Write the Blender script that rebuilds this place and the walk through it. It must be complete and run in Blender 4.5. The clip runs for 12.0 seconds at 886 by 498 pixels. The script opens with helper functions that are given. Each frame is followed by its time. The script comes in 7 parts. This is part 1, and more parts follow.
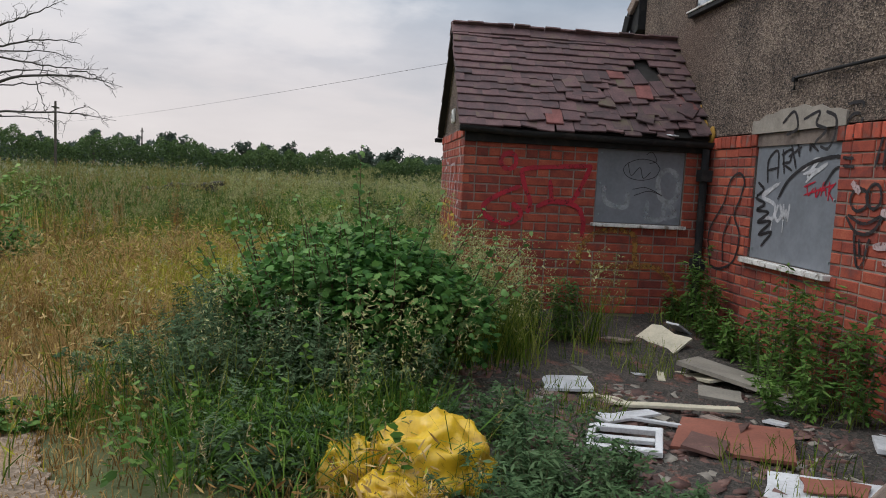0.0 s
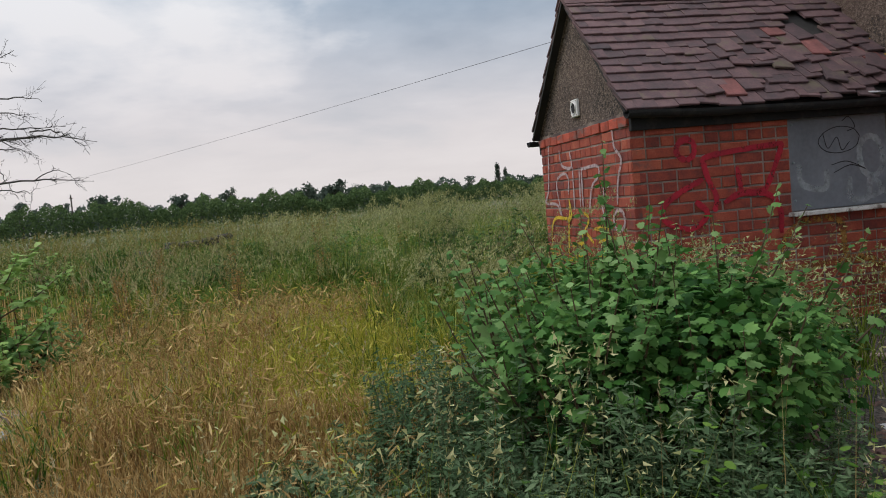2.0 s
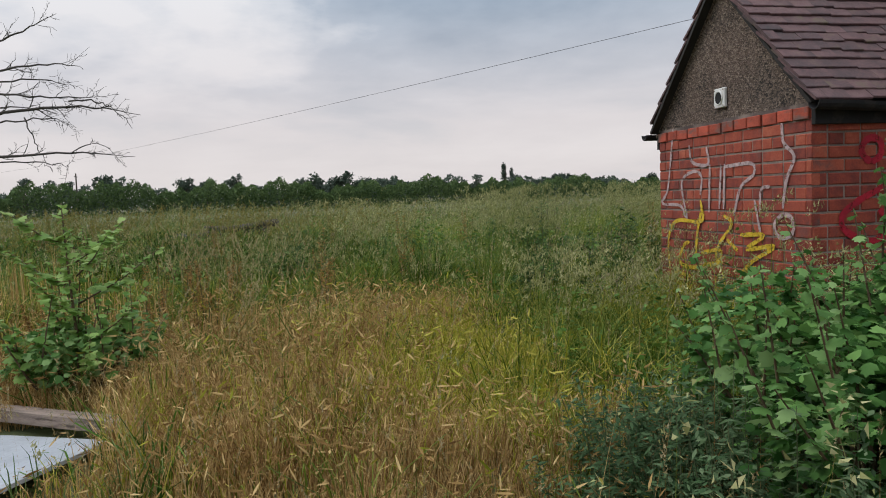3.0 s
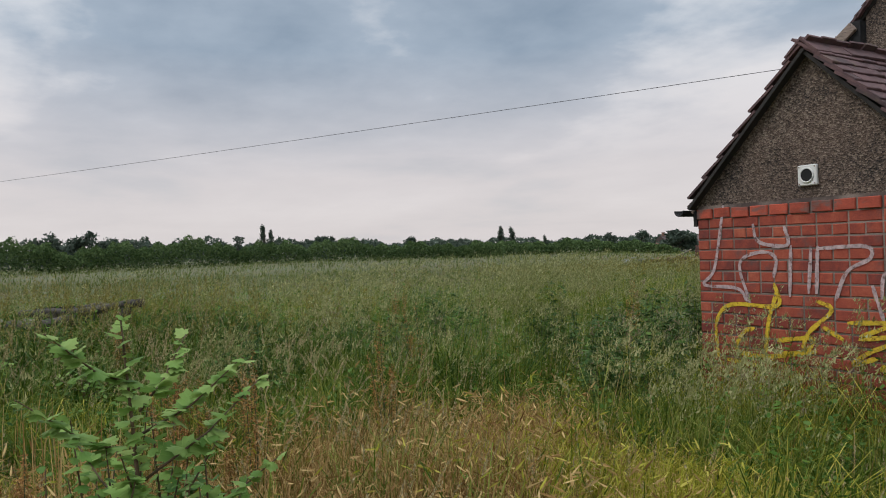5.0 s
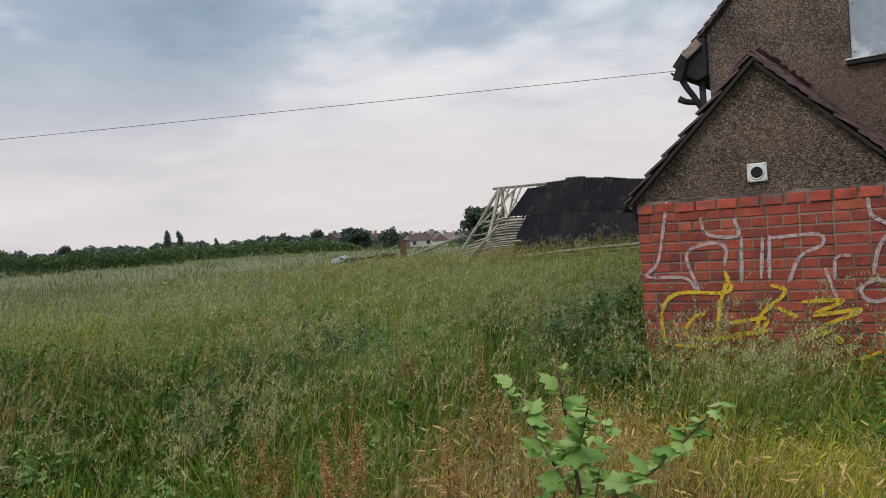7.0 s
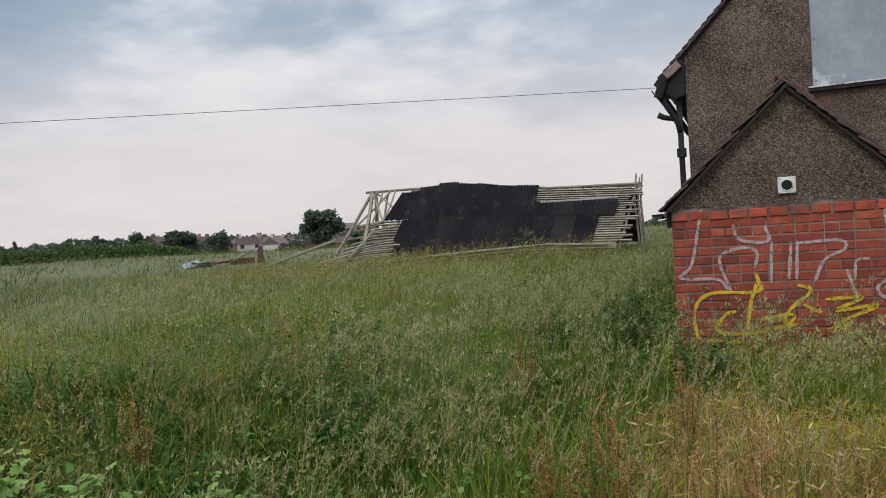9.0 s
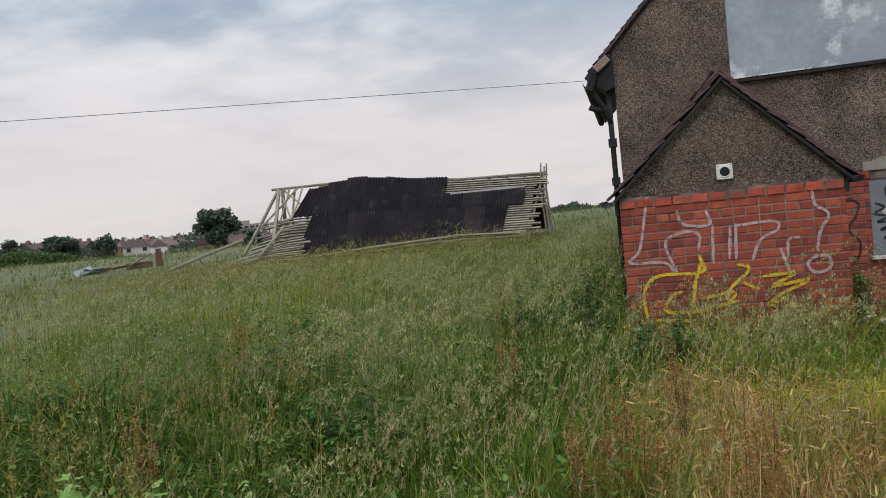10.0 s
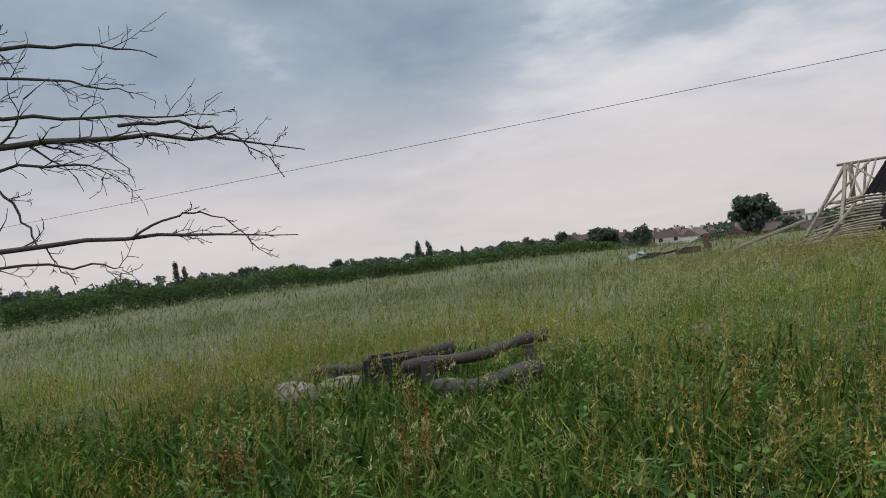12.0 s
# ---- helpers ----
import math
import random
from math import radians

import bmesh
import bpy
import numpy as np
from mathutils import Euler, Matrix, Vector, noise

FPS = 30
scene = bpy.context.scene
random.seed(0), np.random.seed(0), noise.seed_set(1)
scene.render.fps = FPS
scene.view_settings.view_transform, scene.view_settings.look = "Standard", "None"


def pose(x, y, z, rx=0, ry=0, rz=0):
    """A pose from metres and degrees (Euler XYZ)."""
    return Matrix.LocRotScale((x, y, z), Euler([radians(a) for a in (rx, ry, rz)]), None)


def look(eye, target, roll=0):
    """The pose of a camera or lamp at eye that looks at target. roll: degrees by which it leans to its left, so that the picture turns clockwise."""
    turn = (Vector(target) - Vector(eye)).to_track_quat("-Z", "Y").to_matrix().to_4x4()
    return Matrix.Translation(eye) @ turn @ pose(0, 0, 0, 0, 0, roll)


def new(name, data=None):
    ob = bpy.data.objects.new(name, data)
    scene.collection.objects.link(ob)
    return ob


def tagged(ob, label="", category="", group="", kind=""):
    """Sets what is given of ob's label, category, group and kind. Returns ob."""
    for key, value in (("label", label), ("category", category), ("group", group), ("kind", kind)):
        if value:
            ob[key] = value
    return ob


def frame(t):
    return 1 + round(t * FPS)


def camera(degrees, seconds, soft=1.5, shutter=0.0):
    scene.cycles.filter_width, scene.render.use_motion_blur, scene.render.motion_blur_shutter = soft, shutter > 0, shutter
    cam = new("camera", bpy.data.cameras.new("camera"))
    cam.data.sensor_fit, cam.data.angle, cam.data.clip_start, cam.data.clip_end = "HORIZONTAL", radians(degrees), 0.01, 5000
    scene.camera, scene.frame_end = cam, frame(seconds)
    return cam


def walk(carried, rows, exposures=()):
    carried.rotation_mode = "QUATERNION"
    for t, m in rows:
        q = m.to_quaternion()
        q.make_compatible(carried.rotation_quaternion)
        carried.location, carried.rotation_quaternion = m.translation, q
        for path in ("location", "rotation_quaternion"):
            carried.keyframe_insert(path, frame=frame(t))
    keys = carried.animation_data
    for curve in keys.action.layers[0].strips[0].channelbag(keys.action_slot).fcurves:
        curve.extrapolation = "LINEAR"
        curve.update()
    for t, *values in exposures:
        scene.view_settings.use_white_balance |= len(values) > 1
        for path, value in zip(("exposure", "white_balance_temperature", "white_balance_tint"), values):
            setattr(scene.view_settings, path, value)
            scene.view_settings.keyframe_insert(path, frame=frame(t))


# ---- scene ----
cam = camera(61.7, 12.0, soft=1.0)
PATH = [
    (0.0, (8.931, -0.855, 1.416), (6.614, -0.617, 1.190), 2.9),
    (0.2, (8.788, -1.115, 1.383), (6.548, -0.438, 1.328), 4.6),
    (0.5, (8.549, -1.316, 1.416), (6.470, -0.257, 1.585), 5.5),
    (0.8, (8.332, -1.554, 1.462), (6.304, -0.400, 1.642), 4.3),
    (1.0, (8.153, -1.647, 1.458), (6.054, -0.631, 1.651), 1.4),
    (1.5, (7.659, -1.989, 1.425), (5.409, -1.356, 1.328), -5.0),
    (2.0, (7.124, -2.351, 1.398), (4.826, -1.939, 1.238), -5.0),
    (2.5, (6.642, -2.680, 1.417), (4.347, -2.260, 1.258), -2.6),
    (3.0, (6.257, -3.144, 1.400), (3.960, -2.728, 1.232), -2.1),
    (5.0, (4.327, -4.873, 1.625), (2.289, -3.724, 1.625), -1.9),
    (5.5, (3.828, -5.245, 1.609), (1.870, -3.966, 1.544), -2.2),
    (6.0, (3.399, -5.625, 1.663), (1.785, -3.931, 1.588), -2.2),
    (6.5, (2.930, -6.017, 1.726), (1.542, -4.135, 1.672), -2.1),
    (7.0, (2.352, -6.275, 1.791), (0.999, -4.366, 1.735), -4.4),
    (7.5, (1.865, -6.637, 1.831), (0.570, -4.689, 1.782), -3.6),
    (9.5, (0.289, -7.447, 1.995), (-0.410, -5.216, 1.885), -5.3),
    (10.0, (0.057, -7.584, 2.028), (-0.509, -5.318, 1.892), -6.1),
    (10.5, (-0.122, -7.777, 2.016), (-0.655, -5.504, 1.873), -5.7),
    (11.0, (-0.364, -7.804, 2.040), (-0.874, -5.526, 1.892), -6.7),
    (11.5, (-0.550, -7.951, 1.955), (-1.273, -5.728, 1.847), -5.4),
    (11.8, (-0.697, -8.073, 1.898), (-2.087, -6.192, 1.846), -6.2),
    (12.0, (-0.879, -8.188, 1.856), (-2.746, -6.777, 1.885), -7.4),
]
walk(cam, [(t, look(eye, target, roll)) for t, eye, target, roll in PATH], exposures=[(0.0, 0.0), (0.5, 0.05), (1.0, 0.4), (1.5, 0.05), (2.2, 0.0), (3.2, 0.0), (5.0, -0.1), (6.0, -0.12), (7.0, 0.0), (11.4, 0.0), (12.0, -0.15)])

# ---- light ----
SUN_DIR = Vector((-0.10, -0.62, 0.80)).normalized()
sun = new("sun", bpy.data.lights.new("sun", "SUN"))
sun.data.energy, sun.data.angle, sun.data.color = 1.5, radians(30), (1.0, 0.95, 0.88)
sun.matrix_world = look(SUN_DIR * 60, (0, 0, 0))

world = bpy.data.worlds.new("overcast")
scene.world = world
world.use_nodes = True
wn, wl = world.node_tree.nodes, world.node_tree.links
wn.clear()


def wnode(kind, **inputs):
    n = wn.new(kind)
    for k, v in inputs.items():
        n.inputs[k].default_value = v
    return n


def wmath(op, a, b=None):
    n = wn.new("ShaderNodeMath")
    n.operation = op
    for i, v in enumerate((a, b)):
        if v is None:
            continue
        if isinstance(v, (int, float)):
            n.inputs[i].default_value = v
        else:
            wl.new(v, n.inputs[i])
    return n.outputs[0]


def wramp(src, stops):
    n = wn.new("ShaderNodeValToRGB")
    el = n.color_ramp.elements
    while len(el) < len(stops):
        el.new(0.5)
    for e, (p, c) in zip(el, stops):
        e.position, e.color = p, (*c, 1)
    wl.new(src, n.inputs[0])
    return n.outputs[0]


def wmix(fac, a, b):
    n = wn.new("ShaderNodeMix")
    n.data_type = "RGBA"
    if isinstance(fac, float):
        n.inputs[0].default_value = fac
    else:
        wl.new(fac, n.inputs[0])
    wl.new(a, n.inputs[6])
    wl.new(b, n.inputs[7])
    return n.outputs[2]


# broken overcast: cloud sheets laid over a clear-sky texture
tc = wn.new("ShaderNodeTexCoord")
sep = wn.new("ShaderNodeSeparateXYZ")
wl.new(tc.outputs["Generated"], sep.inputs[0])
up = wmath("MAXIMUM", sep.outputs[2], 0.0)
flat = wmath("ADD", up, 0.16)
comb = wn.new("ShaderNodeCombineXYZ")
wl.new(wmath("DIVIDE", sep.outputs[0], flat), comb.inputs[0])
wl.new(wmath("DIVIDE", sep.outputs[1], flat), comb.inputs[1])
n1 = wnode("ShaderNodeTexNoise", Scale=0.62, Detail=5.0, Roughness=0.5, Distortion=0.5)
n2 = wnode("ShaderNodeTexNoise", Scale=2.6, Detail=6.0, Roughness=0.55)
wl.new(comb.outputs[0], n1.inputs["Vector"])
wl.new(comb.outputs[0], n2.inputs["Vector"])
sky = wn.new("ShaderNodeTexSky")
sky.sky_type, sky.sun_disc = "NISHITA", False
sky.sun_elevation = math.asin(SUN_DIR.z)
sky.sun_rotation = math.atan2(SUN_DIR.x, SUN_DIR.y)
clear = wn.new("ShaderNodeMix")
clear.data_type, clear.blend_type = "RGBA", "MULTIPLY"
clear.inputs[0].default_value = 1.0
wl.new(sky.outputs[0], clear.inputs[6])
clear.inputs[7].default_value = (0.09, 0.09, 0.09, 1)
cover = wmath("ADD", wmath("MULTIPLY", n1.outputs[0], 0.72), wmath("MULTIPLY", n2.outputs[0], 0.28))
high = wramp(cover, [(0.40, (0.90, 0.90, 0.92)), (0.46, (0.70, 0.74, 0.80)), (0.52, (0.42, 0.50, 0.60)), (0.64, (0.27, 0.35, 0.45))])
low = wramp(cover, [(0.3, (0.84, 0.785, 0.79)), (0.55, (0.76, 0.71, 0.72)), (0.75, (0.64, 0.63, 0.66))])
rise = wramp(wmath("ADD", up, wmath("MULTIPLY", wmath("SUBTRACT", n1.outputs[0], 0.5), 0.12)), [(0.10, (0, 0, 0)), (0.27, (1, 1, 1))])
clouds = wmix(rise, low, high)
total = wmix(0.9, clear.outputs[2], clouds)
bg = wnode("ShaderNodeBackground", Strength=1.0)
wl.new(total, bg.inputs[0])
# an overcast sky grows brighter towards the zenith
wl.new(wmath("ADD", 1.0, wmath("MULTIPLY", wramp(up, [(0.35, (0, 0, 0)), (1.0, (1, 1, 1))]), 1.7)), bg.inputs[1])
wo = wn.new("ShaderNodeOutputWorld")
wl.new(bg.outputs[0], wo.inputs[0])

# ---- materials ----


def material(name, stops, rough=0.85, scale=6.0, detail=6.0, fine=60.0, bump=0.3, bump_dist=0.004, metal=0.0, spread=0.0,
             island=0.0, second=None, second_scale=1.2, second_at=(0.52, 0.62), coords="Object", stretch=(1, 1, 1), sheer=0.0, voronoi=0.0):
    """A surface of noisy colour at two scales with fine relief. spread: difference from object to object; island: from piece to piece."""
    m = bpy.data.materials.new(name)
    m.use_nodes = True
    nt = m.node_tree
    nd, lk = nt.nodes, nt.links
    bsdf = nd["Principled BSDF"]
    bsdf.inputs["Roughness"].default_value = rough
    bsdf.inputs["Metallic"].default_value = metal
    tex = nd.new("ShaderNodeTexCoord")
    mp = nd.new("ShaderNodeMapping")
    mp.inputs["Scale"].default_value = stretch
    if coords == "World":
        geo = nd.new("ShaderNodeNewGeometry")
        lk.new(geo.outputs["Position"], mp.inputs[0])
    else:
        lk.new(tex.outputs["Object"], mp.inputs[0])
    vec = mp.outputs[0]
    info = None
    if spread:
        info = nd.new("ShaderNodeObjectInfo")
        off = nd.new("ShaderNodeVectorMath")
        off.operation = "ADD"
        mul = nd.new("ShaderNodeMath")
        mul.operation = "MULTIPLY"
        mul.inputs[1].default_value = 37.0
        lk.new(info.outputs["Random"], mul.inputs[0])
        lk.new(vec, off.inputs[0])
        lk.new(mul.outputs[0], off.inputs[1])
        vec = off.outputs[0]
    a = nd.new("ShaderNodeTexNoise")
    a.inputs["Scale"].default_value, a.inputs["Detail"].default_value, a.inputs["Roughness"].default_value = scale, detail, 0.62
    lk.new(vec, a.inputs["Vector"])
    if voronoi:
        b = nd.new("ShaderNodeTexVoronoi")
        b.inputs["Scale"].default_value = voronoi
        lk.new(vec, b.inputs["Vector"])
        grain = b.outputs["Distance"]
        cell = nd.new("ShaderNodeSeparateColor")
        lk.new(b.outputs["Color"], cell.inputs[0])
        tone = cell.outputs[0]
    else:
        b = nd.new("ShaderNodeTexNoise")
        b.inputs["Scale"].default_value, b.inputs["Detail"].default_value = fine, 4.0
        lk.new(vec, b.inputs["Vector"])
        grain = tone = b.outputs[0]

    def calc(op, p, q):
        n = nd.new("ShaderNodeMath")
        n.operation = op
        for i, v in enumerate((p, q)):
            if isinstance(v, (int, float)):
                n.inputs[i].default_value = v
            else:
                lk.new(v, n.inputs[i])
        return n.outputs[0]
    share = 0.42 if voronoi else 0.3
    f = calc("ADD", calc("MULTIPLY", a.outputs[0], 1 - share), calc("MULTIPLY", tone, share))
    if spread:
        f = calc("ADD", f, calc("MULTIPLY", calc("SUBTRACT", info.outputs["Random"], 0.5), spread))
    if island:
        geo2 = nd.new("ShaderNodeNewGeometry")
        f = calc("ADD", f, calc("MULTIPLY", calc("SUBTRACT", geo2.outputs["Random Per Island"], 0.5), island))
    ramp = nd.new("ShaderNodeValToRGB")
    el = ramp.color_ramp.elements
    while len(el) < len(stops):
        el.new(0.5)
    for e, (p, c) in zip(el, stops):
        e.position, e.color = p, (*c, 1)
    lk.new(f, ramp.inputs[0])
    colour = ramp.outputs[0]
    if second:
        c = nd.new("ShaderNodeTexNoise")
        c.inputs["Scale"].default_value, c.inputs["Detail"].default_value = second_scale, 7.0
        c.inputs["Roughness"].default_value = 0.65
        lk.new(vec, c.inputs["Vector"])
        r2 = nd.new("ShaderNodeValToRGB")
        r2.color_ramp.elements[0].position, r2.color_ramp.elements[1].position = second_at
        lk.new(c.outputs[0], r2.inputs[0])
        mx = nd.new("ShaderNodeMix")
        mx.data_type = "RGBA"
        lk.new(r2.outputs[0], mx.inputs[0])
        lk.new(colour, mx.inputs[6])
        mx.inputs[7].default_value = (*second, 1)
        colour = mx.outputs[2]
    lk.new(colour, bsdf.inputs["Base Color"])
    if bump:
        bp = nd.new("ShaderNodeBump")
        bp.inputs["Strength"].default_value, bp.inputs["Distance"].default_value = bump, bump_dist
        lk.new(grain, bp.inputs["Height"])
        lk.new(bp.outputs[0], bsdf.inputs["Normal"])
    if sheer:
        tr = nd.new("ShaderNodeBsdfTranslucent")
        lk.new(colour, tr.inputs[0])
        ms = nd.new("ShaderNodeMixShader")
        ms.inputs[0].default_value = sheer
        bsdf.inputs["Specular IOR Level"].default_value = 0.12
        lk.new(bsdf.outputs[0], ms.inputs[1])
        lk.new(tr.outputs[0], ms.inputs[2])
        lk.new(ms.outputs[0], nd["Material Output"].inputs[0])
    return m


def tones(c, lo=0.55, hi=1.5):
    """Three stops round a colour."""
    return [(0.3, tuple(v * lo for v in c)), (0.5, c), (0.7, tuple(min(v * hi, 0.95) for v in c))]


M_BRICK = material("red_brick", [(0.2, (0.095, 0.030, 0.026)), (0.40, (0.205, 0.040, 0.027)), (0.56, (0.305, 0.060, 0.033)), (0.78, (0.42, 0.112, 0.060))],
                   rough=0.9, scale=9, fine=90, bump=0.5, spread=0.28, second=(0.10, 0.065, 0.06), second_scale=4, second_at=(0.57, 0.75))
M_BRICK_TOP = material("red_brick_edge", tones((0.34, 0.062, 0.034)), scale=9, fine=90, bump=0.5, spread=0.3, second=(0.16, 0.09, 0.075), second_scale=6)
M_MORTAR = material("mortar", tones((0.195, 0.155, 0.13), 0.25, 1.7), scale=1.6, fine=120, bump=0.6, second=(0.07, 0.05, 0.045), second_scale=1.3, second_at=(0.50, 0.60))
M_DASH = material("pebbledash_render", [(0.27, (0.022, 0.018, 0.016)), (0.42, (0.088, 0.063, 0.049)), (0.56, (0.155, 0.115, 0.090)), (0.75, (0.33, 0.26, 0.205))],
                  rough=0.95, scale=2.2, bump=1.0, bump_dist=0.010, voronoi=88, second=(0.105, 0.062, 0.045), second_scale=0.55, second_at=(0.48, 0.78))
M_TILE = material("clay_roof_tile", [(0.22, (0.038, 0.028, 0.030)), (0.42, (0.076, 0.045, 0.047)), (0.56, (0.115, 0.062, 0.063)), (0.8, (0.18, 0.105, 0.10))],
                  rough=0.85, scale=7, fine=70, bump=0.35, spread=0.22, second=(0.10, 0.085, 0.05), second_scale=3.5, second_at=(0.56, 0.72))
M_TILE_RED = material("fresh_clay_tile", tones((0.16, 0.056, 0.050)), scale=8, bump=0.3, spread=0.3)
M_TILE_FAR = material("old_roof_tiles", [(0.25, (0.045, 0.033, 0.033)), (0.5, (0.13, 0.075, 0.066)), (0.75, (0.23, 0.12, 0.10))], scale=3, fine=50, island=0.5, coords="World", bump=0.3)
M_DECK = material("roof_void", tones((0.02, 0.017, 0.015)), bump=0)
M_BLACK = material("black_gutter_paint", tones((0.012, 0.012, 0.013)), rough=0.9, scale=8, bump=0.2, second=(0.028, 0.025, 0.023), second_scale=9)
M_BOARD = material("grey_steel_sheet", tones((0.165, 0.178, 0.20), 0.75, 1.25), rough=0.55, scale=2.5, fine=30, bump=0.08, metal=0.0, second=(0.23, 0.245, 0.27), second_scale=2.0, second_at=(0.5, 0.8))
M_BOARD_WHITE = material("patchy_white_sheet", [(0.28, (0.21, 0.245, 0.29)), (0.5, (0.29, 0.325, 0.375)), (0.72, (0.40, 0.43, 0.47))], rough=0.5, scale=2.0, fine=14, bump=0.05,
                         second=(0.74, 0.76, 0.78), second_scale=1.7, second_at=(0.58, 0.70))
M_SILL = material("dirty_white_sill", tones((0.62, 0.60, 0.57), 0.5, 1.3), rough=0.6, scale=9, bump=0.2, second=(0.2, 0.17, 0.14), second_scale=12)
M_CONCRETE = material("concrete_patch", tones((0.27, 0.24, 0.205), 0.65, 1.3), scale=6, fine=80, bump=0.5)
M_DOOR = material("black_steel_door", tones((0.010, 0.011, 0.013)), rough=0.8, scale=4, bump=0.05, second=(0.03, 0.03, 0.03), second_scale=6)
M_STEEL = material("galvanised_steel", tones((0.20, 0.235, 0.24), 0.7, 1.25), rough=0.5, scale=5, bump=0.1, second=(0.16, 0.2, 0.19), second_scale=3)
M_SPRAY_BLACK = material("black_spray_paint", tones((0.016, 0.014, 0.016)), rough=0.6, bump=0)
M_SPRAY_RED = material("red_spray_paint", tones((0.34, 0.006, 0.022)), rough=0.6, bump=0.1)
M_SPRAY_WHITE = material("white_spray_paint", tones((0.42, 0.42, 0.44), 0.5, 1.5), rough=0.6, scale=14, bump=0.1)
M_SPRAY_PALE = material("thin_white_spray_paint", tones((0.44, 0.33, 0.33), 0.5, 1.4), rough=0.7, scale=18, bump=0.1)
M_SPRAY_YELLOW = material("yellow_spray_paint", tones((0.62, 0.42, 0.025), 0.7, 1.2), rough=0.6, scale=14, bump=0.1)
M_SPRAY_OCHRE = material("faded_yellow_spray_paint", tones((0.33, 0.16, 0.03), 0.6, 1.3), rough=0.7, scale=16, bump=0.1)
M_SPRAY_GREY = material("grey_spray_paint", tones((0.38, 0.41, 0.43), 0.85, 1.15), rough=0.6, scale=10, bump=0)
M_TIMBER = material("weathered_timber", tones((0.235, 0.21, 0.16), 0.4, 1.5), scale=3, fine=40, bump=0.6, stretch=(1, 1, 6), island=0.35, spread=0.2)
M_OLD_WOOD = material("grey_weathered_wood", tones((0.30, 0.23, 0.19), 0.5, 1.4), scale=5, fine=50, bump=0.7, bump_dist=0.008, stretch=(1, 9, 9), second=(0.12, 0.085, 0.07), second_scale=4)
M_BARK = material("dead_bark", tones((0.055, 0.047, 0.04), 0.5, 1.6), scale=12, bump=0.6)
M_TRUNK = material("tree_bark", tones((0.06, 0.05, 0.04)), scale=4, bump=0.3)
M_SOIL = material("field_soil", [(0.3, (0.05, 0.045, 0.022)), (0.5, (0.10, 0.09, 0.035)), (0.7, (0.14, 0.14, 0.05))], scale=0.8, fine=14, bump=0.8, bump_dist=0.03, coords="World",
                  second=(0.085, 0.10, 0.035), second_scale=0.12, second_at=(0.42, 0.6))
M_GRAVEL = material("gravel_track", [(0.25, (0.10, 0.072, 0.048)), (0.5, (0.20, 0.145, 0.098)), (0.7, (0.32, 0.245, 0.185))], scale=1.4, voronoi=55, bump=0.9, bump_dist=0.012, coords="World",
                    second=(0.26, 0.17, 0.085), second_scale=0.9, second_at=(0.48, 0.66))
M_YARD = material("yard_rubble_ground", [(0.25, (0.018, 0.016, 0.013)), (0.5, (0.038, 0.031, 0.025)), (0.75, (0.10, 0.08, 0.066))], scale=3.5, voronoi=70, bump=0.9, bump_dist=0.012, coords="World",
                  second=(0.20, 0.075, 0.05), second_scale=5, second_at=(0.56, 0.68))
M_GRASS = material("green_meadow_grass", [(0.32, (0.03, 0.075, 0.010)), (0.44, (0.09, 0.145, 0.017)), (0.56, (0.18, 0.228, 0.034)), (0.70, (0.31, 0.32, 0.085))], rough=0.6, scale=0.9, fine=2.6, bump=0, island=0.32,
                   coords="World", sheer=0.35)
M_GRASS_YELLOW = material("yellow_green_barley", [(0.25, (0.17, 0.19, 0.014)), (0.5, (0.35, 0.345, 0.035)), (0.75, (0.55, 0.48, 0.10))], rough=0.6, scale=0.6, fine=3, bump=0, island=0.5, coords="World", sheer=0.35)
M_GRASS_DRY = material("dry_tan_grass", [(0.2, (0.15, 0.08, 0.028)), (0.48, (0.38, 0.235, 0.085)), (0.8, (0.66, 0.48, 0.22))], rough=0.7, scale=0.6, fine=3, bump=0, island=0.55, coords="World", sheer=0.3)
M_SEED = material("pale_seed_heads", [(0.25, (0.17, 0.185, 0.065)), (0.5, (0.30, 0.305, 0.125)), (0.75, (0.47, 0.455, 0.23))], rough=0.8, scale=0.5, fine=3, bump=0, island=0.5, coords="World", sheer=0.3)
M_DOCK = material("rust_dock_seed", [(0.3, (0.18, 0.085, 0.028)), (0.5, (0.32, 0.155, 0.05)), (0.7, (0.42, 0.26, 0.09))], rough=0.8, scale=2, bump=0, island=0.5, coords="World", sheer=0.2)
M_FOG = material("brown_fog_grass_heads", [(0.25, (0.16, 0.135, 0.07)), (0.5, (0.27, 0.225, 0.13)), (0.75, (0.41, 0.355, 0.235))], rough=0.8, scale=0.7, fine=3, bump=0, island=0.5, coords="World", sheer=0.3)
M_GRASS_FAR = material("grey_green_far_grass", [(0.2, (0.048, 0.078, 0.016)), (0.45, (0.098, 0.135, 0.030)), (0.65, (0.16, 0.185, 0.052)), (0.85, (0.235, 0.235, 0.092))], rough=0.7, scale=0.25, fine=1.2, bump=0, island=0.5, coords="World", sheer=0.3)
M_LEAF_YOUNG = material("young_poplar_leaf", [(0.2, (0.05, 0.13, 0.028)), (0.5, (0.115, 0.235, 0.062)), (0.8, (0.24, 0.37, 0.14))], rough=0.55, scale=2.2, fine=10, bump=0, island=0.6, coords="World", sheer=0.35)
M_STALK = material("green_stalk", tones((0.085, 0.105, 0.045)), scale=10, bump=0.1)
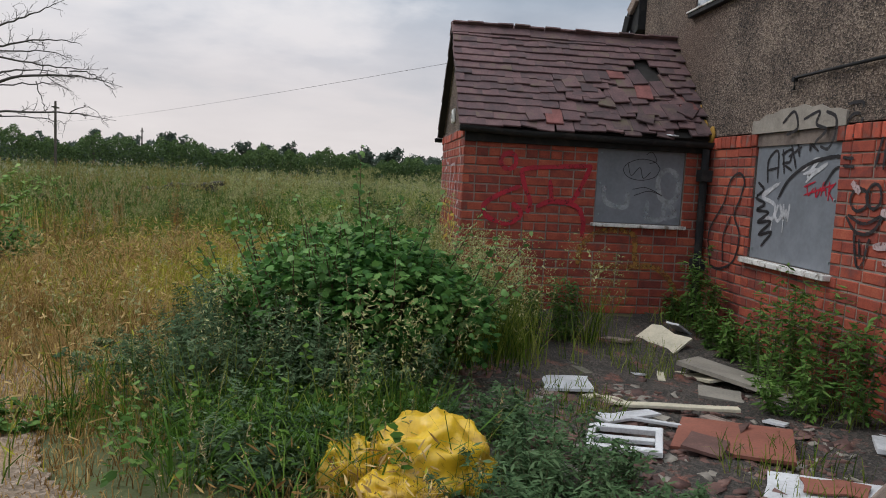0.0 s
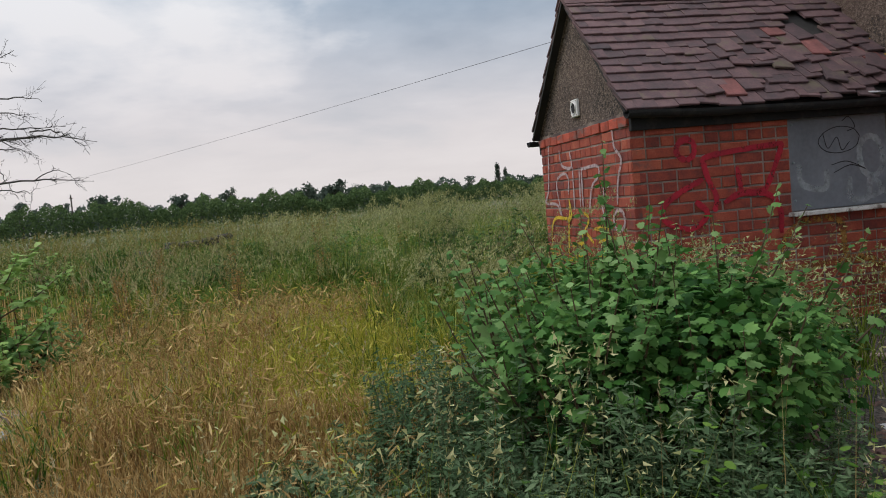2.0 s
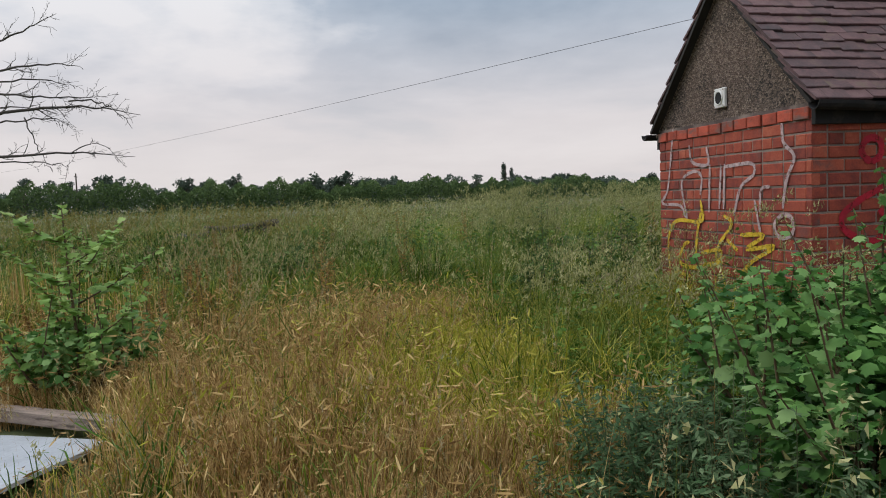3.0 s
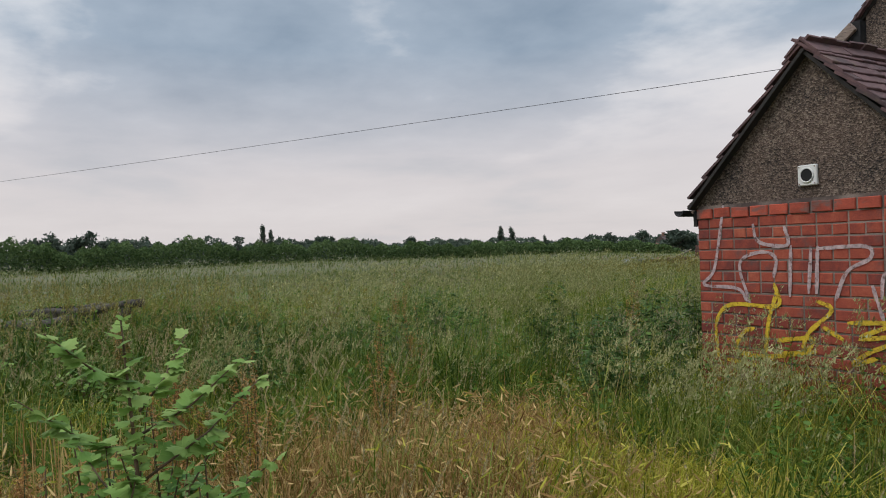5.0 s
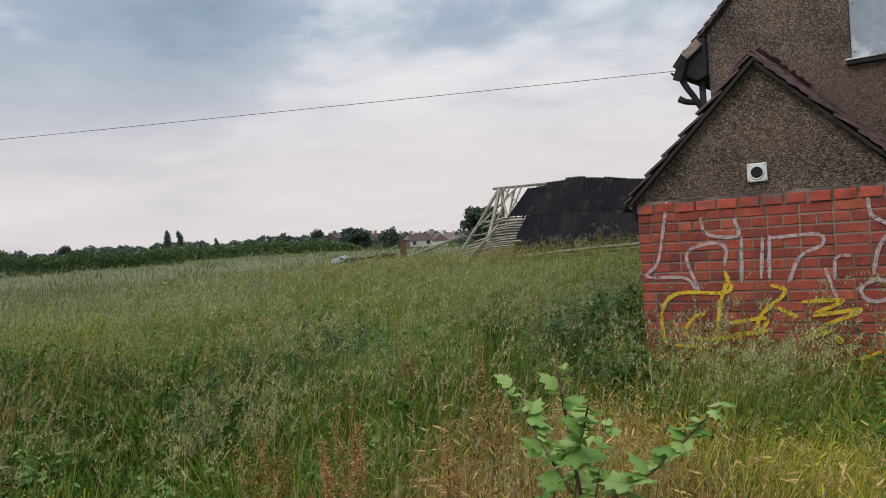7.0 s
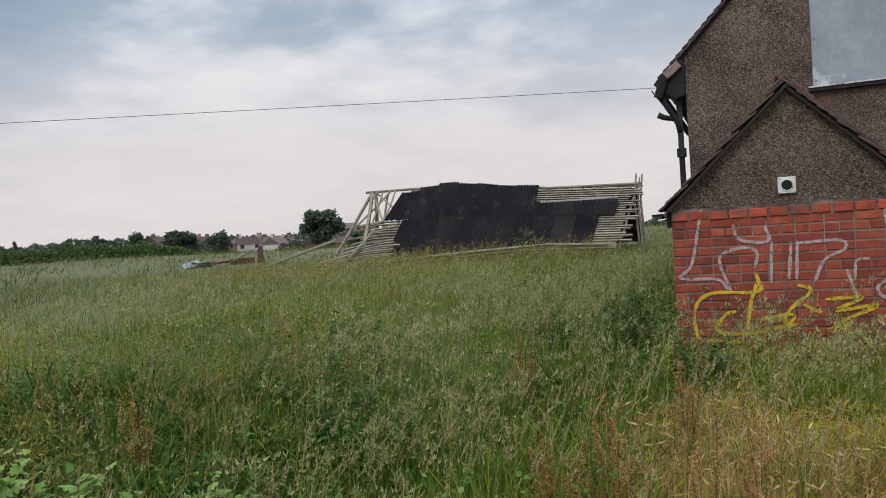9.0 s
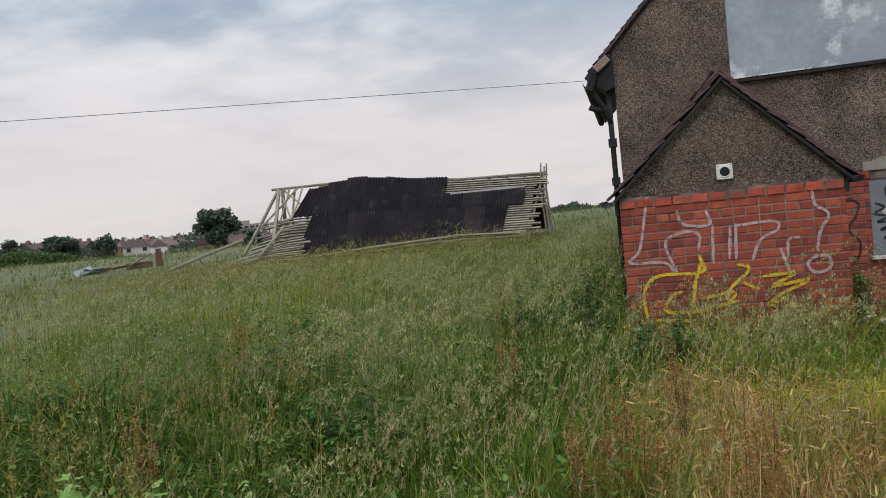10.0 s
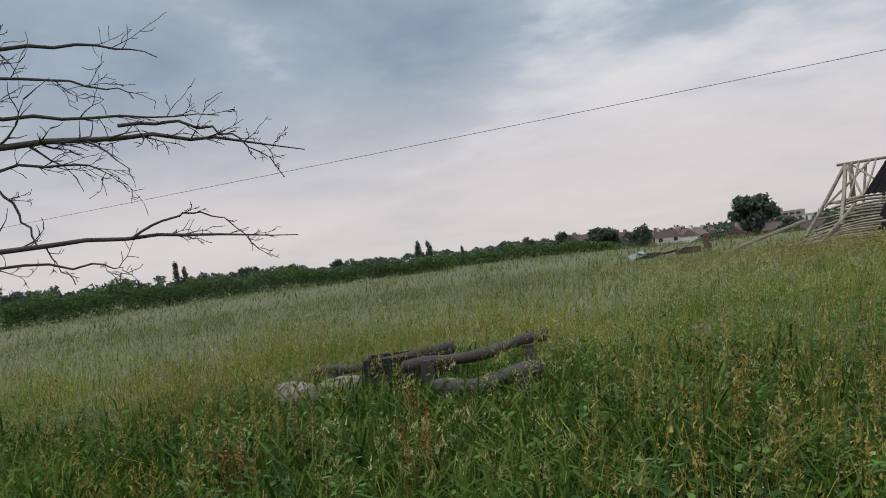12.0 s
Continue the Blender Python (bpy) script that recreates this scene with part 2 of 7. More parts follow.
M_STRAW = material("pale_straw", [(0.3, (0.20, 0.16, 0.07)), (0.5, (0.34, 0.28, 0.14)), (0.7, (0.48, 0.41, 0.24))], rough=0.8, scale=0.7, fine=3, bump=0, island=0.5, coords="World", sheer=0.3)
M_GRASS_LUSH = material("lush_green_grass", [(0.3, (0.028, 0.075, 0.010)), (0.5, (0.068, 0.15, 0.02)), (0.7, (0.14, 0.235, 0.04))], rough=0.6, scale=0.9, fine=2.6, bump=0, island=0.35, coords="World", sheer=0.35)
M_OCHRE = material("ochre_seed", [(0.25, (0.12, 0.105, 0.016)), (0.5, (0.21, 0.175, 0.03)), (0.75, (0.30, 0.245, 0.055))], rough=0.8, scale=0.7, fine=3, bump=0, island=0.5, coords="World")
M_GRASS_RANK = material("rank_dark_grass", [(0.3, (0.022, 0.055, 0.008)), (0.5, (0.058, 0.105, 0.013)), (0.7, (0.115, 0.165, 0.03))], rough=0.6, scale=0.9, fine=2.6, bump=0, island=0.35, coords="World", sheer=0.3)
M_GRASS_BLUE = material("blue_green_grass", [(0.2, (0.035, 0.08, 0.018)), (0.45, (0.085, 0.15, 0.04)), (0.6, (0.16, 0.225, 0.07)), (0.8, (0.27, 0.31, 0.13))], rough=0.6, scale=0.8, fine=2.6, bump=0, island=0.5, coords="World", sheer=0.35)
M_LEAF = material("bramble_leaf", [(0.2, (0.02, 0.07, 0.014)), (0.5, (0.058, 0.155, 0.030)), (0.8, (0.17, 0.32, 0.085))], rough=0.5, scale=1.8, fine=9, bump=0, island=0.6, coords="World", sheer=0.3)
M_LEAF_PALE = material("sapling_leaf", [(0.25, (0.11, 0.22, 0.045)), (0.5, (0.20, 0.33, 0.08)), (0.75, (0.34, 0.46, 0.15))], rough=0.5, scale=2.5, fine=12, bump=0, island=0.5, spread=0.4, coords="World", sheer=0.35)
M_MUGWORT = material("mugwort_leaf", [(0.25, (0.045, 0.082, 0.036)), (0.5, (0.085, 0.138, 0.062)), (0.75, (0.155, 0.215, 0.11))], rough=0.7, scale=2, fine=9, bump=0, island=0.55, coords="World", sheer=0.3)
M_NETTLE = material("nettle_leaf", [(0.25, (0.045, 0.10, 0.018)), (0.5, (0.09, 0.18, 0.035)), (0.75, (0.16, 0.26, 0.065))], rough=0.6, scale=2, fine=9, bump=0, island=0.6, coords="World", sheer=0.3)
M_WEED = material("blue_green_weed", [(0.25, (0.034, 0.072, 0.026)), (0.5, (0.064, 0.118, 0.047)), (0.75, (0.115, 0.18, 0.082))], rough=0.65, scale=2, fine=9, bump=0, island=0.55, coords="World", sheer=0.25)
M_NETTLE_DARK = material("dark_nettle_leaf", [(0.25, (0.028, 0.065, 0.014)), (0.5, (0.055, 0.115, 0.026)), (0.75, (0.105, 0.18, 0.05))], rough=0.6, scale=2, fine=9, bump=0, island=0.55, coords="World", sheer=0.25)
M_HEDGE = material("hedge_foliage", [(0.25, (0.045, 0.080, 0.028)), (0.5, (0.075, 0.122, 0.042)), (0.75, (0.11, 0.16, 0.06))], rough=0.8, scale=0.12, fine=0.6, bump=0, island=0.6, coords="World", sheer=0.2)
# leaf greens lifted and turned bluish: distance haze put into the colour
M_FARTREE_HAZED = material("hazed_far_tree_foliage", [(0.25, (0.045, 0.066, 0.048)), (0.5, (0.074, 0.102, 0.076)), (0.75, (0.11, 0.138, 0.108))], rough=0.8, scale=0.2, bump=0, island=0.6, coords="World", sheer=0.2)
M_STEM = material("green_brown_stem", tones((0.10, 0.065, 0.035)), scale=10, bump=0.1)
M_CORRUGATED = material("dark_corrugated_sheet", [(0.25, (0.008, 0.007, 0.009)), (0.5, (0.018, 0.015, 0.018)), (0.75, (0.036, 0.030, 0.031))], rough=1.0, scale=0.9, fine=9, bump=0.2, coords="World", spread=0.3,
                        second=(0.085, 0.08, 0.066), second_scale=1.6, second_at=(0.58, 0.80))
M_CORRUGATED.node_tree.nodes["Principled BSDF"].inputs["Specular IOR Level"].default_value = 0.15
M_SHEET_PALE = material("grey_corrugated_sheet", tones((0.20, 0.19, 0.18), 0.6, 1.4), rough=0.7, scale=1.2, bump=0.2, coords="World")
M_BAG = material("yellow_plastic_sack", tones((0.62, 0.39, 0.018), 0.75, 1.15), rough=0.38, scale=5, bump=0.2, second=(0.42, 0.25, 0.02), second_scale=4)
M_WHITE = material("white_painted_board", tones((0.52, 0.52, 0.53), 0.6, 1.25), rough=0.6, scale=4, bump=0.1, second=(0.3, 0.27, 0.23), second_scale=3, second_at=(0.6, 0.75))
M_CREAM = material("cream_board", tones((0.50, 0.45, 0.34), 0.65, 1.25), rough=0.75, scale=4, bump=0.2, second=(0.2, 0.16, 0.11), second_scale=3, second_at=(0.58, 0.75))
M_REDBOARD = material("red_brown_board", tones((0.22, 0.075, 0.048), 0.65, 1.35), rough=0.7, scale=3, bump=0.2, second=(0.10, 0.055, 0.04), second_scale=2.5, second_at=(0.58, 0.72))
M_GREYBOARD = material("grey_fibre_board", tones((0.23, 0.205, 0.17), 0.6, 1.35), rough=0.85, scale=3, bump=0.3)
M_SHARD = material("broken_tile_shard", [(0.25, (0.06, 0.035, 0.03)), (0.5, (0.11, 0.055, 0.044)), (0.75, (0.19, 0.105, 0.085))], scale=6, bump=0.3, island=0.5)
M_MOSS = material("orange_lichen", tones((0.27, 0.15, 0.02), 0.6, 1.4), scale=14, bump=0.6)
M_WIRE = material("wire", tones((0.05, 0.045, 0.055)), bump=0)
M_TOWN = material("far_house_wall", tones((0.27, 0.15, 0.11), 0.6, 1.5), scale=0.05, spread=0.6, bump=0)
M_TOWN_PALE = material("far_white_wall", tones((0.55, 0.53, 0.50), 0.7, 1.2), scale=0.05, spread=0.4, bump=0)
M_TOWN_ROOF = material("far_house_roof", tones((0.10, 0.068, 0.062), 0.6, 1.5), scale=0.05, spread=0.6, bump=0)
M_PANE = material("far_window_glass", tones((0.03, 0.035, 0.04)), rough=0.15, bump=0)
M_RUST = material("rusty_metal", tones((0.16, 0.085, 0.05), 0.5, 1.5), rough=0.85, scale=6, bump=0.3)
M_PLASTIC = material("white_plastic", tones((0.70, 0.69, 0.66), 0.85, 1.1), rough=0.45, scale=6, bump=0)
M_HOLE_SHADE = material("painted_hole_shade", tones((0.006, 0.006, 0.006)), bump=0)



def worn(m, scale, lo, hi, most=1.0):
    """Paint that has flaked and thinned: noise lets the surface below show."""
    nd, lk = m.node_tree.nodes, m.node_tree.links
    tex, n, ramp = nd.new("ShaderNodeNewGeometry"), nd.new("ShaderNodeTexNoise"), nd.new("ShaderNodeMapRange")
    n.inputs["Scale"].default_value, n.inputs["Detail"].default_value, n.inputs["Roughness"].default_value = scale, 6.0, 0.7
    lk.new(tex.outputs["Position"], n.inputs["Vector"])
    lk.new(n.outputs[0], ramp.inputs[0])
    for k, v in enumerate((lo, hi, 0.0, most)):
        ramp.inputs[k + 1].default_value = v
    clear, mix = nd.new("ShaderNodeBsdfTransparent"), nd.new("ShaderNodeMixShader")
    lk.new(ramp.outputs[0], mix.inputs[0])
    lk.new(clear.outputs[0], mix.inputs[1])
    lk.new(nd["Principled BSDF"].outputs[0], mix.inputs[2])
    lk.new(mix.outputs[0], nd["Material Output"].inputs[0])


worn(M_SPRAY_PALE, 26, 0.30, 0.50, 0.95)
worn(M_SPRAY_YELLOW, 30, 0.30, 0.50)
worn(M_SPRAY_OCHRE, 22, 0.34, 0.58, 0.85)
worn(M_SPRAY_RED, 24, 0.28, 0.46)
worn(M_SPRAY_GREY, 9, 0.15, 0.60, 0.75)
worn(M_SPRAY_BLACK, 30, 0.28, 0.44, 0.95)

# ---- helpers for building ----


def part(name, bm, mat, parent=None, label="", smooth=False):
    """Links a bmesh as one mesh object under a thing."""
    me = bpy.data.meshes.new(name)
    bm.to_mesh(me)
    bm.free()
    me.materials.append(mat)
    if smooth:
        me.shade_smooth()
    ob = new(name, me)
    if parent:
        ob.parent = parent
    if label:
        ob["label"] = label
    return ob


def thing(name, label, category, m=None, kind="", group=""):
    ob = new(name)
    if m is not None:
        ob.matrix_world = m
    return tagged(ob, label, category, group, kind)


def box(bm, lo, hi, m=None, bevel=0.0):
    c = [(a + b) / 2 for a, b in zip(lo, hi)]
    s = [b - a for a, b in zip(lo, hi)]
    mat = Matrix.LocRotScale(c, None, s)
    made = bmesh.ops.create_cube(bm, size=1, matrix=(m @ mat) if m is not None else mat)
    if bevel:
        edges = {e for v in made["verts"] for e in v.link_edges}
        bmesh.ops.bevel(bm, geom=list(edges), offset=bevel, segments=1, affect="EDGES")
    return bm


def boxed(lo, hi, bevel=0.0, m=None):
    return box(bmesh.new(), lo, hi, m, bevel)


def tube(bm, points, radii, sides=6):
    """A tapered tube along points."""
    rings = []
    pts = [Vector(p) for p in points]
    for i, p in enumerate(pts):
        d = (pts[min(i + 1, len(pts) - 1)] - pts[max(i - 1, 0)]).normalized()
        side = d.cross(Vector((0, 0, 1)) if abs(d.z) < 0.9 else Vector((1, 0, 0))).normalized()
        top = side.cross(d)
        rings.append([bm.verts.new(p + (side * math.cos(a) + top * math.sin(a)) * radii[i]) for a in [2 * math.pi * k / sides for k in range(sides)]])
    for a, b in zip(rings, rings[1:]):
        for k in range(sides):
            bm.faces.new((a[k], a[(k + 1) % sides], b[(k + 1) % sides], b[k]))
    bm.faces.new(rings[0][::-1])
    bm.faces.new(rings[-1])
    return bm


def tri_mesh(name, verts, tris, mat, label="", category="", kind="stuff"):
    """A large mesh of triangles from arrays."""
    verts = np.ascontiguousarray(verts, dtype=np.float32).reshape(-1, 3)
    tris = np.ascontiguousarray(tris, dtype=np.int32).reshape(-1, 3)
    me = bpy.data.meshes.new(name)
    me.vertices.add(len(verts))
    me.vertices.foreach_set("co", verts.ravel())
    me.loops.add(tris.size)
    me.loops.foreach_set("vertex_index", tris.ravel())
    me.polygons.add(len(tris))
    me.polygons.foreach_set("loop_start", np.arange(0, tris.size, 3, dtype=np.int32))
    me.update(calc_edges=True)
    me.materials.append(mat)
    return tagged(new(name, me), label, category, "", kind)


def step(a, b, v):
    t = np.clip((v - a) / (b - a), 0, 1)
    return t * t * (3 - 2 * t)


def height(x, y):
    """The lie of the land."""
    x, y = np.asarray(x, float), np.asarray(y, float)
    r = np.hypot(x, y)
    h = 0.40 * step(4.2, -1.0, x)
    h = h + 0.27 * np.exp(-((x + 3.5) ** 2 / 30 + (y - 8.0) ** 2 / 40))
    h = h * step(160, 60, r)
    h = h - 6.5 * step(45, 230, r) * step(0.62, 0.92, y / np.maximum(r, 1)) + 0.3 * step(60, 160, r)
    h = h - 0.024 * np.maximum(r - 235, 0) * step(0.90, 0.975, y / np.maximum(r, 1))
    h = h + 0.04 * np.sin(x * 1.3 + 0.7 * y) * np.sin(y * 0.9 - 0.4 * x) * step(3, 0, x)
    return h


def ground_z(x, y):
    return float(height(x, y))


# line walked, as a plain bent line in plan
WAY = [(9.5, -0.5), (7.6, -2.0), (5.8, -3.6), (3.8, -5.2), (1.8, -6.6), (0.0, -7.7), (-1.6, -8.7)]


def way_distance(x, y):
    best = np.full(np.shape(x), 1e9)
    for (ax, ay), (bx, by) in zip(WAY, WAY[1:]):
        dx, dy = bx - ax, by - ay
        t = np.clip(((x - ax) * dx + (y - ay) * dy) / (dx * dx + dy * dy), 0, 1)
        best = np.minimum(best, np.hypot(x - ax - t * dx, y - ay - t * dy))
    return best


rng = np.random.default_rng(7)

# ---- ground ----
def ground_sheet():
    """One sheet out to the horizon, finer near the house."""
    k = np.linspace(-1, 1, 181)
    axis = np.sign(k) * (np.abs(k) * 14 + np.abs(k) ** 7 * 2500)
    X, Y = np.meshgrid(axis + 2.0, axis - 3.0)
    Z = height(X, Y)
    n = len(axis)
    idx = np.arange(n * n).reshape(n, n)
    a, b, c, d = idx[:-1, :-1].ravel(), idx[:-1, 1:].ravel(), idx[1:, 1:].ravel(), idx[1:, :-1].ravel()
    ob = tri_mesh("ground", np.stack([X, Y, Z], -1), np.concatenate([np.stack([a, b, c], 1), np.stack([a, c, d], 1)]), M_SOIL,
                  "rough field ground under long grass", "ground", "structure")
    ob.data.shade_smooth()


def patch(name, label, category, mat, inside, x0, x1, y0, y1, cell, lift, rough=0.012):
    """A thin layer over the ground where inside(x, y) holds, with a ragged edge."""
    xs, ys = np.arange(x0, x1, cell), np.arange(y0, y1, cell)
    X, Y = np.meshgrid(xs, ys)
    Z = height(X, Y) + lift + rough * (np.sin(X * 7.1) * np.sin(Y * 8.3) + rng.normal(0, 0.5, X.shape))
    keep = inside(X + cell / 2, Y + cell / 2)
    idx = np.arange(X.size).reshape(X.shape)
    a, b, c, d = [q.ravel() for q in (idx[:-1, :-1], idx[:-1, 1:], idx[1:, 1:], idx[1:, :-1])]
    k = keep[:-1, :-1].ravel()
    t = np.concatenate([np.stack([a, b, c], 1)[k], np.stack([a, c, d], 1)[k]])
    ob = tri_mesh(name, np.stack([X, Y, Z], -1), t, mat, label, category, "structure")
    ob.data.shade_smooth()
    return ob


ground_sheet()
patch("road", "pale gravel track with dry straw trodden in", "track", M_GRAVEL,
      lambda x, y: (way_distance(x, y) < (1.5 + 0.35 * np.sin(x * 2.1) + 0.2 * np.sin(y * 3.7 + x)) * step(1.2, 4.0, x)), 1.0, 13.0, -9.0, 2.0, 0.045, 0.016, 0.006)
patch("pavement", "dirty yard ground littered with tile rubble", "ground", M_YARD,
      lambda x, y: (x > 2.0 + 0.2 * np.sin(y * 5)) & (y < 2.5) & (y > -0.6 + 0.3 * np.sin(x * 2.3)), 1.8, 12.0, -1.2, 2.6, 0.08, 0.022)

# ---- brickwork ----
COURSE, STRETCH = 0.0850, 0.2350
TOP = 1.884


def brick_mesh(length, tall, deep=0.06):
    bm = boxed((0, 0, 0), (length, deep, tall))
    edges = [e for e in bm.edges if all(v.co.y < 0.001 for v in e.verts)]
    bmesh.ops.bevel(bm, geom=edges, offset=0.006, segments=1, affect="EDGES")
    me = bpy.data.meshes.new("brick")
    bm.to_mesh(me)
    bm.free()
    me.materials.append(M_BRICK)
    return me


BRICK_LONG, BRICK_SHORT = brick_mesh(STRETCH - 0.011, COURSE - 0.012), brick_mesh(STRETCH / 2 - 0.011, COURSE - 0.012)
BRICK_EDGE = brick_mesh(0.115 - 0.01, 0.105)
BRICK_EDGE.materials.clear()
BRICK_EDGE.materials.append(M_BRICK_TOP)


def lay_bricks(parent, m, length, courses, hole=None, seed=0):
    """Courses of bricks on the wall plane of m (x along, y inwards), round an opening (x0, x1, z0, z1)."""
    r = random.Random(seed)
    for row in range(courses):
        z = row * COURSE
        x = 0.0
        spans = [(0.0, length)]
        if hole and z + COURSE * 0.6 > hole[2] and z + COURSE * 0.4 < hole[3]:
            spans = [(0.0, hole[0]), (hole[1], length)]
        for a, b in spans:
            x = a
            first = row % 2 == 0
            while b - x > 0.03:
                header = first or row % 4 == 3 or r.random() < 0.10
                first = False
                w = min(STRETCH / 2 if header else STRETCH, b - x)
                me = BRICK_SHORT if w < STRETCH * 0.6 else BRICK_LONG
                ob = new("brick", me)
                ob.parent = parent
                full = STRETCH / 2 if me is BRICK_SHORT else STRETCH
                ob.matrix_world = m @ pose(x + 0.0055 + r.uniform(-0.001, 0.001), r.uniform(-0.003, 0.003), z + 0.006 + r.uniform(-0.0015, 0.0015), r.uniform(-0.4, 0.4), r.uniform(-0.35, 0.35), r.uniform(-0.5, 0.5)) @ Matrix.Diagonal((min(1.0, w / full), 1, 1, 1))
                x += w


def lay_edge_course(parent, m, length, seed=0, skip=None, width=0.115, tall=0.105):
    r = random.Random(seed)
    n = int(length / width)
    for i in range(n):
        x = i * length / n
        if skip and skip[0] < x + 0.05 < skip[1]:
            continue
        ob = new("brick", BRICK_EDGE)
        ob.parent = parent
        ob.matrix_world = m @ pose(x + 0.005, -0.012 + r.uniform(-0.004, 0.004), r.uniform(-0.003, 0.003), r.uniform(-1, 1), r.uniform(-1.2, 1.2), r.uniform(-1.5, 1.5)) @ Matrix.Diagonal((length / n / 0.115 * r.uniform(0.96, 1.0), 1, tall / 0.105, 1))


W, L = 2.05, 2.36            # the outhouse: across its gable, and back to the house
ROWS_A = 21


def wall_with_hole(name, label, lo, hi, axis, hole, mat, kind="structure"):
    """A wall slab from lo to hi; hole (a0, a1, z0, z1) goes through it along the wall's axis (0 or 1)."""
    bm = bmesh.new()
    if hole is None:
        box(bm, lo, hi)
    else:
        a0, a1, z0, z1 = hole

        def piece(p0, p1, q0, q1):
            l2, h2 = list(lo), list(hi)
            l2[axis], h2[axis], l2[2], h2[2] = p0, p1, q0, q1
            box(bm, l2, h2)
        piece(lo[axis], a0, lo[2], hi[2])
        piece(a1, hi[axis], lo[2], hi[2])
        piece(a0, a1, lo[2], z0)
        piece(a0, a1, z1, hi[2])
    return tagged(part(name, bm, mat), label, "wall", "", kind)


# windows: (along, along, z, z)
WIN1 = (1.28, 2.14, 1.06, 1.80)
WIN2 = (2.93, 4.07, 0.87, 1.90)
WINU = (1.47, 3.32, 3.20, 4.34)
gable_wall = wall_with_hole("wall_1", "red brick gable wall covered in white and yellow graffiti", (0.007, 0.007, -0.4), (W - 0.007, 0.23, TOP + 0.02), 0, None, M_MORTAR)
yard_wall = wall_with_hole("wall_2", "red brick outhouse side wall with red and ochre graffiti", (W - 0.23, 0.231, -0.4), (W - 0.007, L, TOP + 0.02), 1, WIN1, M_MORTAR)
back_wall = wall_with_hole("wall_3", "plain brick back wall of the outhouse", (0.012, 0.231, -0.4), (0.23, L, TOP + 0.02), 1, None, M_BRICK)
house_wall = wall_with_hole("wall_4", "red brick house wall with black cartoon graffiti", (W - 0.007, L + 0.007, -0.3), (5.01, L + 0.24, 1.80), 0, (WIN2[0], WIN2[1], WIN2[2], 1.9), M_MORTAR)

# outward faces: gable looks to -y, yard wall to +x, house wall to -y
lay_bricks(gable_wall, pose(0, 0, TOP - 22 * COURSE), W, 21, seed=3)
lay_edge_course(gable_wall, pose(0, 0, TOP - 0.083), W, seed=4, width=0.165, tall=0.078)
lay_bricks(yard_wall, pose(W, 0, TOP - 22 * COURSE, 0, 0, 90), L, 22, (WIN1[0], WIN1[1], WIN1[2] - TOP + 22 * COURSE, WIN1[3] - TOP + 22 * COURSE), seed=5)
lay_bricks(house_wall, pose(W, L, 1.80 - 21 * COURSE), 5.01 - W, 21, (WIN2[0] - W, WIN2[1] - W, WIN2[2] - 1.80 + 21 * COURSE, 3), seed=8)
lay_edge_course(house_wall, pose(W, L, 1.803), 5.01 - W, seed=9, skip=(WIN2[0] - W, WIN2[1] - W), width=0.088)

# ---- house: rendered gable with a long roof on one side ----
APEX, EAVE_L, EAVE_R = (2.40, 6.24), (-0.24, 3.53), (6.08, 2.30)
HOUSE_D = 7.5
HX0 = 0.07


def roof_z(x):
    """The underside of the house roof over its gable."""
    if x <= APEX[0]:
        return EAVE_L[1] + (x - EAVE_L[0]) * (APEX[1] - EAVE_L[1]) / (APEX[0] - EAVE_L[0]) - 0.06
    return EAVE_R[1] + (EAVE_R[0] - x) * (APEX[1] - EAVE_R[1]) / (EAVE_R[0] - APEX[0]) - 0.06


def gable_render():
    """The pebbledashed wall over the brick, round the upper window: columns of slab between verge and brick top."""
    bm = bmesh.new()

    def column(x0, x1, z0, z1=None):
        pts = [(x0, z0), (x1, z0), (x1, roof_z(x1) if z1 is None else z1), (x0, roof_z(x0) if z1 is None else z1)]
        front = [bm.verts.new((x, L + 0.002, z)) for x, z in pts]
        back = [bm.verts.new((x, L + 0.25, z)) for x, z in pts]
        bm.faces.new(front)
        bm.faces.new(back[::-1])
        for i in range(4):
            j = (i + 1) % 4
            bm.faces.new((front[j], front[i], back[i], back[j]))
    column(HX0, W - 0.02, -0.4, 1.92)
    for a, b in ((HX0, WINU[0]), (WINU[1], 5.02)):
        xs = [a] + [q for q in (APEX[0],) if a < q < b] + [b]
        for p, q in zip(xs, xs[1:]):
            column(p, q, 1.92)
    column(WINU[0], WINU[1], 1.92, WINU[2])
    column(WINU[0], APEX[0], WINU[3])
    column(APEX[0], WINU[1], WINU[3])
    column(5.02, 6.0, 1.96)
    bmesh.ops.recalc_face_normals(bm, faces=bm.faces)
    return tagged(part("wall_5", bm, M_DASH), "brown pebbledash render on the house gable", "wall", "", "structure")


gable_render()
# outhouse gable triangle in the same render
RIDGE_Z, RIDGE_X, EAVE_Z = 2.99, 1.035, 1.90
SLOPE = math.atan2(RIDGE_Z - EAVE_Z, 1.11)


def outhouse_gable():
    bm = bmesh.new()
    pts = [(0.0, TOP), (W, TOP), (W, TOP + 0.02), (RIDGE_X, RIDGE_Z - 0.07), (0.0, TOP + 0.02)]
    front = [bm.verts.new((x, 0.015, z)) for x, z in pts]
    back = [bm.verts.new((x, 0.22, z)) for x, z in pts]
    bm.faces.new(front)
    bm.faces.new(back[::-1])
    for i in range(5):
        j = (i + 1) % 5
        bm.faces.new((front[j], front[i], back[i], back[j]))
    bmesh.ops.recalc_face_normals(bm, faces=bm.faces)
    tagged(part("wall_6", bm, M_DASH), "dark pebbledash gable above the brick outhouse wall", "wall", "", "structure")


outhouse_gable()
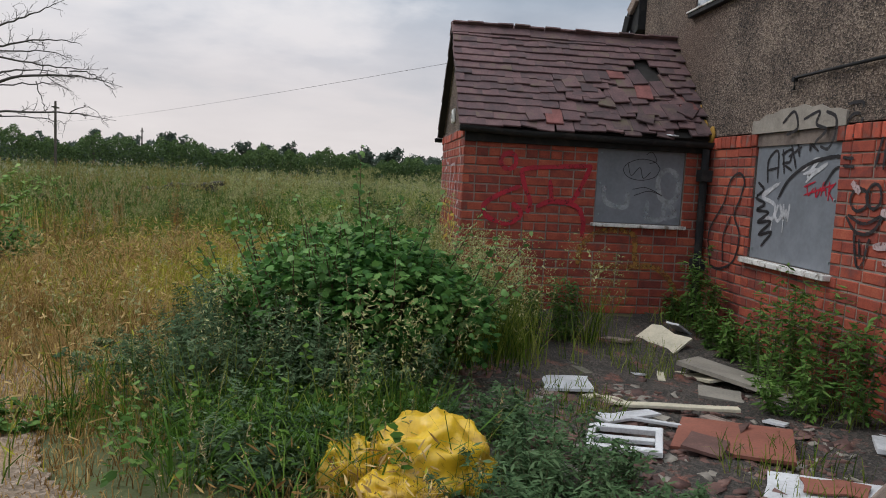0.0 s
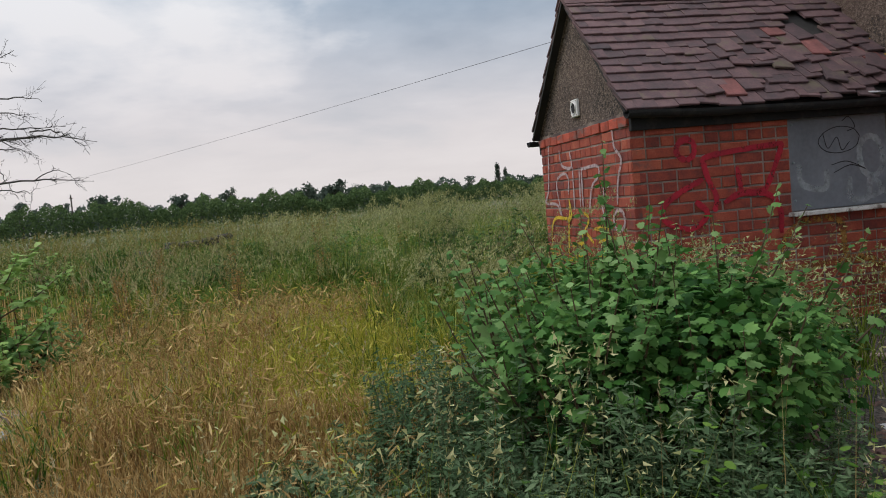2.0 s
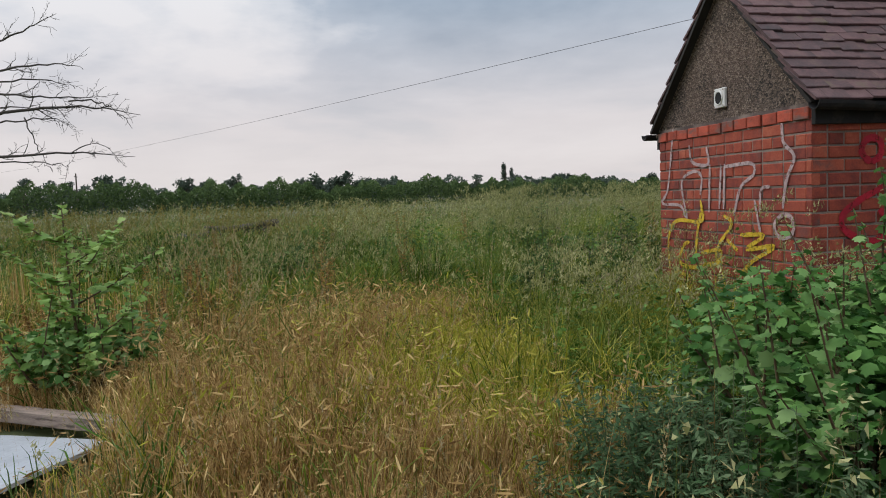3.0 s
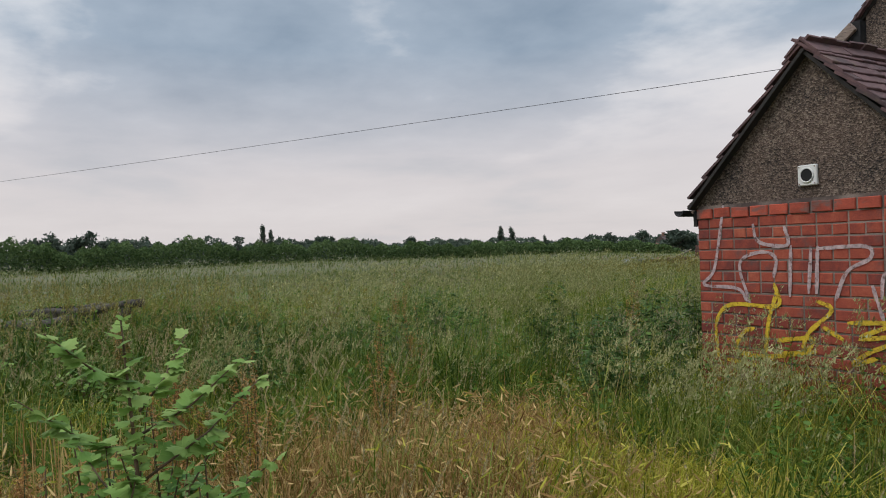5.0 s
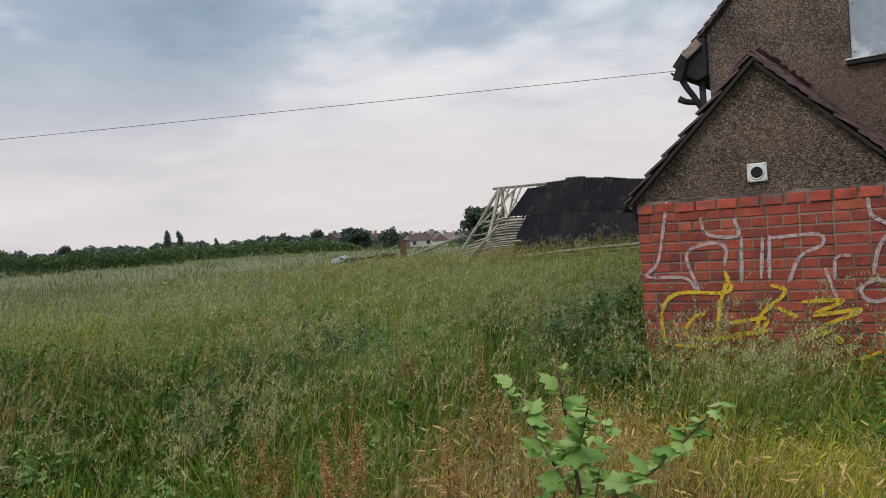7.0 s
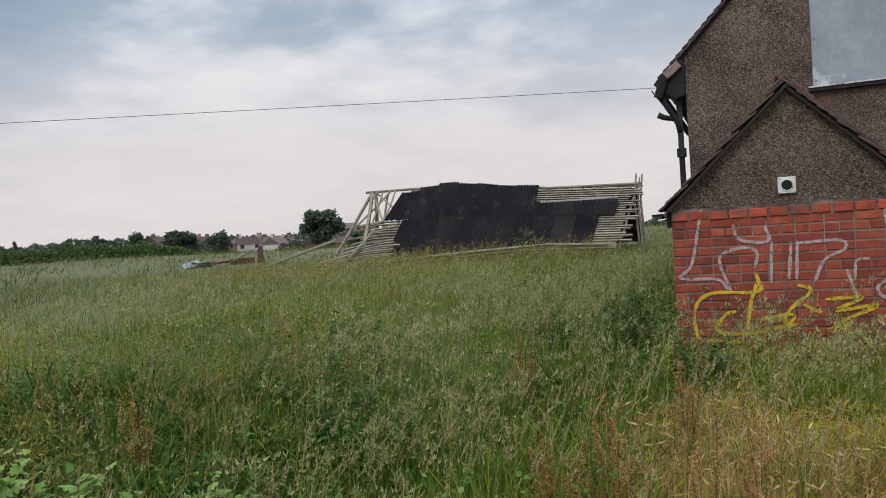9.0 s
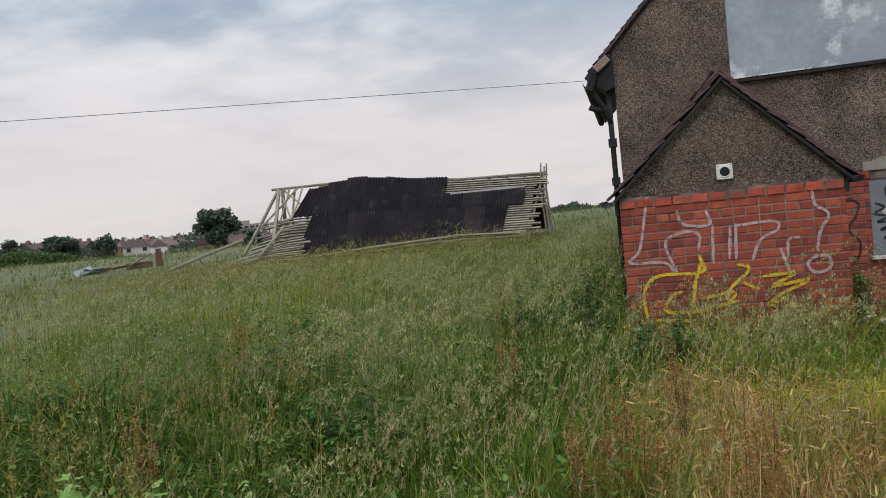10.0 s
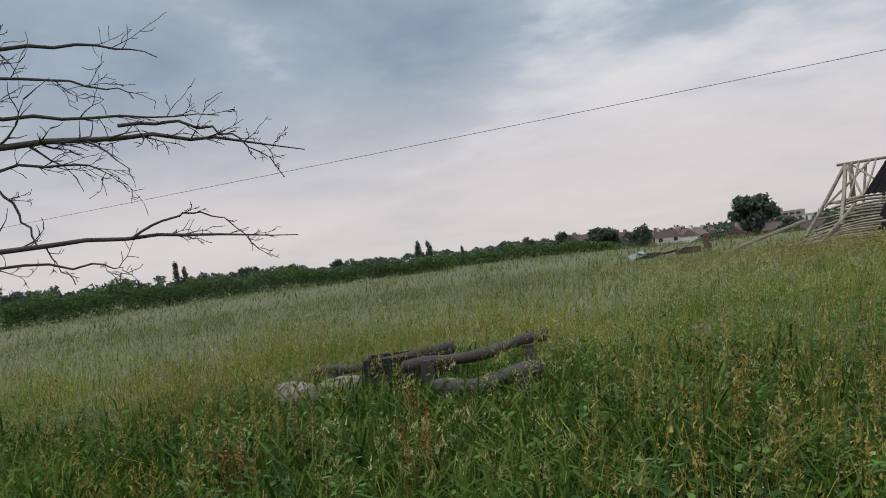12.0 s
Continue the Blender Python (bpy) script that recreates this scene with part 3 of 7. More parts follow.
# plain walls that close the buildings
tagged(part("wall_7", boxed((HX0, L + 0.26, -0.4), (HX0 + 0.25, L + HOUSE_D, 3.6)), M_DASH), "brown pebbledash side wall of the house", "wall", "", "structure")
tagged(part("wall_8", boxed((HX0, L + HOUSE_D, -0.4), (12.0, L + HOUSE_D + 0.25, 3.0)), M_DASH), "plain rendered back wall of the house", "wall", "", "structure")
tagged(part("wall_9", boxed((6.35, L + 0.15, -0.3), (12.0, L + 0.4, 2.05)), M_BRICK), "red brick wall beyond the steel door", "wall", "", "structure")
side_wall = tagged(part("wall_11", boxed((6.19, L + 0.007, -0.3), (7.60, L + 0.145, 1.95)), M_MORTAR), "red brick wall beside the steel panel", "wall", "", "structure") or bpy.data.objects["wall_11"]
lay_bricks(side_wall, pose(6.19, L, 1.92 - 22 * COURSE), 1.40, 22, None, seed=12)


# ---- roofs ----
def tile_mesh(name, mat, w=0.162, long=0.265, thick=0.019):
    bm = boxed((-w / 2, 0, 0), (w / 2, long, thick))
    for v in bm.verts:
        v.co.z += 0.02 * (0.25 - (v.co.x / w) ** 2) * 0.6
    bmesh.ops.bevel(bm, geom=[e for e in bm.edges if all(v.co.y < 0.001 for v in e.verts)], offset=0.004, segments=1, affect="EDGES")
    me = bpy.data.meshes.new(name)
    bm.to_mesh(me)
    bm.free()
    me.materials.append(mat)
    return me


TILE, TILE_RED = tile_mesh("roof_tile", M_TILE), tile_mesh("roof_tile_red", M_TILE_RED)


def outhouse_roof():
    roof = thing("outhouse_roof", "old clay tile roof with slipped and broken tiles", "roof", kind="structure")
    run = 1.11 / math.cos(SLOPE)
    for side in (0, 1):
        # x across the slope (along the ridge), y up the slope, z off it
        if side == 0:
            m = Matrix.Translation((RIDGE_X + 1.11, -0.07, EAVE_Z)) @ Matrix(((0, -math.cos(SLOPE), math.sin(SLOPE), 0), (1, 0, 0, 0), (0, math.sin(SLOPE), math.cos(SLOPE), 0), (0, 0, 0, 1)))
        else:
            m = Matrix.Translation((RIDGE_X - 1.11, L, EAVE_Z)) @ Matrix(((0, math.cos(SLOPE), -math.sin(SLOPE), 0), (-1, 0, 0, 0), (0, math.sin(SLOPE), math.cos(SLOPE), 0), (0, 0, 0, 1)))
        length = L + 0.07
        part("deck", boxed((0.02, 0.02, -0.05), (length - 0.001, run - 0.02, -0.025), m=m), M_DECK, roof, "dark underlay beneath the tiles")
        r = random.Random(12 + side)
        courses, cols = 14, 15
        gauge = (run - 0.06) / courses
        for j in range(courses):
            for i in range(cols + 1):
                x = (i + 0.5 * (j % 2)) * length / cols
                if x > length - 0.02:
                    continue
                w = 0.5 if x < 0.04 else 1.0
                x = max(x, 0.042)
                u, v = x / length, j / courses
                dx = dy = turn = lift = 0.0
                bad = side == 0 and (((u - 0.62 - 0.2 * v) / 0.27) ** 2 + ((v - 0.30) / 0.33) ** 2 < 1 or (u > 0.25 and v < 0.1))
                hole = side == 0 and ((u - 0.80) / 0.085) ** 2 + ((v - 0.60) / 0.13) ** 2 < 1 or ((u - 0.70) / 0.05) ** 2 + ((v - 0.42) / 0.05) ** 2 < 1
                if hole and r.random() < 0.75:
                    continue
                sag = -0.02 * math.sin(u * math.pi) * (1 - abs(v - 0.5))
                if bad:
                    if r.random() < 0.08:
                        continue
                    dx, dy, turn, lift = r.uniform(-0.02, 0.02), r.uniform(-0.075, 0.03), r.uniform(-11, 11), r.uniform(0, 0.022)
                    if r.random() < 0.12:
                        turn, lift = r.uniform(-38, 38), 0.03
                else:
                    dy, turn, lift = r.uniform(-0.016, 0.008), r.uniform(-2.0, 2.0), r.uniform(0, 0.007)
                ob = new("roof_tile", TILE_RED if (bad and r.random() < 0.08) else TILE)
                ob.parent = roof
                ob.matrix_world = m @ pose(x + dx, max(j * gauge + dy - 0.02, -0.05), 0.016 + lift + sag, -7.5 + r.uniform(-1.4, 1.4), r.uniform(-0.8, 0.8), turn) @ Matrix.Diagonal((w, 1, 1, 1))
    # ridge: angled tiles bedded end to end
    r = random.Random(5)
    for i in range(6):
        bm = bmesh.new()
        for s in (-1, 1):
            box(bm, (-0.01, 0, -0.012), (0.17, 0.415, 0.008), m=pose(0, 0, 0, 0, math.degrees(SLOPE) - 2 if s > 0 else 180 - math.degrees(SLOPE) + 2, 0), bevel=0.003)
        ob = part("ridge_tile", bm, M_TILE, roof)
        ob.matrix_world = pose(RIDGE_X, -0.075 + i * 0.405, RIDGE_Z + 0.035 - 0.004 * i + r.uniform(-0.004, 0.004), r.uniform(-0.7, 0.7), r.uniform(-2, 2), r.uniform(-0.8, 0.8))
    # mortar verge on the gable
    for s in (-1, 1):
        mm = Matrix.Translation((RIDGE_X, 0, RIDGE_Z)) @ pose(0, 0, 0, 0, math.degrees(SLOPE), 0 if s > 0 else 180)
        a, b = (0.0, 0.05) if s > 0 else (-0.05, 0.0)
        part("verge", boxed((0.03, a, -0.055), (1.11 / math.cos(SLOPE) + 0.02, b, -0.028), m=mm), M_DASH, roof, "rendered verge")
    return roof


outhouse_roof()


def house_roof():
    """The two slopes over the house, the lower wing's slope that meets them, and the verge tiles."""
    roof = thing("house_roof", "steep house roof of old brown clay tiles", "roof", kind="structure")

    def slope(name, origin, along, upward, length, run, clip=None):
        """Tile courses as overlapping strips cut into tiles."""
        along, upward = Vector(along).normalized(), Vector(upward).normalized()
        off = along.cross(upward).normalized()
        if off.z < 0:
            off = -off
        V, T = [], []
        n = int(run / 0.112)
        cols = int(length / 0.165)
        for j in range(n):
            for i in range(cols + 1):
                x = (i - 0.5 * (j % 2)) * 0.165
                x0, x1 = max(x, 0) + 0.002, min(x + 0.161, length)
                if x1 - x0 < 0.02:
                    continue
                d = random.uniform(-0.008, 0.008)
                base = j * 0.112 + d
                lo, hi = base, base + 0.15
                if clip and not clip(Vector(origin) + along * (x0 + x1) / 2 + upward * base):
                    continue
                t = 0.022
                q = [(x0, lo, 0.028), (x1, lo, 0.028), (x1, hi, 0.006), (x0, hi, 0.006), (x0, lo, 0.028 - t), (x1, lo, 0.028 - t)]
                k = len(V)
                V += [tuple(Vector(origin) + along * a + upward * b + off * c) for a, b, c in q]
                T += [(k, k + 1, k + 2), (k, k + 2, k + 3), (k + 4, k + 5, k + 1), (k + 4, k + 1, k)]
        ob = tri_mesh(name, np.array(V), np.array(T), M_TILE_FAR, "", "", "stuff")
        ob.parent = roof
        return ob
    y0 = L - 0.04
    run_l = math.dist(APEX, EAVE_L)
    run_r = math.dist(APEX, EAVE_R)
    for nm, e, run in (("tiles", EAVE_L, run_l), ("tiles", EAVE_R, run_r)):
        up = (APEX[0] - e[0], 0, APEX[1] - e[1])
        valley = (lambda p: p.y < L + 0.12 + 0.775 * (p.z - 2.2)) if e is EAVE_R else None
        slope(nm, (e[0], y0, e[1]), (0, 1, 0), up, HOUSE_D, run, valley)
        # boarding beneath
        u = Vector(up).normalized()
        a = math.atan2(up[2], up[0])
        m = Matrix.Translation((e[0], 0, e[1])) @ pose(0, 0, 0, 0, -math.degrees(a), 0)
        part("deck", boxed((0, y0 + 0.03, -0.06) if e is EAVE_L else (0, y0 + 0.03, 0.005), (run, y0 + HOUSE_D, -0.004) if e is EAVE_L else (run, y0 + HOUSE_D, 0.05), m=m), M_DECK, roof, "dark boarding beneath the tiles")
    # the wing to the side, its slope facing the yard
    slope("tiles", (2.5, L + 0.05, 2.2), (1, 0, 0), (0, 0.6126, 0.7904), 9.5, 3.6, lambda p: p.x > 6.02 - (p.z - 2.3) * 0.943)
    bm = bmesh.new()
    vs = [bm.verts.new(p) for p in ((6.1, L + 0.06, 2.17), (12.0, L + 0.06, 2.17), (12.0, L + 2.25, 5.0), (3.5, L + 2.25, 5.0))]
    bm.faces.new(vs)
    ext = bmesh.ops.extrude_face_region(bm, geom=bm.faces[:])
    bmesh.ops.translate(bm, vec=(0, 0.03, -0.03), verts=[v for v in ext["geom"] if isinstance(v, bmesh.types.BMVert)])
    part("deck", bm, M_DECK, roof)
    # bargeboard tiles seen edge-on along both verges
    for e in (EAVE_L, EAVE_R):
        d = Vector((APEX[0] - e[0], 0, APEX[1] - e[1]))
        n = int(d.length / 0.115)
        for i in range(n):
            p = Vector((e[0], y0 - 0.02, e[1])) + d * (i / n)
            a = math.atan2(d.z, d.x)
            V = boxed((-0.01, 0, -0.03), (0.15, 0.16, -0.004), bevel=0.002)
            ob = part("verge_tile", V, M_TILE, roof)
            ob.matrix_world = Matrix.Translation(p) @ pose(0, 0, 0, 0, -math.degrees(a) - (5 if e is EAVE_L else -5), 0) @ Matrix.Diagonal((1, 1, 1 if e is EAVE_L else -1, 1))
    return roof


house_roof()

# ---- field grass ----
def leaf_shapes(c, along, normal, size, shape, fold=0.25):
    """Leaf triangles: c base points, along the leaf's direction, normal its face."""
    along = along / np.linalg.norm(along, axis=1, keepdims=True)
    side = np.cross(along, normal)
    side /= np.maximum(np.linalg.norm(side, axis=1, keepdims=True), 1e-6)
    face = np.cross(side, along)
    m = len(shape)
    V = c[:, None, :] + size[:, None, None] * (shape[None, :, 1, None] * along[:, None, :] + shape[None, :, 0, None] * side[:, None, :] - (fold * np.abs(shape[None, :, 0, None]) + 0.18 * shape[None, :, 1, None] ** 2) * face[:, None, :])
    tri = np.array([(0, i, i + 1) for i in range(1, m - 1)])
    T = (np.arange(len(c)) * m)[:, None, None] + tri
    return V.reshape(-1, 3), T.reshape(-1, 3)


def spots(n, x0, x1, y0, y1, keep):
    p = np.stack([rng.uniform(x0, x1, n), rng.uniform(y0, y1, n)], 1)
    return p[keep(p[:, 0], p[:, 1])]


def free(x, y):
    """Outside the buildings, the yard and the line walked."""
    inside = ((x > -0.02) & (x < W + 0.02) & (y > -0.02) & (y < 12)) | ((x > 0) & (y > L - 0.03) & (y < 11)) | ((x > 2.0) & (y > -0.5))
    return ~inside & (way_distance(x, y) > 0.55) & (np.hypot(x - 2.36, y + 4.74) > 0.56)


def blades(name, p, tall, wide, lean, mat, label, category="grass", wind=(0.0, 0.0)):
    n = len(p)
    z = height(p[:, 0], p[:, 1])
    a = rng.uniform(0, 2 * np.pi, n)
    b = rng.uniform(0, 2 * np.pi, n)
    tilt = rng.uniform(0.15, 1.0, n) * lean
    dx, dy = np.cos(a) * tilt + wind[0], np.sin(a) * tilt + wind[1]
    wx, wy = np.cos(b) * wide / 2, np.sin(b) * wide / 2
    V = np.empty((n, 7, 3))
    for k, (f, bend, w) in enumerate(((-0.02, 0.0, 1.0), (0.45, 0.22, 0.85), (0.80, 0.62, 0.5))):
        for s, side in ((0, -1), (1, 1)):
            V[:, 2 * k + s, 0] = p[:, 0] + dx * tall * bend + side * wx * w
            V[:, 2 * k + s, 1] = p[:, 1] + dy * tall * bend + side * wy * w
            V[:, 2 * k + s, 2] = z + tall * f
    drop = np.clip(1 - 0.5 * tilt, 0.75, 1)
    V[:, 6, 0], V[:, 6, 1], V[:, 6, 2] = p[:, 0] + dx * tall, p[:, 1] + dy * tall, z + tall * drop
    base = (np.arange(n) * 7)[:, None, None]
    T = base + np.array([[0, 1, 3], [0, 3, 2], [2, 3, 5], [2, 5, 4], [4, 5, 6]])
    return tri_mesh(name, V, T, mat, label, category)


def heads(name, p, tall, size, count, mat, label, narrow=0.35, category="grass", nod=0.0, stem=None, grain=1.0):
    """Seed heads: loose sprays of small grains on thin stems, nodding over by nod."""
    n = len(p)
    z = height(p[:, 0], p[:, 1])
    tall = np.broadcast_to(np.asarray(tall, float), (n,))
    a = rng.normal(0.4, 1.1, n)
    tilt = rng.uniform(0.0, 0.45, n)
    lean = np.stack([np.cos(a), np.sin(a)], 1)
    tip = np.concatenate([p + lean * (tilt * tall)[:, None], (z + tall - nod * 0.3 * size)[:, None]], 1)
    sw = 0.0012 + 0.0010 * size / 0.15
    S = np.empty((n, 3, 3))
    S[:, 0], S[:, 1] = np.stack([p[:, 0] - sw, p[:, 1], z], 1), np.stack([p[:, 0] + sw, p[:, 1] + sw, z], 1)
    S[:, 2] = tip
    f = rng.uniform(0, 1, (n, count))
    sp = ((0.30 + 1.2 * f * (1 - f) * 2) * size * narrow)[..., None]
    along = np.concatenate([lean * (0.25 + nod) * rng.uniform(0.5, 1.3, (n, 1)), np.full((n, 1), 1.0 - 0.7 * nod)], 1)
    c = tip[:, None, :] + ((f - 0.6) * size)[..., None] * along[:, None, :] + rng.normal(0, 1, (n, count, 3)) * sp
    c[..., 2] -= nod * size * 0.8 * np.maximum(f - 0.45, 0) ** 2 * 2.0
    g = (0.026 * size + 0.0016) * grain
    dirn, side = rng.normal(0, 1, (n, count, 3)) + (0.3, 0.2, 0.2 + 1.6 * (grain < 1)), rng.normal(0, 0.55, (n, count, 3))
    G = np.stack([c - side * g, c + side * g, c + dirn * g * 1.9], 2)
    k = n * count
    tri_mesh("grass_stem", S, np.arange(3 * n).reshape(n, 3), stem or M_GRASS, "thin green grass stems", category)
    return tri_mesh(name, G, np.arange(k * 3).reshape(k, 3), mat, label, category)


DRY = [(7.5, -2.2), (5.0, -2.9), (3.0, -2.9), (1.3, -2.75), (0.9, -3.8), (1.0, -5.2)]


def line_distance(x, y, line):
    best = np.full(np.shape(x), 1e9)
    for (ax, ay), (bx, by) in zip(line, line[1:]):
        dx, dy = bx - ax, by - ay
        t = np.clip(((x - ax) * dx + (y - ay) * dy) / (dx * dx + dy * dy), 0, 1)
        best = np.minimum(best, np.hypot(x - ax - t * dx, y - ay - t * dy))
    return best


def dry_share(x, y):
    """How far the ground is trodden and dry, from 0 to 1."""
    wob = 0.30 * np.sin(x * 1.7 + y) + 0.22 * np.sin(y * 2.9 - x) + 0.12 * np.sin(x * 5.1) * np.sin(y * 4.3)
    near = step(2.2, 1.3, way_distance(x, y) + wob) * step(-0.4, 1.4, x)
    strip = step(1.55, 0.75, line_distance(x, y, DRY) + wob)
    return np.clip(np.maximum(near, strip), 0, 1)


def chance(p, f):
    return p[rng.uniform(0, 1, len(p)) < f(p[:, 0], p[:, 1])]


def tallness(p):
    """Swells and dips in how tall the meadow stands, down to single clumps."""
    x, y = p[:, 0], p[:, 1]
    clump = 0.9 * np.sin(x * 2.9 + 1.9 * np.sin(y * 1.7)) * np.sin(y * 3.3 + 1.6 * np.sin(x * 2.1))
    return 0.86 + 0.15 * np.sin(x * 0.9 + 1.3 * np.sin(y * 0.6)) + 0.10 * np.sin(y * 1.7 + 0.5 * x) + 0.22 * clump


def zone(x, y, k):
    """Slow changes over the field, between -1 and 1."""
    return np.sin(x * 0.61 * k + 1.7 * np.sin(y * 0.43 * k) + k) * np.cos(y * 0.52 * k - 0.8 * np.sin(x * 0.37 * k))


def tufts(p, per, reach):
    """Blades fanned out round tuft centres: places, outward lean and the tuft each belongs to."""
    own = np.repeat(np.arange(len(p)), per)
    a = rng.uniform(0, 2 * np.pi, len(own))
    r = reach * np.sqrt(rng.uniform(0, 1, len(own)))
    return p[own] + np.stack([np.cos(a) * r, np.sin(a) * r], 1), np.stack([np.cos(a), np.sin(a)], 1), own


def fanned(name, q, out, tall, wide, mat, label, short=False):
    """Curved blades that lean outwards from their tuft and droop at the tip; short: two segments for far ones."""
    n = len(q)
    z = height(q[:, 0], q[:, 1])
    lean = (rng.uniform(0.08, 1.05, n) ** 1.1)[:, None] * out + rng.normal(0, 0.2, (n, 2)) + (0.12, 0.06)
    b = rng.uniform(0, np.pi, n)
    w = wide * rng.uniform(0.6, 1.35, n) / 2
    side = np.stack([np.cos(b) * w, np.sin(b) * w], 1)
    V = np.empty((n, 7, 3))
    bow = np.hypot(lean[:, 0], lean[:, 1])
    for k, (f, bend, ww) in enumerate(((-0.03, 0.0, 0.8), (0.42, 0.16, 1.0), (0.78, 0.52, 0.7))):
        for s, sg in ((0, -1), (1, 1)):
            V[:, 2 * k + s, :2] = q + lean * (tall * bend)[:, None] + sg * side * ww
            V[:, 2 * k + s, 2] = z + tall * (f - 0.10 * bow * f)
    V[:, 6, :2] = q + lean * tall[:, None]
    V[:, 6, 2] = z + tall * np.clip(1.0 - 0.75 * bow, 0.55, 1.0)
    T = (np.arange(n) * 7)[:, None, None] + np.array([[0, 1, 5], [4, 5, 6]] if short else [[0, 1, 3], [0, 3, 2], [2, 3, 5], [2, 5, 4], [4, 5, 6]])
    return tri_mesh(name, V, T, mat, label, "grass")


def meadow():
    # count, plan box, distance band from the walk, blades a tuft, blade width, tuft reach, heads a tuft, grains a head
    bands = [(12500, -7, 13, -12, 4, 0.0, 6.0, 22, 0.0062, 0.15, 7, 26), (15000, -20, 12, -16, 18, 5.5, 14.0, 12, 0.0095, 0.2, 6, 13), (15000, -46, 16, -36, 44, 13.0, 38.0, 8, 0.020, 0.4, 4, 7), (12000, -130, 50, -85, 120, 36, 125, 5, 0.07, 1.0, 2, 5)]
    for n, x0, x1, y0, y1, d0, d1, per, wide, reach, many, grains in bands:
        def keep(x, y):
            d = way_distance(x, y)
            return (d >= d0) & (d < d1) & free(x, y)
        p = chance(spots(n, x0, x1, y0, y1, keep), lambda x, y: (1 - 0.96 * dry_share(x, y)) * np.where((x > 2.5) & (y > -3.8), 0.05, 1.0) * np.where(np.hypot((x + 6.3) / 1.4, (y + 4.95) / 0.8) < 1, 0.12, 1.0) * np.where((x < -2) & (x > -8) & (y < -2.6) & (y > -8.2), 0.55, 1.0))
        tt = 0.64 * tallness(p) * rng.uniform(0.55, 1.22, len(p))
        tt *= 0.55 + 0.45 * step(0.6, 2.4, way_distance(p[:, 0], p[:, 1]))
        q, out, own = tufts(p, per, reach)
        ok = way_distance(q[:, 0], q[:, 1]) > 0.5
        q, out, own = q[ok], out[ok], own[ok]
        t = tt[own] * rng.uniform(0.6, 1.1, len(own))
        za = zone(p[:, 0], p[:, 1], 1.0) + rng.normal(0, 0.5, len(p))
        kind = np.where(za > 0.95, 2, np.where(za < -1.0, 1, 0))
        far = np.hypot(p[:, 0], p[:, 1] + 4) + rng.normal(0, 3, len(p)) > 19
        kind = np.where(far, 3, kind)[own]
        for k, (mat, label) in enumerate(((M_GRASS, "tall green meadow grass"), (M_GRASS_BLUE, "tall blue-green meadow grass"), (M_GRASS_YELLOW, "yellowing tall meadow grass"), (M_GRASS_FAR, "grey-green grass out in the field"))):
            if (kind == k).any():
                fanned("meadow_grass", q[kind == k], out[kind == k], t[kind == k], wide, mat, label, d0 > 5)
        h = np.repeat(p, many, 0) + rng.normal(0, reach * 0.6, (len(p) * many, 2))
        dense = np.clip(0.24 + 0.30 * zone(h[:, 0], h[:, 1], 1.6) + 0.35 * zone(h[:, 0], h[:, 1], 3.7), 0.03, 0.85)
        h = h[(rng.uniform(0, 1, len(h)) < dense * (0.5 if d0 > 10 else 1.0) * np.where((h[:, 0] > 3.2) & (h[:, 1] > -2.6), 0.2, 1.0) * np.where((h[:, 0] < -1.5) & (h[:, 1] < -2.5) & (h[:, 0] > -9), 0.3, 1.0)) & free(h[:, 0], h[:, 1]) & (way_distance(h[:, 0], h[:, 1]) > 0.9)]
        ht = 0.84 * tallness(h) * rng.uniform(0.62, 1.15, len(h)) * (0.6 + 0.4 * step(0.6, 2.4, way_distance(h[:, 0], h[:, 1])))
        brown = zone(h[:, 0], h[:, 1], 2.3) + rng.normal(0, 0.4, len(h)) > 0.62
        for pick, mat, label in ((~brown, M_SEED, "pale feathery grass seed heads"), (brown, M_FOG, "brownish soft grass seed heads")):
            heads("grass_seed", h[pick], ht[pick], 0.19 if d1 < 50 else 0.40, grains, mat, label, 0.10, nod=0.55, grain=0.85)


def drifts():
    """Thick drifts of pale panicles and stands of tan foxtails."""
    def cloud(*lots):
        p = np.concatenate([np.stack([rng.normal(cx, sd, n), rng.normal(cy, sd * 0.7, n)], 1) for cx, cy, sd, n in lots])
        return p[free(p[:, 0], p[:, 1])]
    p = cloud((-2.6, 0.9, 0.45, 220), (-1.1, -1.1, 0.45, 240), (-4.6, 2.2, 0.6, 170), (-1.9, -2.6, 0.4, 120), (-6.5, 0.2, 0.7, 150), (-0.6, 0.9, 0.35, 120))
    heads("grass_seed", p, 0.92 * rng.uniform(0.7, 1.15, len(p)), 0.20, 40, M_SEED, "thick drift of pale grass panicles", 0.09, nod=0.6, grain=0.75)
    p = cloud((-0.37, -4.2, 0.22, 70), (-2.2, -4.25, 0.20, 45), (-0.9, -4.9, 0.25, 50), (0.3, -3.7, 0.3, 60), (-2.9, -3.4, 0.4, 45), (1.1, -3.6, 0.4, 80))
    heads("foxtail", p, rng.uniform(0.5, 0.85, len(p)), 0.12, 55, M_STRAW, "tan foxtail spikes standing in the meadow", 0.020, nod=0.25, grain=0.55)


def ochre_patch():
    """Ochre docks and ripe grass in front of the barn."""
    n = 1500
    p = np.stack([rng.normal(-7.5, 3.6, n), rng.normal(7.4, 1.5, n)], 1)
    p = p[free(p[:, 0], p[:, 1])]
    heads("grass_spike", p, rng.uniform(0.45, 0.72, len(p)), 0.26, 26, M_OCHRE, "ochre seeding spikes before the barn", 0.12)


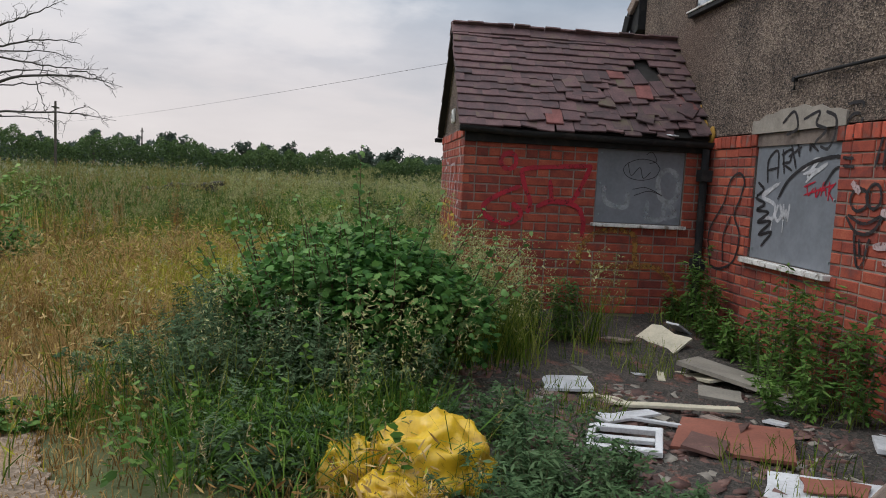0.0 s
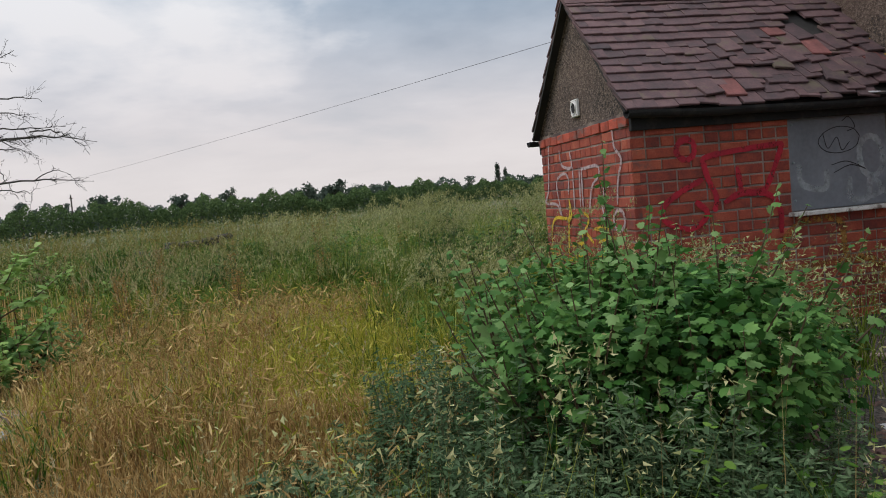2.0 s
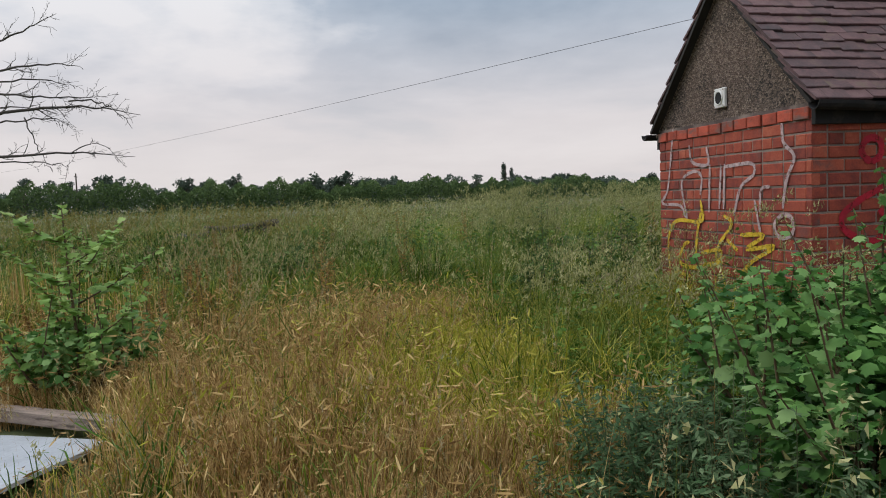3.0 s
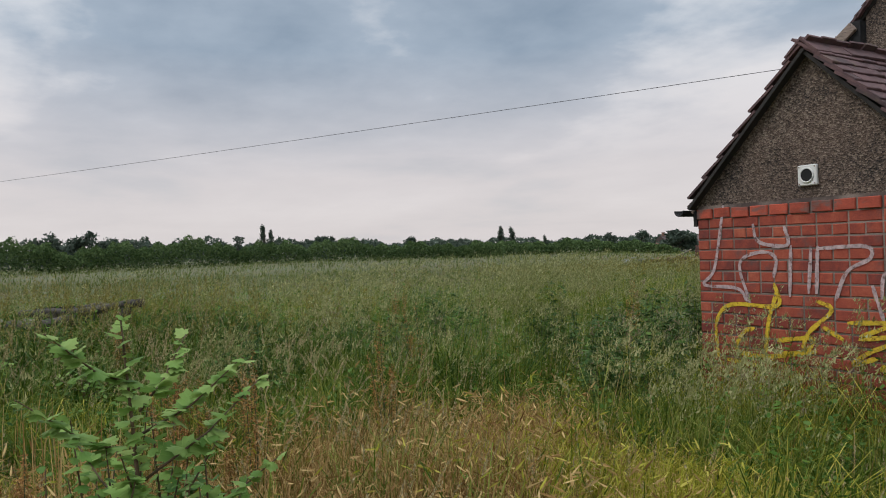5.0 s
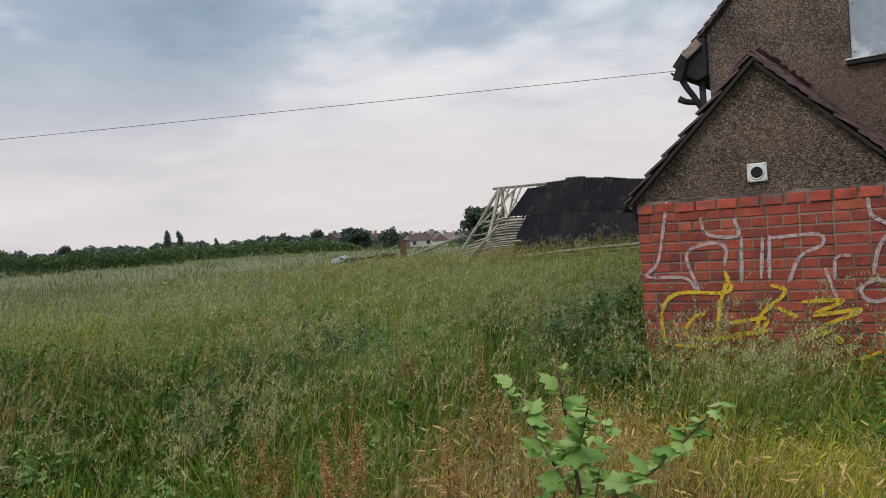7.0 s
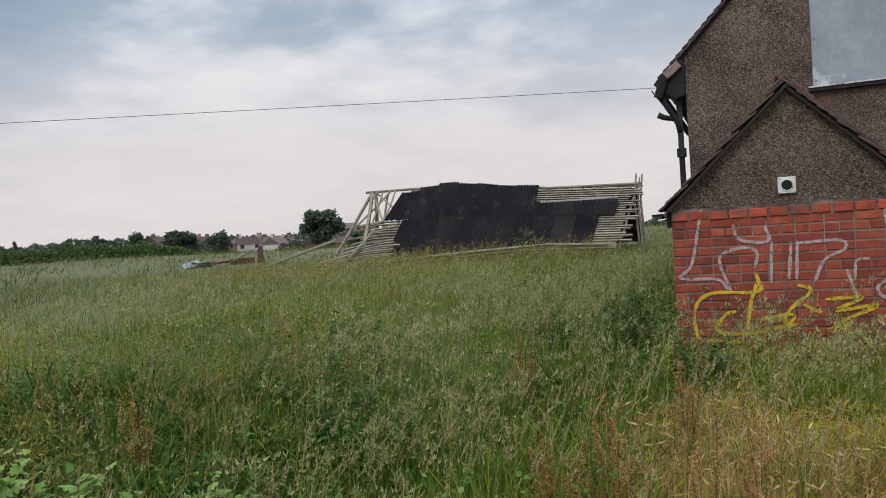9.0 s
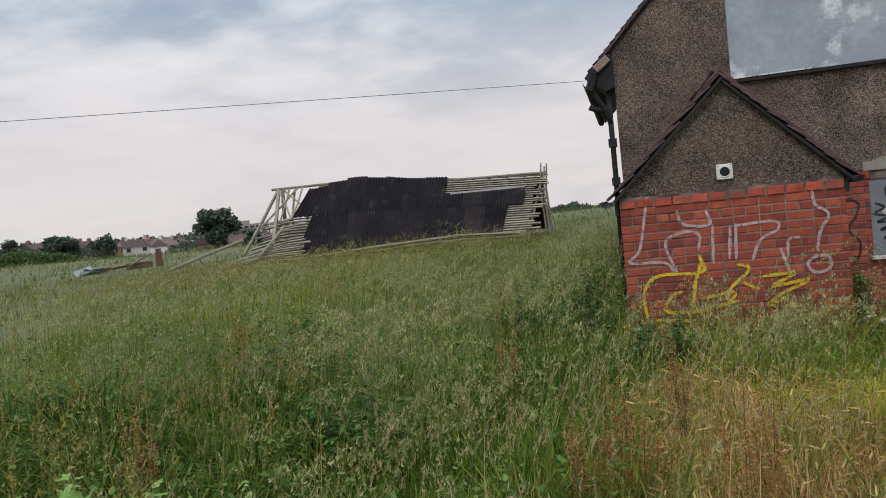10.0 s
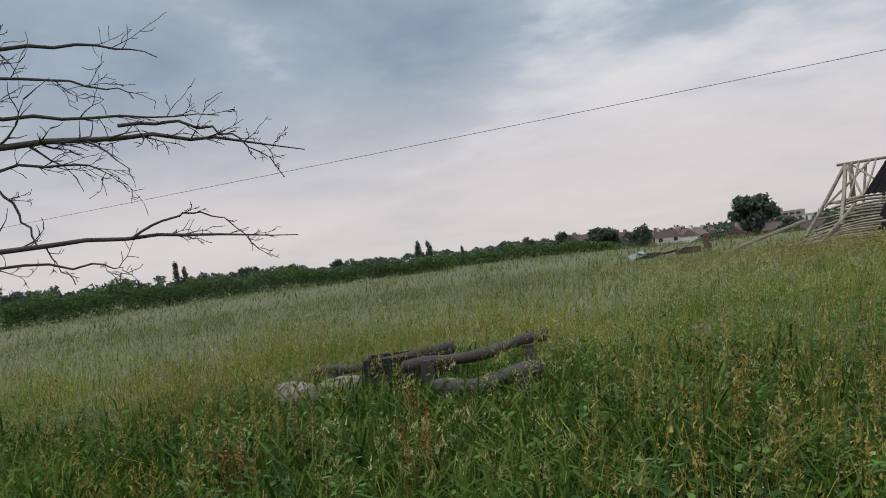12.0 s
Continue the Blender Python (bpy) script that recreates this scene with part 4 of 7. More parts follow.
def dry_strip():
    def keep(x, y):
        return free(x, y) & (way_distance(x, y) < 6.5)
    p = chance(spots(270000, -1.5, 9, -8.5, 0.5, keep), lambda x, y: np.where(x > 3.2, 0.8, 1.0) * dry_share(x, y) * (0.10 + 0.90 * step(0.7, 1.9, way_distance(x, y) + 0.3 * np.sin(x * 3) * np.sin(y * 4))))
    t = 0.29 * tallness(p) * rng.uniform(0.5, 1.25, len(p)) * (0.35 + 0.65 * step(0.7, 2.0, way_distance(p[:, 0], p[:, 1]))) * np.where(p[:, 0] > 3.0, 0.55, 1.0)
    yellow = 1.3 * np.exp(-(((p[:, 0] - 1.75) / 0.9) ** 2 + ((p[:, 1] + 2.0) / 0.6) ** 2)) + 0.06 + 0.08 * np.sin(p[:, 0] * 2.2 + p[:, 1])
    pick = rng.uniform(0, 1, len(p)) < yellow
    blades("dry_grass", p[~pick], t[~pick], 0.0065, 0.7, M_GRASS_DRY, "dry tan straw grass beside the track")
    blades("barley_grass", p[pick], t[pick] * 1.2, 0.0065, 0.65, M_GRASS_YELLOW, "yellow-green wild barley", wind=(0.2, 0.1))
    h = p[rng.uniform(0, 1, len(p)) < 0.10]
    heads("barley_ear", h, 0.36 * tallness(h) * rng.uniform(0.6, 1.2, len(h)) * (0.35 + 0.65 * step(0.7, 2.0, way_distance(h[:, 0], h[:, 1]))), 0.085, 8, M_GRASS_DRY, "drooping ears of dry wild barley", narrow=0.12, nod=0.5, stem=M_GRASS_DRY)
    # drooping ears
    e = p[rng.uniform(0, 1, len(p)) < 0.11]
    eh = 0.40 * tallness(e) * rng.uniform(0.6, 1.2, len(e)) * (0.35 + 0.65 * step(0.7, 2.0, way_distance(e[:, 0], e[:, 1])))
    an = rng.uniform(0, 6.28, len(e))
    C = np.stack([e[:, 0], e[:, 1], height(e[:, 0], e[:, 1]) + eh], 1)
    d = np.stack([np.cos(an), np.sin(an), rng.uniform(-0.6, 1.3, len(e))], 1)
    shape = np.array([(0, 0), (0.075, 0.3), (0.05, 0.7), (0, 1.0), (-0.05, 0.7), (-0.075, 0.3)])
    pick = rng.uniform(0, 1, len(e)) < np.exp(-(((e[:, 0] - 1.75) / 0.9) ** 2 + ((e[:, 1] + 2.0) / 0.6) ** 2)) + 0.12
    for m, mat, lab in ((~pick, M_GRASS_DRY, "drooping ripe barley ears"), (pick, M_GRASS_YELLOW, "drooping green barley ears")):
        V, T = leaf_shapes(C[m], d[m], rng.normal(0, 1, (int(m.sum()), 3)), rng.uniform(0.045, 0.085, int(m.sum())), shape)
        tri_mesh("barley_ear", V, T, mat, lab, "grass")
    g = chance(spots(1300, -1.0, 8.5, -7.5, 0.3, keep), lambda x, y: np.where(x > 3.0, 0.15, 1.0) * dry_share(x, y) * (0.25 + 0.75 * step(0.9, 1.8, way_distance(x, y))))
    q, out, own = tufts(g, 14, 0.10)
    gt = (0.36 * rng.uniform(0.5, 1.5, len(g)))[own] * rng.uniform(0.6, 1.1, len(own)) * (0.4 + 0.6 * step(0.7, 2.0, way_distance(q[:, 0], q[:, 1])))
    fanned("green_tuft", q, out, gt, 0.008, M_GRASS, "green grass tufts in the dry straw")
    q = spots(9000, 2.1, 8.5, -1.0, 2.3, lambda x, y: (np.sin(x * 2.9 + 1) * np.sin(y * 3.7) > 0.35))
    blades("yard_grass", q, rng.uniform(0.05, 0.22, len(q)), 0.006, 0.8, M_GRASS, "sparse grass tufts growing through the yard rubble")


def under_layer():
    """Short broad green blades beneath the tall stems, and a few tan spikes above."""
    p = chance(spots(7500, -6, 7, -11, 2, lambda x, y: free(x, y) & (way_distance(x, y) < 5)), lambda x, y: (1 - 0.97 * dry_share(x, y)) * np.where((x > 2.5) & (y > -3.8), 0.25, 1.0))
    q, out, own = tufts(p, 11, 0.12)
    fanned("short_grass", q, out * 1.5, (0.40 * tallness(p) * rng.uniform(0.6, 1.2, len(p)))[own] * rng.uniform(0.6, 1.1, len(own)), 0.012, M_GRASS_LUSH, "short broad-bladed lush grass")
    s = chance(spots(3200, -6, 7, -11, 2, lambda x, y: free(x, y) & (way_distance(x, y) < 6) & (way_distance(x, y) > 0.9)), lambda x, y: 0.6 + 0.4 * dry_share(x, y))
    heads("grass_spike", s, rng.uniform(0.35, 0.85, len(s)), 0.12, 30, M_STRAW, "slim tan grass spikes", 0.024, stem=M_GRASS_DRY, grain=0.55)
    c = np.concatenate([np.stack([rng.normal(cx, sd, n), rng.normal(cy, sd, n)], 1) for cx, cy, sd, n in ((0.05, -5.45, 0.12, 130), (-0.35, -5.2, 0.15, 50), (0.5, -4.6, 0.2, 70))])
    blades("straw_stems", c, rng.uniform(0.4, 0.75, len(c)), 0.006, 0.12, M_GRASS_DRY, "upright clump of dry straw stems")
    # fresh clumps between the bush and the sack
    k = np.stack([rng.normal(5.1, 0.35, 120), rng.normal(-1.15, 0.28, 120)], 1)
    q, out, own = tufts(k, 24, 0.10)
    fanned("short_grass", q, out * 1.4, rng.uniform(0.15, 0.42, len(q)), 0.009, M_GRASS_LUSH, "lush green grass beside the yellow sack")


def rank_grass():
    """Rank dark tussocks with broad drooping blades out in the field."""
    p = spots(2100, -8.0, -2.0, -8.2, -2.6, lambda x, y: free(x, y) & (way_distance(x, y) > 0.8))
    q, out, own = tufts(p, 17, 0.12)
    fanned("rank_grass", q, out * 1.35, (0.66 * tallness(p) * rng.uniform(0.6, 1.15, len(p)))[own] * rng.uniform(0.6, 1.1, len(own)), 0.019, M_GRASS_RANK, "rank dark green tussock grass with broad blades")
    s = spots(1500, -9.0, -1.5, -8.2, -2.0, lambda x, y: free(x, y) & (way_distance(x, y) > 0.9) & (zone(x, y, 2.0) > -0.2))
    heads("grass_spike", s, rng.uniform(0.5, 0.92, len(s)), 0.20, 40, M_OCHRE, "ochre-brown seeding spikes in the rank grass", 0.08, grain=0.7)


meadow()
drifts()
ochre_patch()
under_layer()
rank_grass()
dry_strip()

# ---- boards, door and pipes on the house ----
M_SPRAY_HAZE = material("hazy_white_spray_paint", tones((0.27, 0.28, 0.30), 0.35, 1.6), rough=0.6, scale=11, bump=0)
M_PANEL_PALE = material("pale_steel_panel", tones((0.32, 0.34, 0.35), 0.7, 1.15), rough=0.5, scale=5, bump=0.1, second=(0.25, 0.27, 0.27), second_scale=3)


def boarded_window(name, label, lo, hi, axis, face, mat, sill_label, sill_mat, sill_h=0.035):
    """A sheet screwed into an opening, with its sill. lo, hi: (along, z); axis 0 looks to -y, 1 to +x."""
    win = thing(name, label, "window", kind="structure")

    def at(a0, a1, d0, d1, z0, z1, bevel=0.0):
        if axis == 0:
            return boxed((a0, face + d0, z0), (a1, face + d1, z1), bevel)
        return boxed((face - d1, a0, z0), (face - d0, a1, z1), bevel)
    part("sheet", at(lo[0] + 0.004, hi[0] - 0.004, 0.022, 0.05, lo[1] + 0.003, hi[1] - 0.003, 0.003), mat, win, label)
    part("sill", at(lo[0] - 0.035, hi[0] + 0.03, -0.06, 0.1, lo[1] - sill_h, lo[1] - 0.002, 0.005), sill_mat, win, sill_label)
    for a in (lo[0] + 0.04, hi[0] - 0.04):
        for z in (lo[1] + 0.08, (lo[1] + hi[1]) / 2, hi[1] - 0.08):
            part("bolt", at(a - 0.009, a + 0.009, 0.012, 0.024, z - 0.009, z + 0.009, 0.003), M_STEEL, win)
    return win


boarded_window("window_1", "outhouse window boarded with a grey steel sheet", (WIN1[0], WIN1[2]), (WIN1[1], WIN1[3]), 1, W, M_BOARD, "white painted sill", M_SILL)
boarded_window("window_2", "house window boarded with a grey steel sheet", (WIN2[0], WIN2[2]), (WIN2[1], WIN2[3] + 0.01), 0, L, M_BOARD, "chipped white sill", M_SILL, 0.045)
boarded_window("window_3", "upper window boarded with a patchy whitewashed sheet", (WINU[0], WINU[2]), (WINU[1], WINU[3]), 0, L, M_BOARD_WHITE, "black sill with a white edge", M_BLACK, 0.05)
tagged(part("trim", boxed((WINU[0] - 0.05, L - 0.07, WINU[2] - 0.002), (WINU[1] - 0.9, L - 0.03, WINU[2] + 0.014)), M_SILL), "white paint line on the upper sill", "trim", "", "structure")


def lintel_patch(x0, x1, z0, rise, label, mat, y):
    """A cement patch with a bowed top."""
    bm = bmesh.new()
    n = 12
    pts = [(x0, z0), (x1, z0)] + [(x1 - (x1 - x0) * i / n, z0 + rise * (0.55 + 0.45 * math.sin(math.pi * i / n)) + 0.012 * math.sin(i * 2.7)) for i in range(n + 1)]
    front = [bm.verts.new((x, y, z)) for x, z in pts]
    bm.faces.new(front)
    ext = bmesh.ops.extrude_face_region(bm, geom=bm.faces[:])
    bmesh.ops.translate(bm, vec=(0, 0.03, 0), verts=[v for v in ext["geom"] if isinstance(v, bmesh.types.BMVert)])
    bmesh.ops.recalc_face_normals(bm, faces=bm.faces)
    tagged(part("trim", bm, mat), label, "trim", "", "structure")


lintel_patch(WIN2[0] - 0.06, WIN2[1] + 0.05, 1.905, 0.18, "grey cement patch over the boarded window", M_CONCRETE, L - 0.016)
lintel_patch(WINU[0] - 0.10, WINU[1] + 0.08, WINU[3] + 0.002, 0.30, "pale cement arch over the upper window", M_CONCRETE, L - 0.008)

# steel security door
door = thing("door_1", "black steel security door sprayed with white graffiti", "door", kind="structure")
part("leaf", boxed((5.225, L - 0.035, 0.02), (5.90, L + 0.01, 1.84), 0.004), M_DOOR, door)
for lo, hi in (((5.195, L - 0.055, 0.0), (5.222, L + 0.02, 1.87)), ((5.905, L - 0.055, 0.0), (5.945, L + 0.02, 1.87)), ((5.224, L - 0.055, 1.845), (5.903, L + 0.02, 1.87))):
    part("frame", boxed(lo, hi, 0.003), M_DOOR, door)
part("panel", boxed((5.01, L - 0.03, 0.0), (5.193, L + 0.03, 1.865), 0.003), M_STEEL, door, "grey green steel jamb panel")
part("panel", boxed((5.975, L - 0.03, 0.0), (6.18, L + 0.03, 1.86), 0.003), M_PANEL_PALE, door, "pale grey steel side panel")
part("lintel", boxed((4.90, L - 0.075, 1.872), (5.965, L + 0.02, 1.95), 0.006), M_BLACK, door, "black steel lintel")
part("notice", boxed((5.245, L - 0.0375, 1.74), (5.335, L - 0.0355, 1.82)), M_WHITE, door, "white printed notice")
for i in range(4):
    part("print_line", boxed((5.255, L - 0.0395, 1.755 + 0.014 * i), (5.325, L - 0.0385, 1.76 + 0.014 * i)), M_SPRAY_BLACK, door)
part("closing_plate", boxed((5.945, L - 0.02, 0.0), (5.973, L + 0.02, 1.87)), M_BLACK, door)
for z in (0.35, 0.8, 1.25, 1.65):
    part("bolt", boxed((5.918, L - 0.062, z), (5.934, L - 0.054, z + 0.016), 0.003), M_STEEL, door)
tagged(part("door_step", boxed((5.0, L - 0.1, -0.1), (6.4, L + 0.05, 0.0), 0.01), M_CONCRETE), "worn concrete door step", "step", "", "structure")
tagged(part("wall_10", boxed((5.01, L + 0.04, -0.2), (6.185, L + 0.24, 1.96)), M_BRICK), "brick wall behind the steel door", "wall", "", "structure")


def pipe_run(name, label, pts, r, mat, brackets=()):
    t = thing(name, label, "pipe")
    part("pipe", tube(bmesh.new(), pts, [r] * len(pts), 10), mat, t, smooth=True)
    for p in brackets:
        part("bracket", boxed([c - 1.5 * r for c in p], [c + 1.5 * r for c in p], 0.003), mat, t)
    return t


pipe = pipe_run("wall_pipe", "thin black pipe fixed to the rendered house wall", [(3.47, L - 0.03, 2.21), (3.47, L - 0.03, 2.30), (4.0, L - 0.03, 2.305), (4.88, L - 0.03, 2.31)], 0.012, M_BLACK, [(3.47, L - 0.03, 2.29), (4.89, L - 0.03, 2.31)])
part("drop_pipe", tube(bmesh.new(), [(4.89, L - 0.035, 2.34), (4.90, L - 0.035, 2.10), (4.87, L - 0.035, 1.90), (4.865, L - 0.035, 1.25)], [0.02, 0.02, 0.018, 0.014], 8), M_BLACK, pipe, smooth=True)
part("junction_box", boxed((4.82, L - 0.07, 1.15), (4.91, L - 0.02, 1.24), 0.008), M_STEEL, pipe, "paint-splashed junction box")
pipe_run("downpipe", "black painted downpipe in the wall corner", [(2.13, L - 0.06, 1.80), (2.13, L - 0.065, 1.5), (2.13, L - 0.06, 0.6), (2.12, L - 0.06, -0.05)], 0.037, M_BLACK, [(2.13, L - 0.06, 1.55), (2.13, L - 0.06, 0.7)])


def gutter(name, label, a, b, r, sag=0.0, seed=0):
    """A half-round channel from a to b, open above."""
    bm = bmesh.new()
    a, b = Vector(a), Vector(b)
    d = (b - a).normalized()
    side = d.cross(Vector((0, 0, 1))).normalized()
    rings = []
    rr = random.Random(seed)
    n = 10
    for i in range(n + 1):
        c = a.lerp(b, i / n) + Vector((0, 0, -sag * math.sin(math.pi * i / n) + rr.uniform(-0.004, 0.004)))
        ring = [c + side * (q * math.cos(math.pi * k / 8)) + Vector((0, 0, -q * math.sin(math.pi * k / 8))) for q, ks in ((r, range(9)), (r - 0.006, range(8, -1, -1))) for k in ks]
        rings.append([bm.verts.new(v) for v in ring])
    for p, q in zip(rings, rings[1:]):
        m = len(p)
        for k in range(m):
            bm.faces.new((p[k], p[(k + 1) % m], q[(k + 1) % m], q[k]))
    for ring in (rings[0], rings[-1]):
        bm.faces.new(ring)
    bmesh.ops.recalc_face_normals(bm, faces=bm.faces)
    t = thing(name, label, "gutter")
    part("channel", bm, M_BLACK, t, smooth=False)
    return t


# gutter made big and black, so it also stands for the eave's shadow band
g1 = gutter("gutter", "sagging black gutter under the outhouse eave", (W + 0.10, -0.06, 1.895), (W + 0.10, L - 0.02, 1.86), 0.055, 0.01, 2)
part("fascia", boxed((W - 0.005, 0.0, 1.76), (W + 0.035, L - 0.004, 1.89), 0.004), M_BLACK, g1, "black rotten fascia board")
part("fallen_tile", boxed((-0.05, -0.04, 0), (0.06, 0.04, 0.012), 0.003, pose(W + 0.12, 1.93, 1.905, 0, 8, 20)), M_WHITE, g1, "white splashed tile scrap in the gutter")
g2 = gutter("gutter", "black gutter end on the far eave", (-0.115, -0.09, 1.88), (-0.115, L - 0.02, 1.86), 0.05, 0.0, 3)
part("fascia", boxed((-0.04, 0.0, 1.74), (-0.006, L - 0.01, 1.87)), M_BLACK, g2)
g3 = gutter("gutter", "broken black gutter at the house eave", (EAVE_L[0] - 0.03, L - 0.10, 3.40), (EAVE_L[0] - 0.03, L + 6.5, 3.42), 0.06, 0.0, 4)
bm = bmesh.new()
prof = [(-0.28, 3.46), (-0.02, 3.72), (0.065, 3.72), (0.065, 3.30), (-0.04, 3.26), (-0.14, 3.33), (-0.24, 3.36)]
front = [bm.verts.new((x, L - 0.09, z)) for x, z in prof]
bm.faces.new(front)
ext = bmesh.ops.extrude_face_region(bm, geom=bm.faces[:])
bmesh.ops.translate(bm, vec=(0, 0.55, 0), verts=[v for v in ext["geom"] if isinstance(v, bmesh.types.BMVert)])
bmesh.ops.recalc_face_normals(bm, faces=bm.faces)
part("eave_box", bm, M_BLACK, g3, "rotten black eave boxing")
for k, (x, z, turn) in enumerate(((-0.20, 3.50, -50), (-0.08, 3.60, -38), (-0.22, 3.38, -70))):
    part("split_board", boxed((-0.10, -0.02, -0.05), (0.12, 0.03, 0.045), 0.006, pose(x, L - 0.115 - 0.012 * k, z, 6 * k, turn, 5 * k)), M_BLACK if k != 1 else M_OLD_WOOD, g3, "splintered rafter foot")
part("swan_neck", tube(bmesh.new(), [(-0.20, L - 0.06, 3.36), (-0.21, L - 0.06, 3.28), (-0.16, L - 0.05, 3.18), (-0.10, L - 0.03, 3.08), (-0.04, L, 2.96), (-0.02, L + 0.02, 2.84)], [0.034, 0.036, 0.034, 0.034, 0.035, 0.036], 9), M_BLACK, g3, "black swan-neck rain pipe", True)
part("pipe_stub", tube(bmesh.new(), [(-0.08, L - 0.02, 3.02), (-0.20, L - 0.04, 3.05), (-0.27, L - 0.05, 3.09)], [0.03, 0.034, 0.038], 8), M_BLACK, g3, "broken pipe stub", True)
pipe_run("downpipe", "tall black downpipe on the house corner", [(-0.02, L + 0.02, 3.25), (-0.02, L + 0.02, 2.4), (-0.025, L + 0.02, 1.2), (-0.02, L + 0.02, 0.2)], 0.036, M_BLACK, [(-0.02, L + 0.02, 2.6), (-0.02, L + 0.02, 2.1), (-0.02, L + 0.02, 1.2)])
gutter("gutter", "black gutter over the steel side panel", (5.80, L - 0.10, 1.99), (9.5, L - 0.10, 1.96), 0.055, 0.0, 6)

# crumbling eave above the side panel
r = random.Random(21)
eave = thing("broken_eave", "crumbling stack of bedded tiles and mortar at the eave", "roof edge", kind="structure")
for i in range(9):
    x = 5.98 + 0.03 * i
    part("tile_scrap", boxed((-0.12, 0, 0), (0.5, 0.24, 0.018), 0.004, pose(x + 0.05, L - 0.06 + 0.008 * i, 2.0 + 0.022 * i, r.uniform(-4, 4), r.uniform(-3, 3), r.uniform(-6, 6))), M_CREAM if i % 3 == 0 else M_TILE, eave)
part("mortar", boxed((5.92, L + 0.03, 2.0), (6.5, L + 0.3, 2.34), 0.03), M_CONCRETE, eave, "pale crumbling mortar")

# vent in the gable
vent = thing("wall_vent", "square white plastic vent with a round dark hole", "vent", pose(1.01, 0.0, 2.064))
part("plate", boxed((-0.074, -0.014, -0.074), (0.074, 0.014, 0.074), 0.006), M_PLASTIC, vent)
# no opening is cut: a black disc gives the dark inside the vent
bm = bmesh.new()
bmesh.ops.create_cone(bm, segments=20, radius1=0.046, radius2=0.046, depth=0.004, cap_ends=True, matrix=pose(0.002, -0.017, 0.0, 90))
part("hole", bm, M_HOLE_SHADE, vent, "black disc painted as the shaded round hole")
bm = bmesh.new()
tube(bm, [(0.050 * math.cos(a), -0.018, 0.050 * math.sin(a)) for a in [2 * math.pi * k / 24 for k in range(25)]], [0.006] * 25, 6)
part("rim", bm, M_PLASTIC, vent, smooth=True)
for sx in (-1, 1):
    for sz in (-1, 1):
        part("screw", boxed((sx * 0.06 - 0.004, -0.018, sz * 0.06 - 0.004), (sx * 0.06 + 0.004, -0.013, sz * 0.06 + 0.004), 0.001), M_RUST, vent)

# lichen on the roof junction
for (x, y, z, s) in ((1.62, L - 0.01, 2.34, 0.07), (1.78, L - 0.012, 2.16, 0.09), (1.92, L - 0.012, 2.0, 0.10), (2.1, L - 0.015, 1.93, 0.09)):
    bm = bmesh.new()
    bmesh.ops.create_icosphere(bm, subdivisions=2, radius=s)
    for v in bm.verts:
        v.co *= 1 + 0.35 * noise.noise(v.co * 22)
        v.co.y *= 0.18
    lichen = part("lichen", bm, M_MOSS, None, "", True)
    lichen.matrix_world = pose(x, y, z)
    tagged(lichen, "orange lichen patch where roof meets render", "lichen", "lichen patches")

# ---- graffiti ----
PLANES = {"gable": (pose(0, 0, 0), -0.0075), "side": (pose(W, 0, 0, 0, 0, 90), -0.0075), "board1": (pose(W, 0, 0, 0, 0, 90), 0.019), "house": (pose(0, L, 0), -0.0075), "board2": (pose(0, L, 0), 0.019),
          "lintel": (pose(0, L, 0), -0.019), "jamb": (pose(0, L, 0), -0.034), "door": (pose(0, L, 0), -0.039), "panel": (pose(0, L, 0), -0.034)}
spray_count = [0]


def spray(label, mat, plane, strokes):
    """Paint strokes as thin films: each a width and a few points (along, z) that a smooth line runs through."""
    m, off = PLANES[plane]
    off -= 0.0004 * (spray_count[0] % 5)
    spray_count[0] += 1
    r = random.Random(spray_count[0])
    tag = thing("graffiti", label, "graffiti")
    for k, (w, pts) in enumerate(strokes):
        bm = bmesh.new()
        P = [Vector((a, 0, b)) for a, b in pts]
        P = [P[0] * 2 - P[1]] + P + [P[-1] * 2 - P[-2]]
        line = []
        for i in range(1, len(P) - 2):
            p0, p1, p2, p3 = P[i - 1:i + 3]
            for s in range(6):
                t = s / 6
                line.append(0.5 * (2 * p1 + (p2 - p0) * t + (2 * p0 - 5 * p1 + 4 * p2 - p3) * t * t + (3 * p1 - p0 - 3 * p2 + p3) * t ** 3))
        line.append(P[-2])
        prev = None
        for i, p in enumerate(line):
            d = (line[min(i + 1, len(line) - 1)] - line[max(i - 1, 0)])
            d = d.normalized() if d.length > 1e-6 else Vector((1, 0, 0))
            nrm = Vector((-d.z, 0, d.x)) * w / 2 * r.uniform(0.82, 1.12) * (0.6 if i in (0, len(line) - 1) else 1)
            y = off - 0.0001 * k
            pair = [bm.verts.new((p.x + nrm.x, y, p.z + nrm.z)), bm.verts.new((p.x - nrm.x, y, p.z - nrm.z))]
            if prev:
                bm.faces.new((prev[0], prev[1], pair[1], pair[0]))
            prev = pair
        bmesh.ops.transform(bm, matrix=m, verts=bm.verts)
        part("stroke", bm, mat, tag)


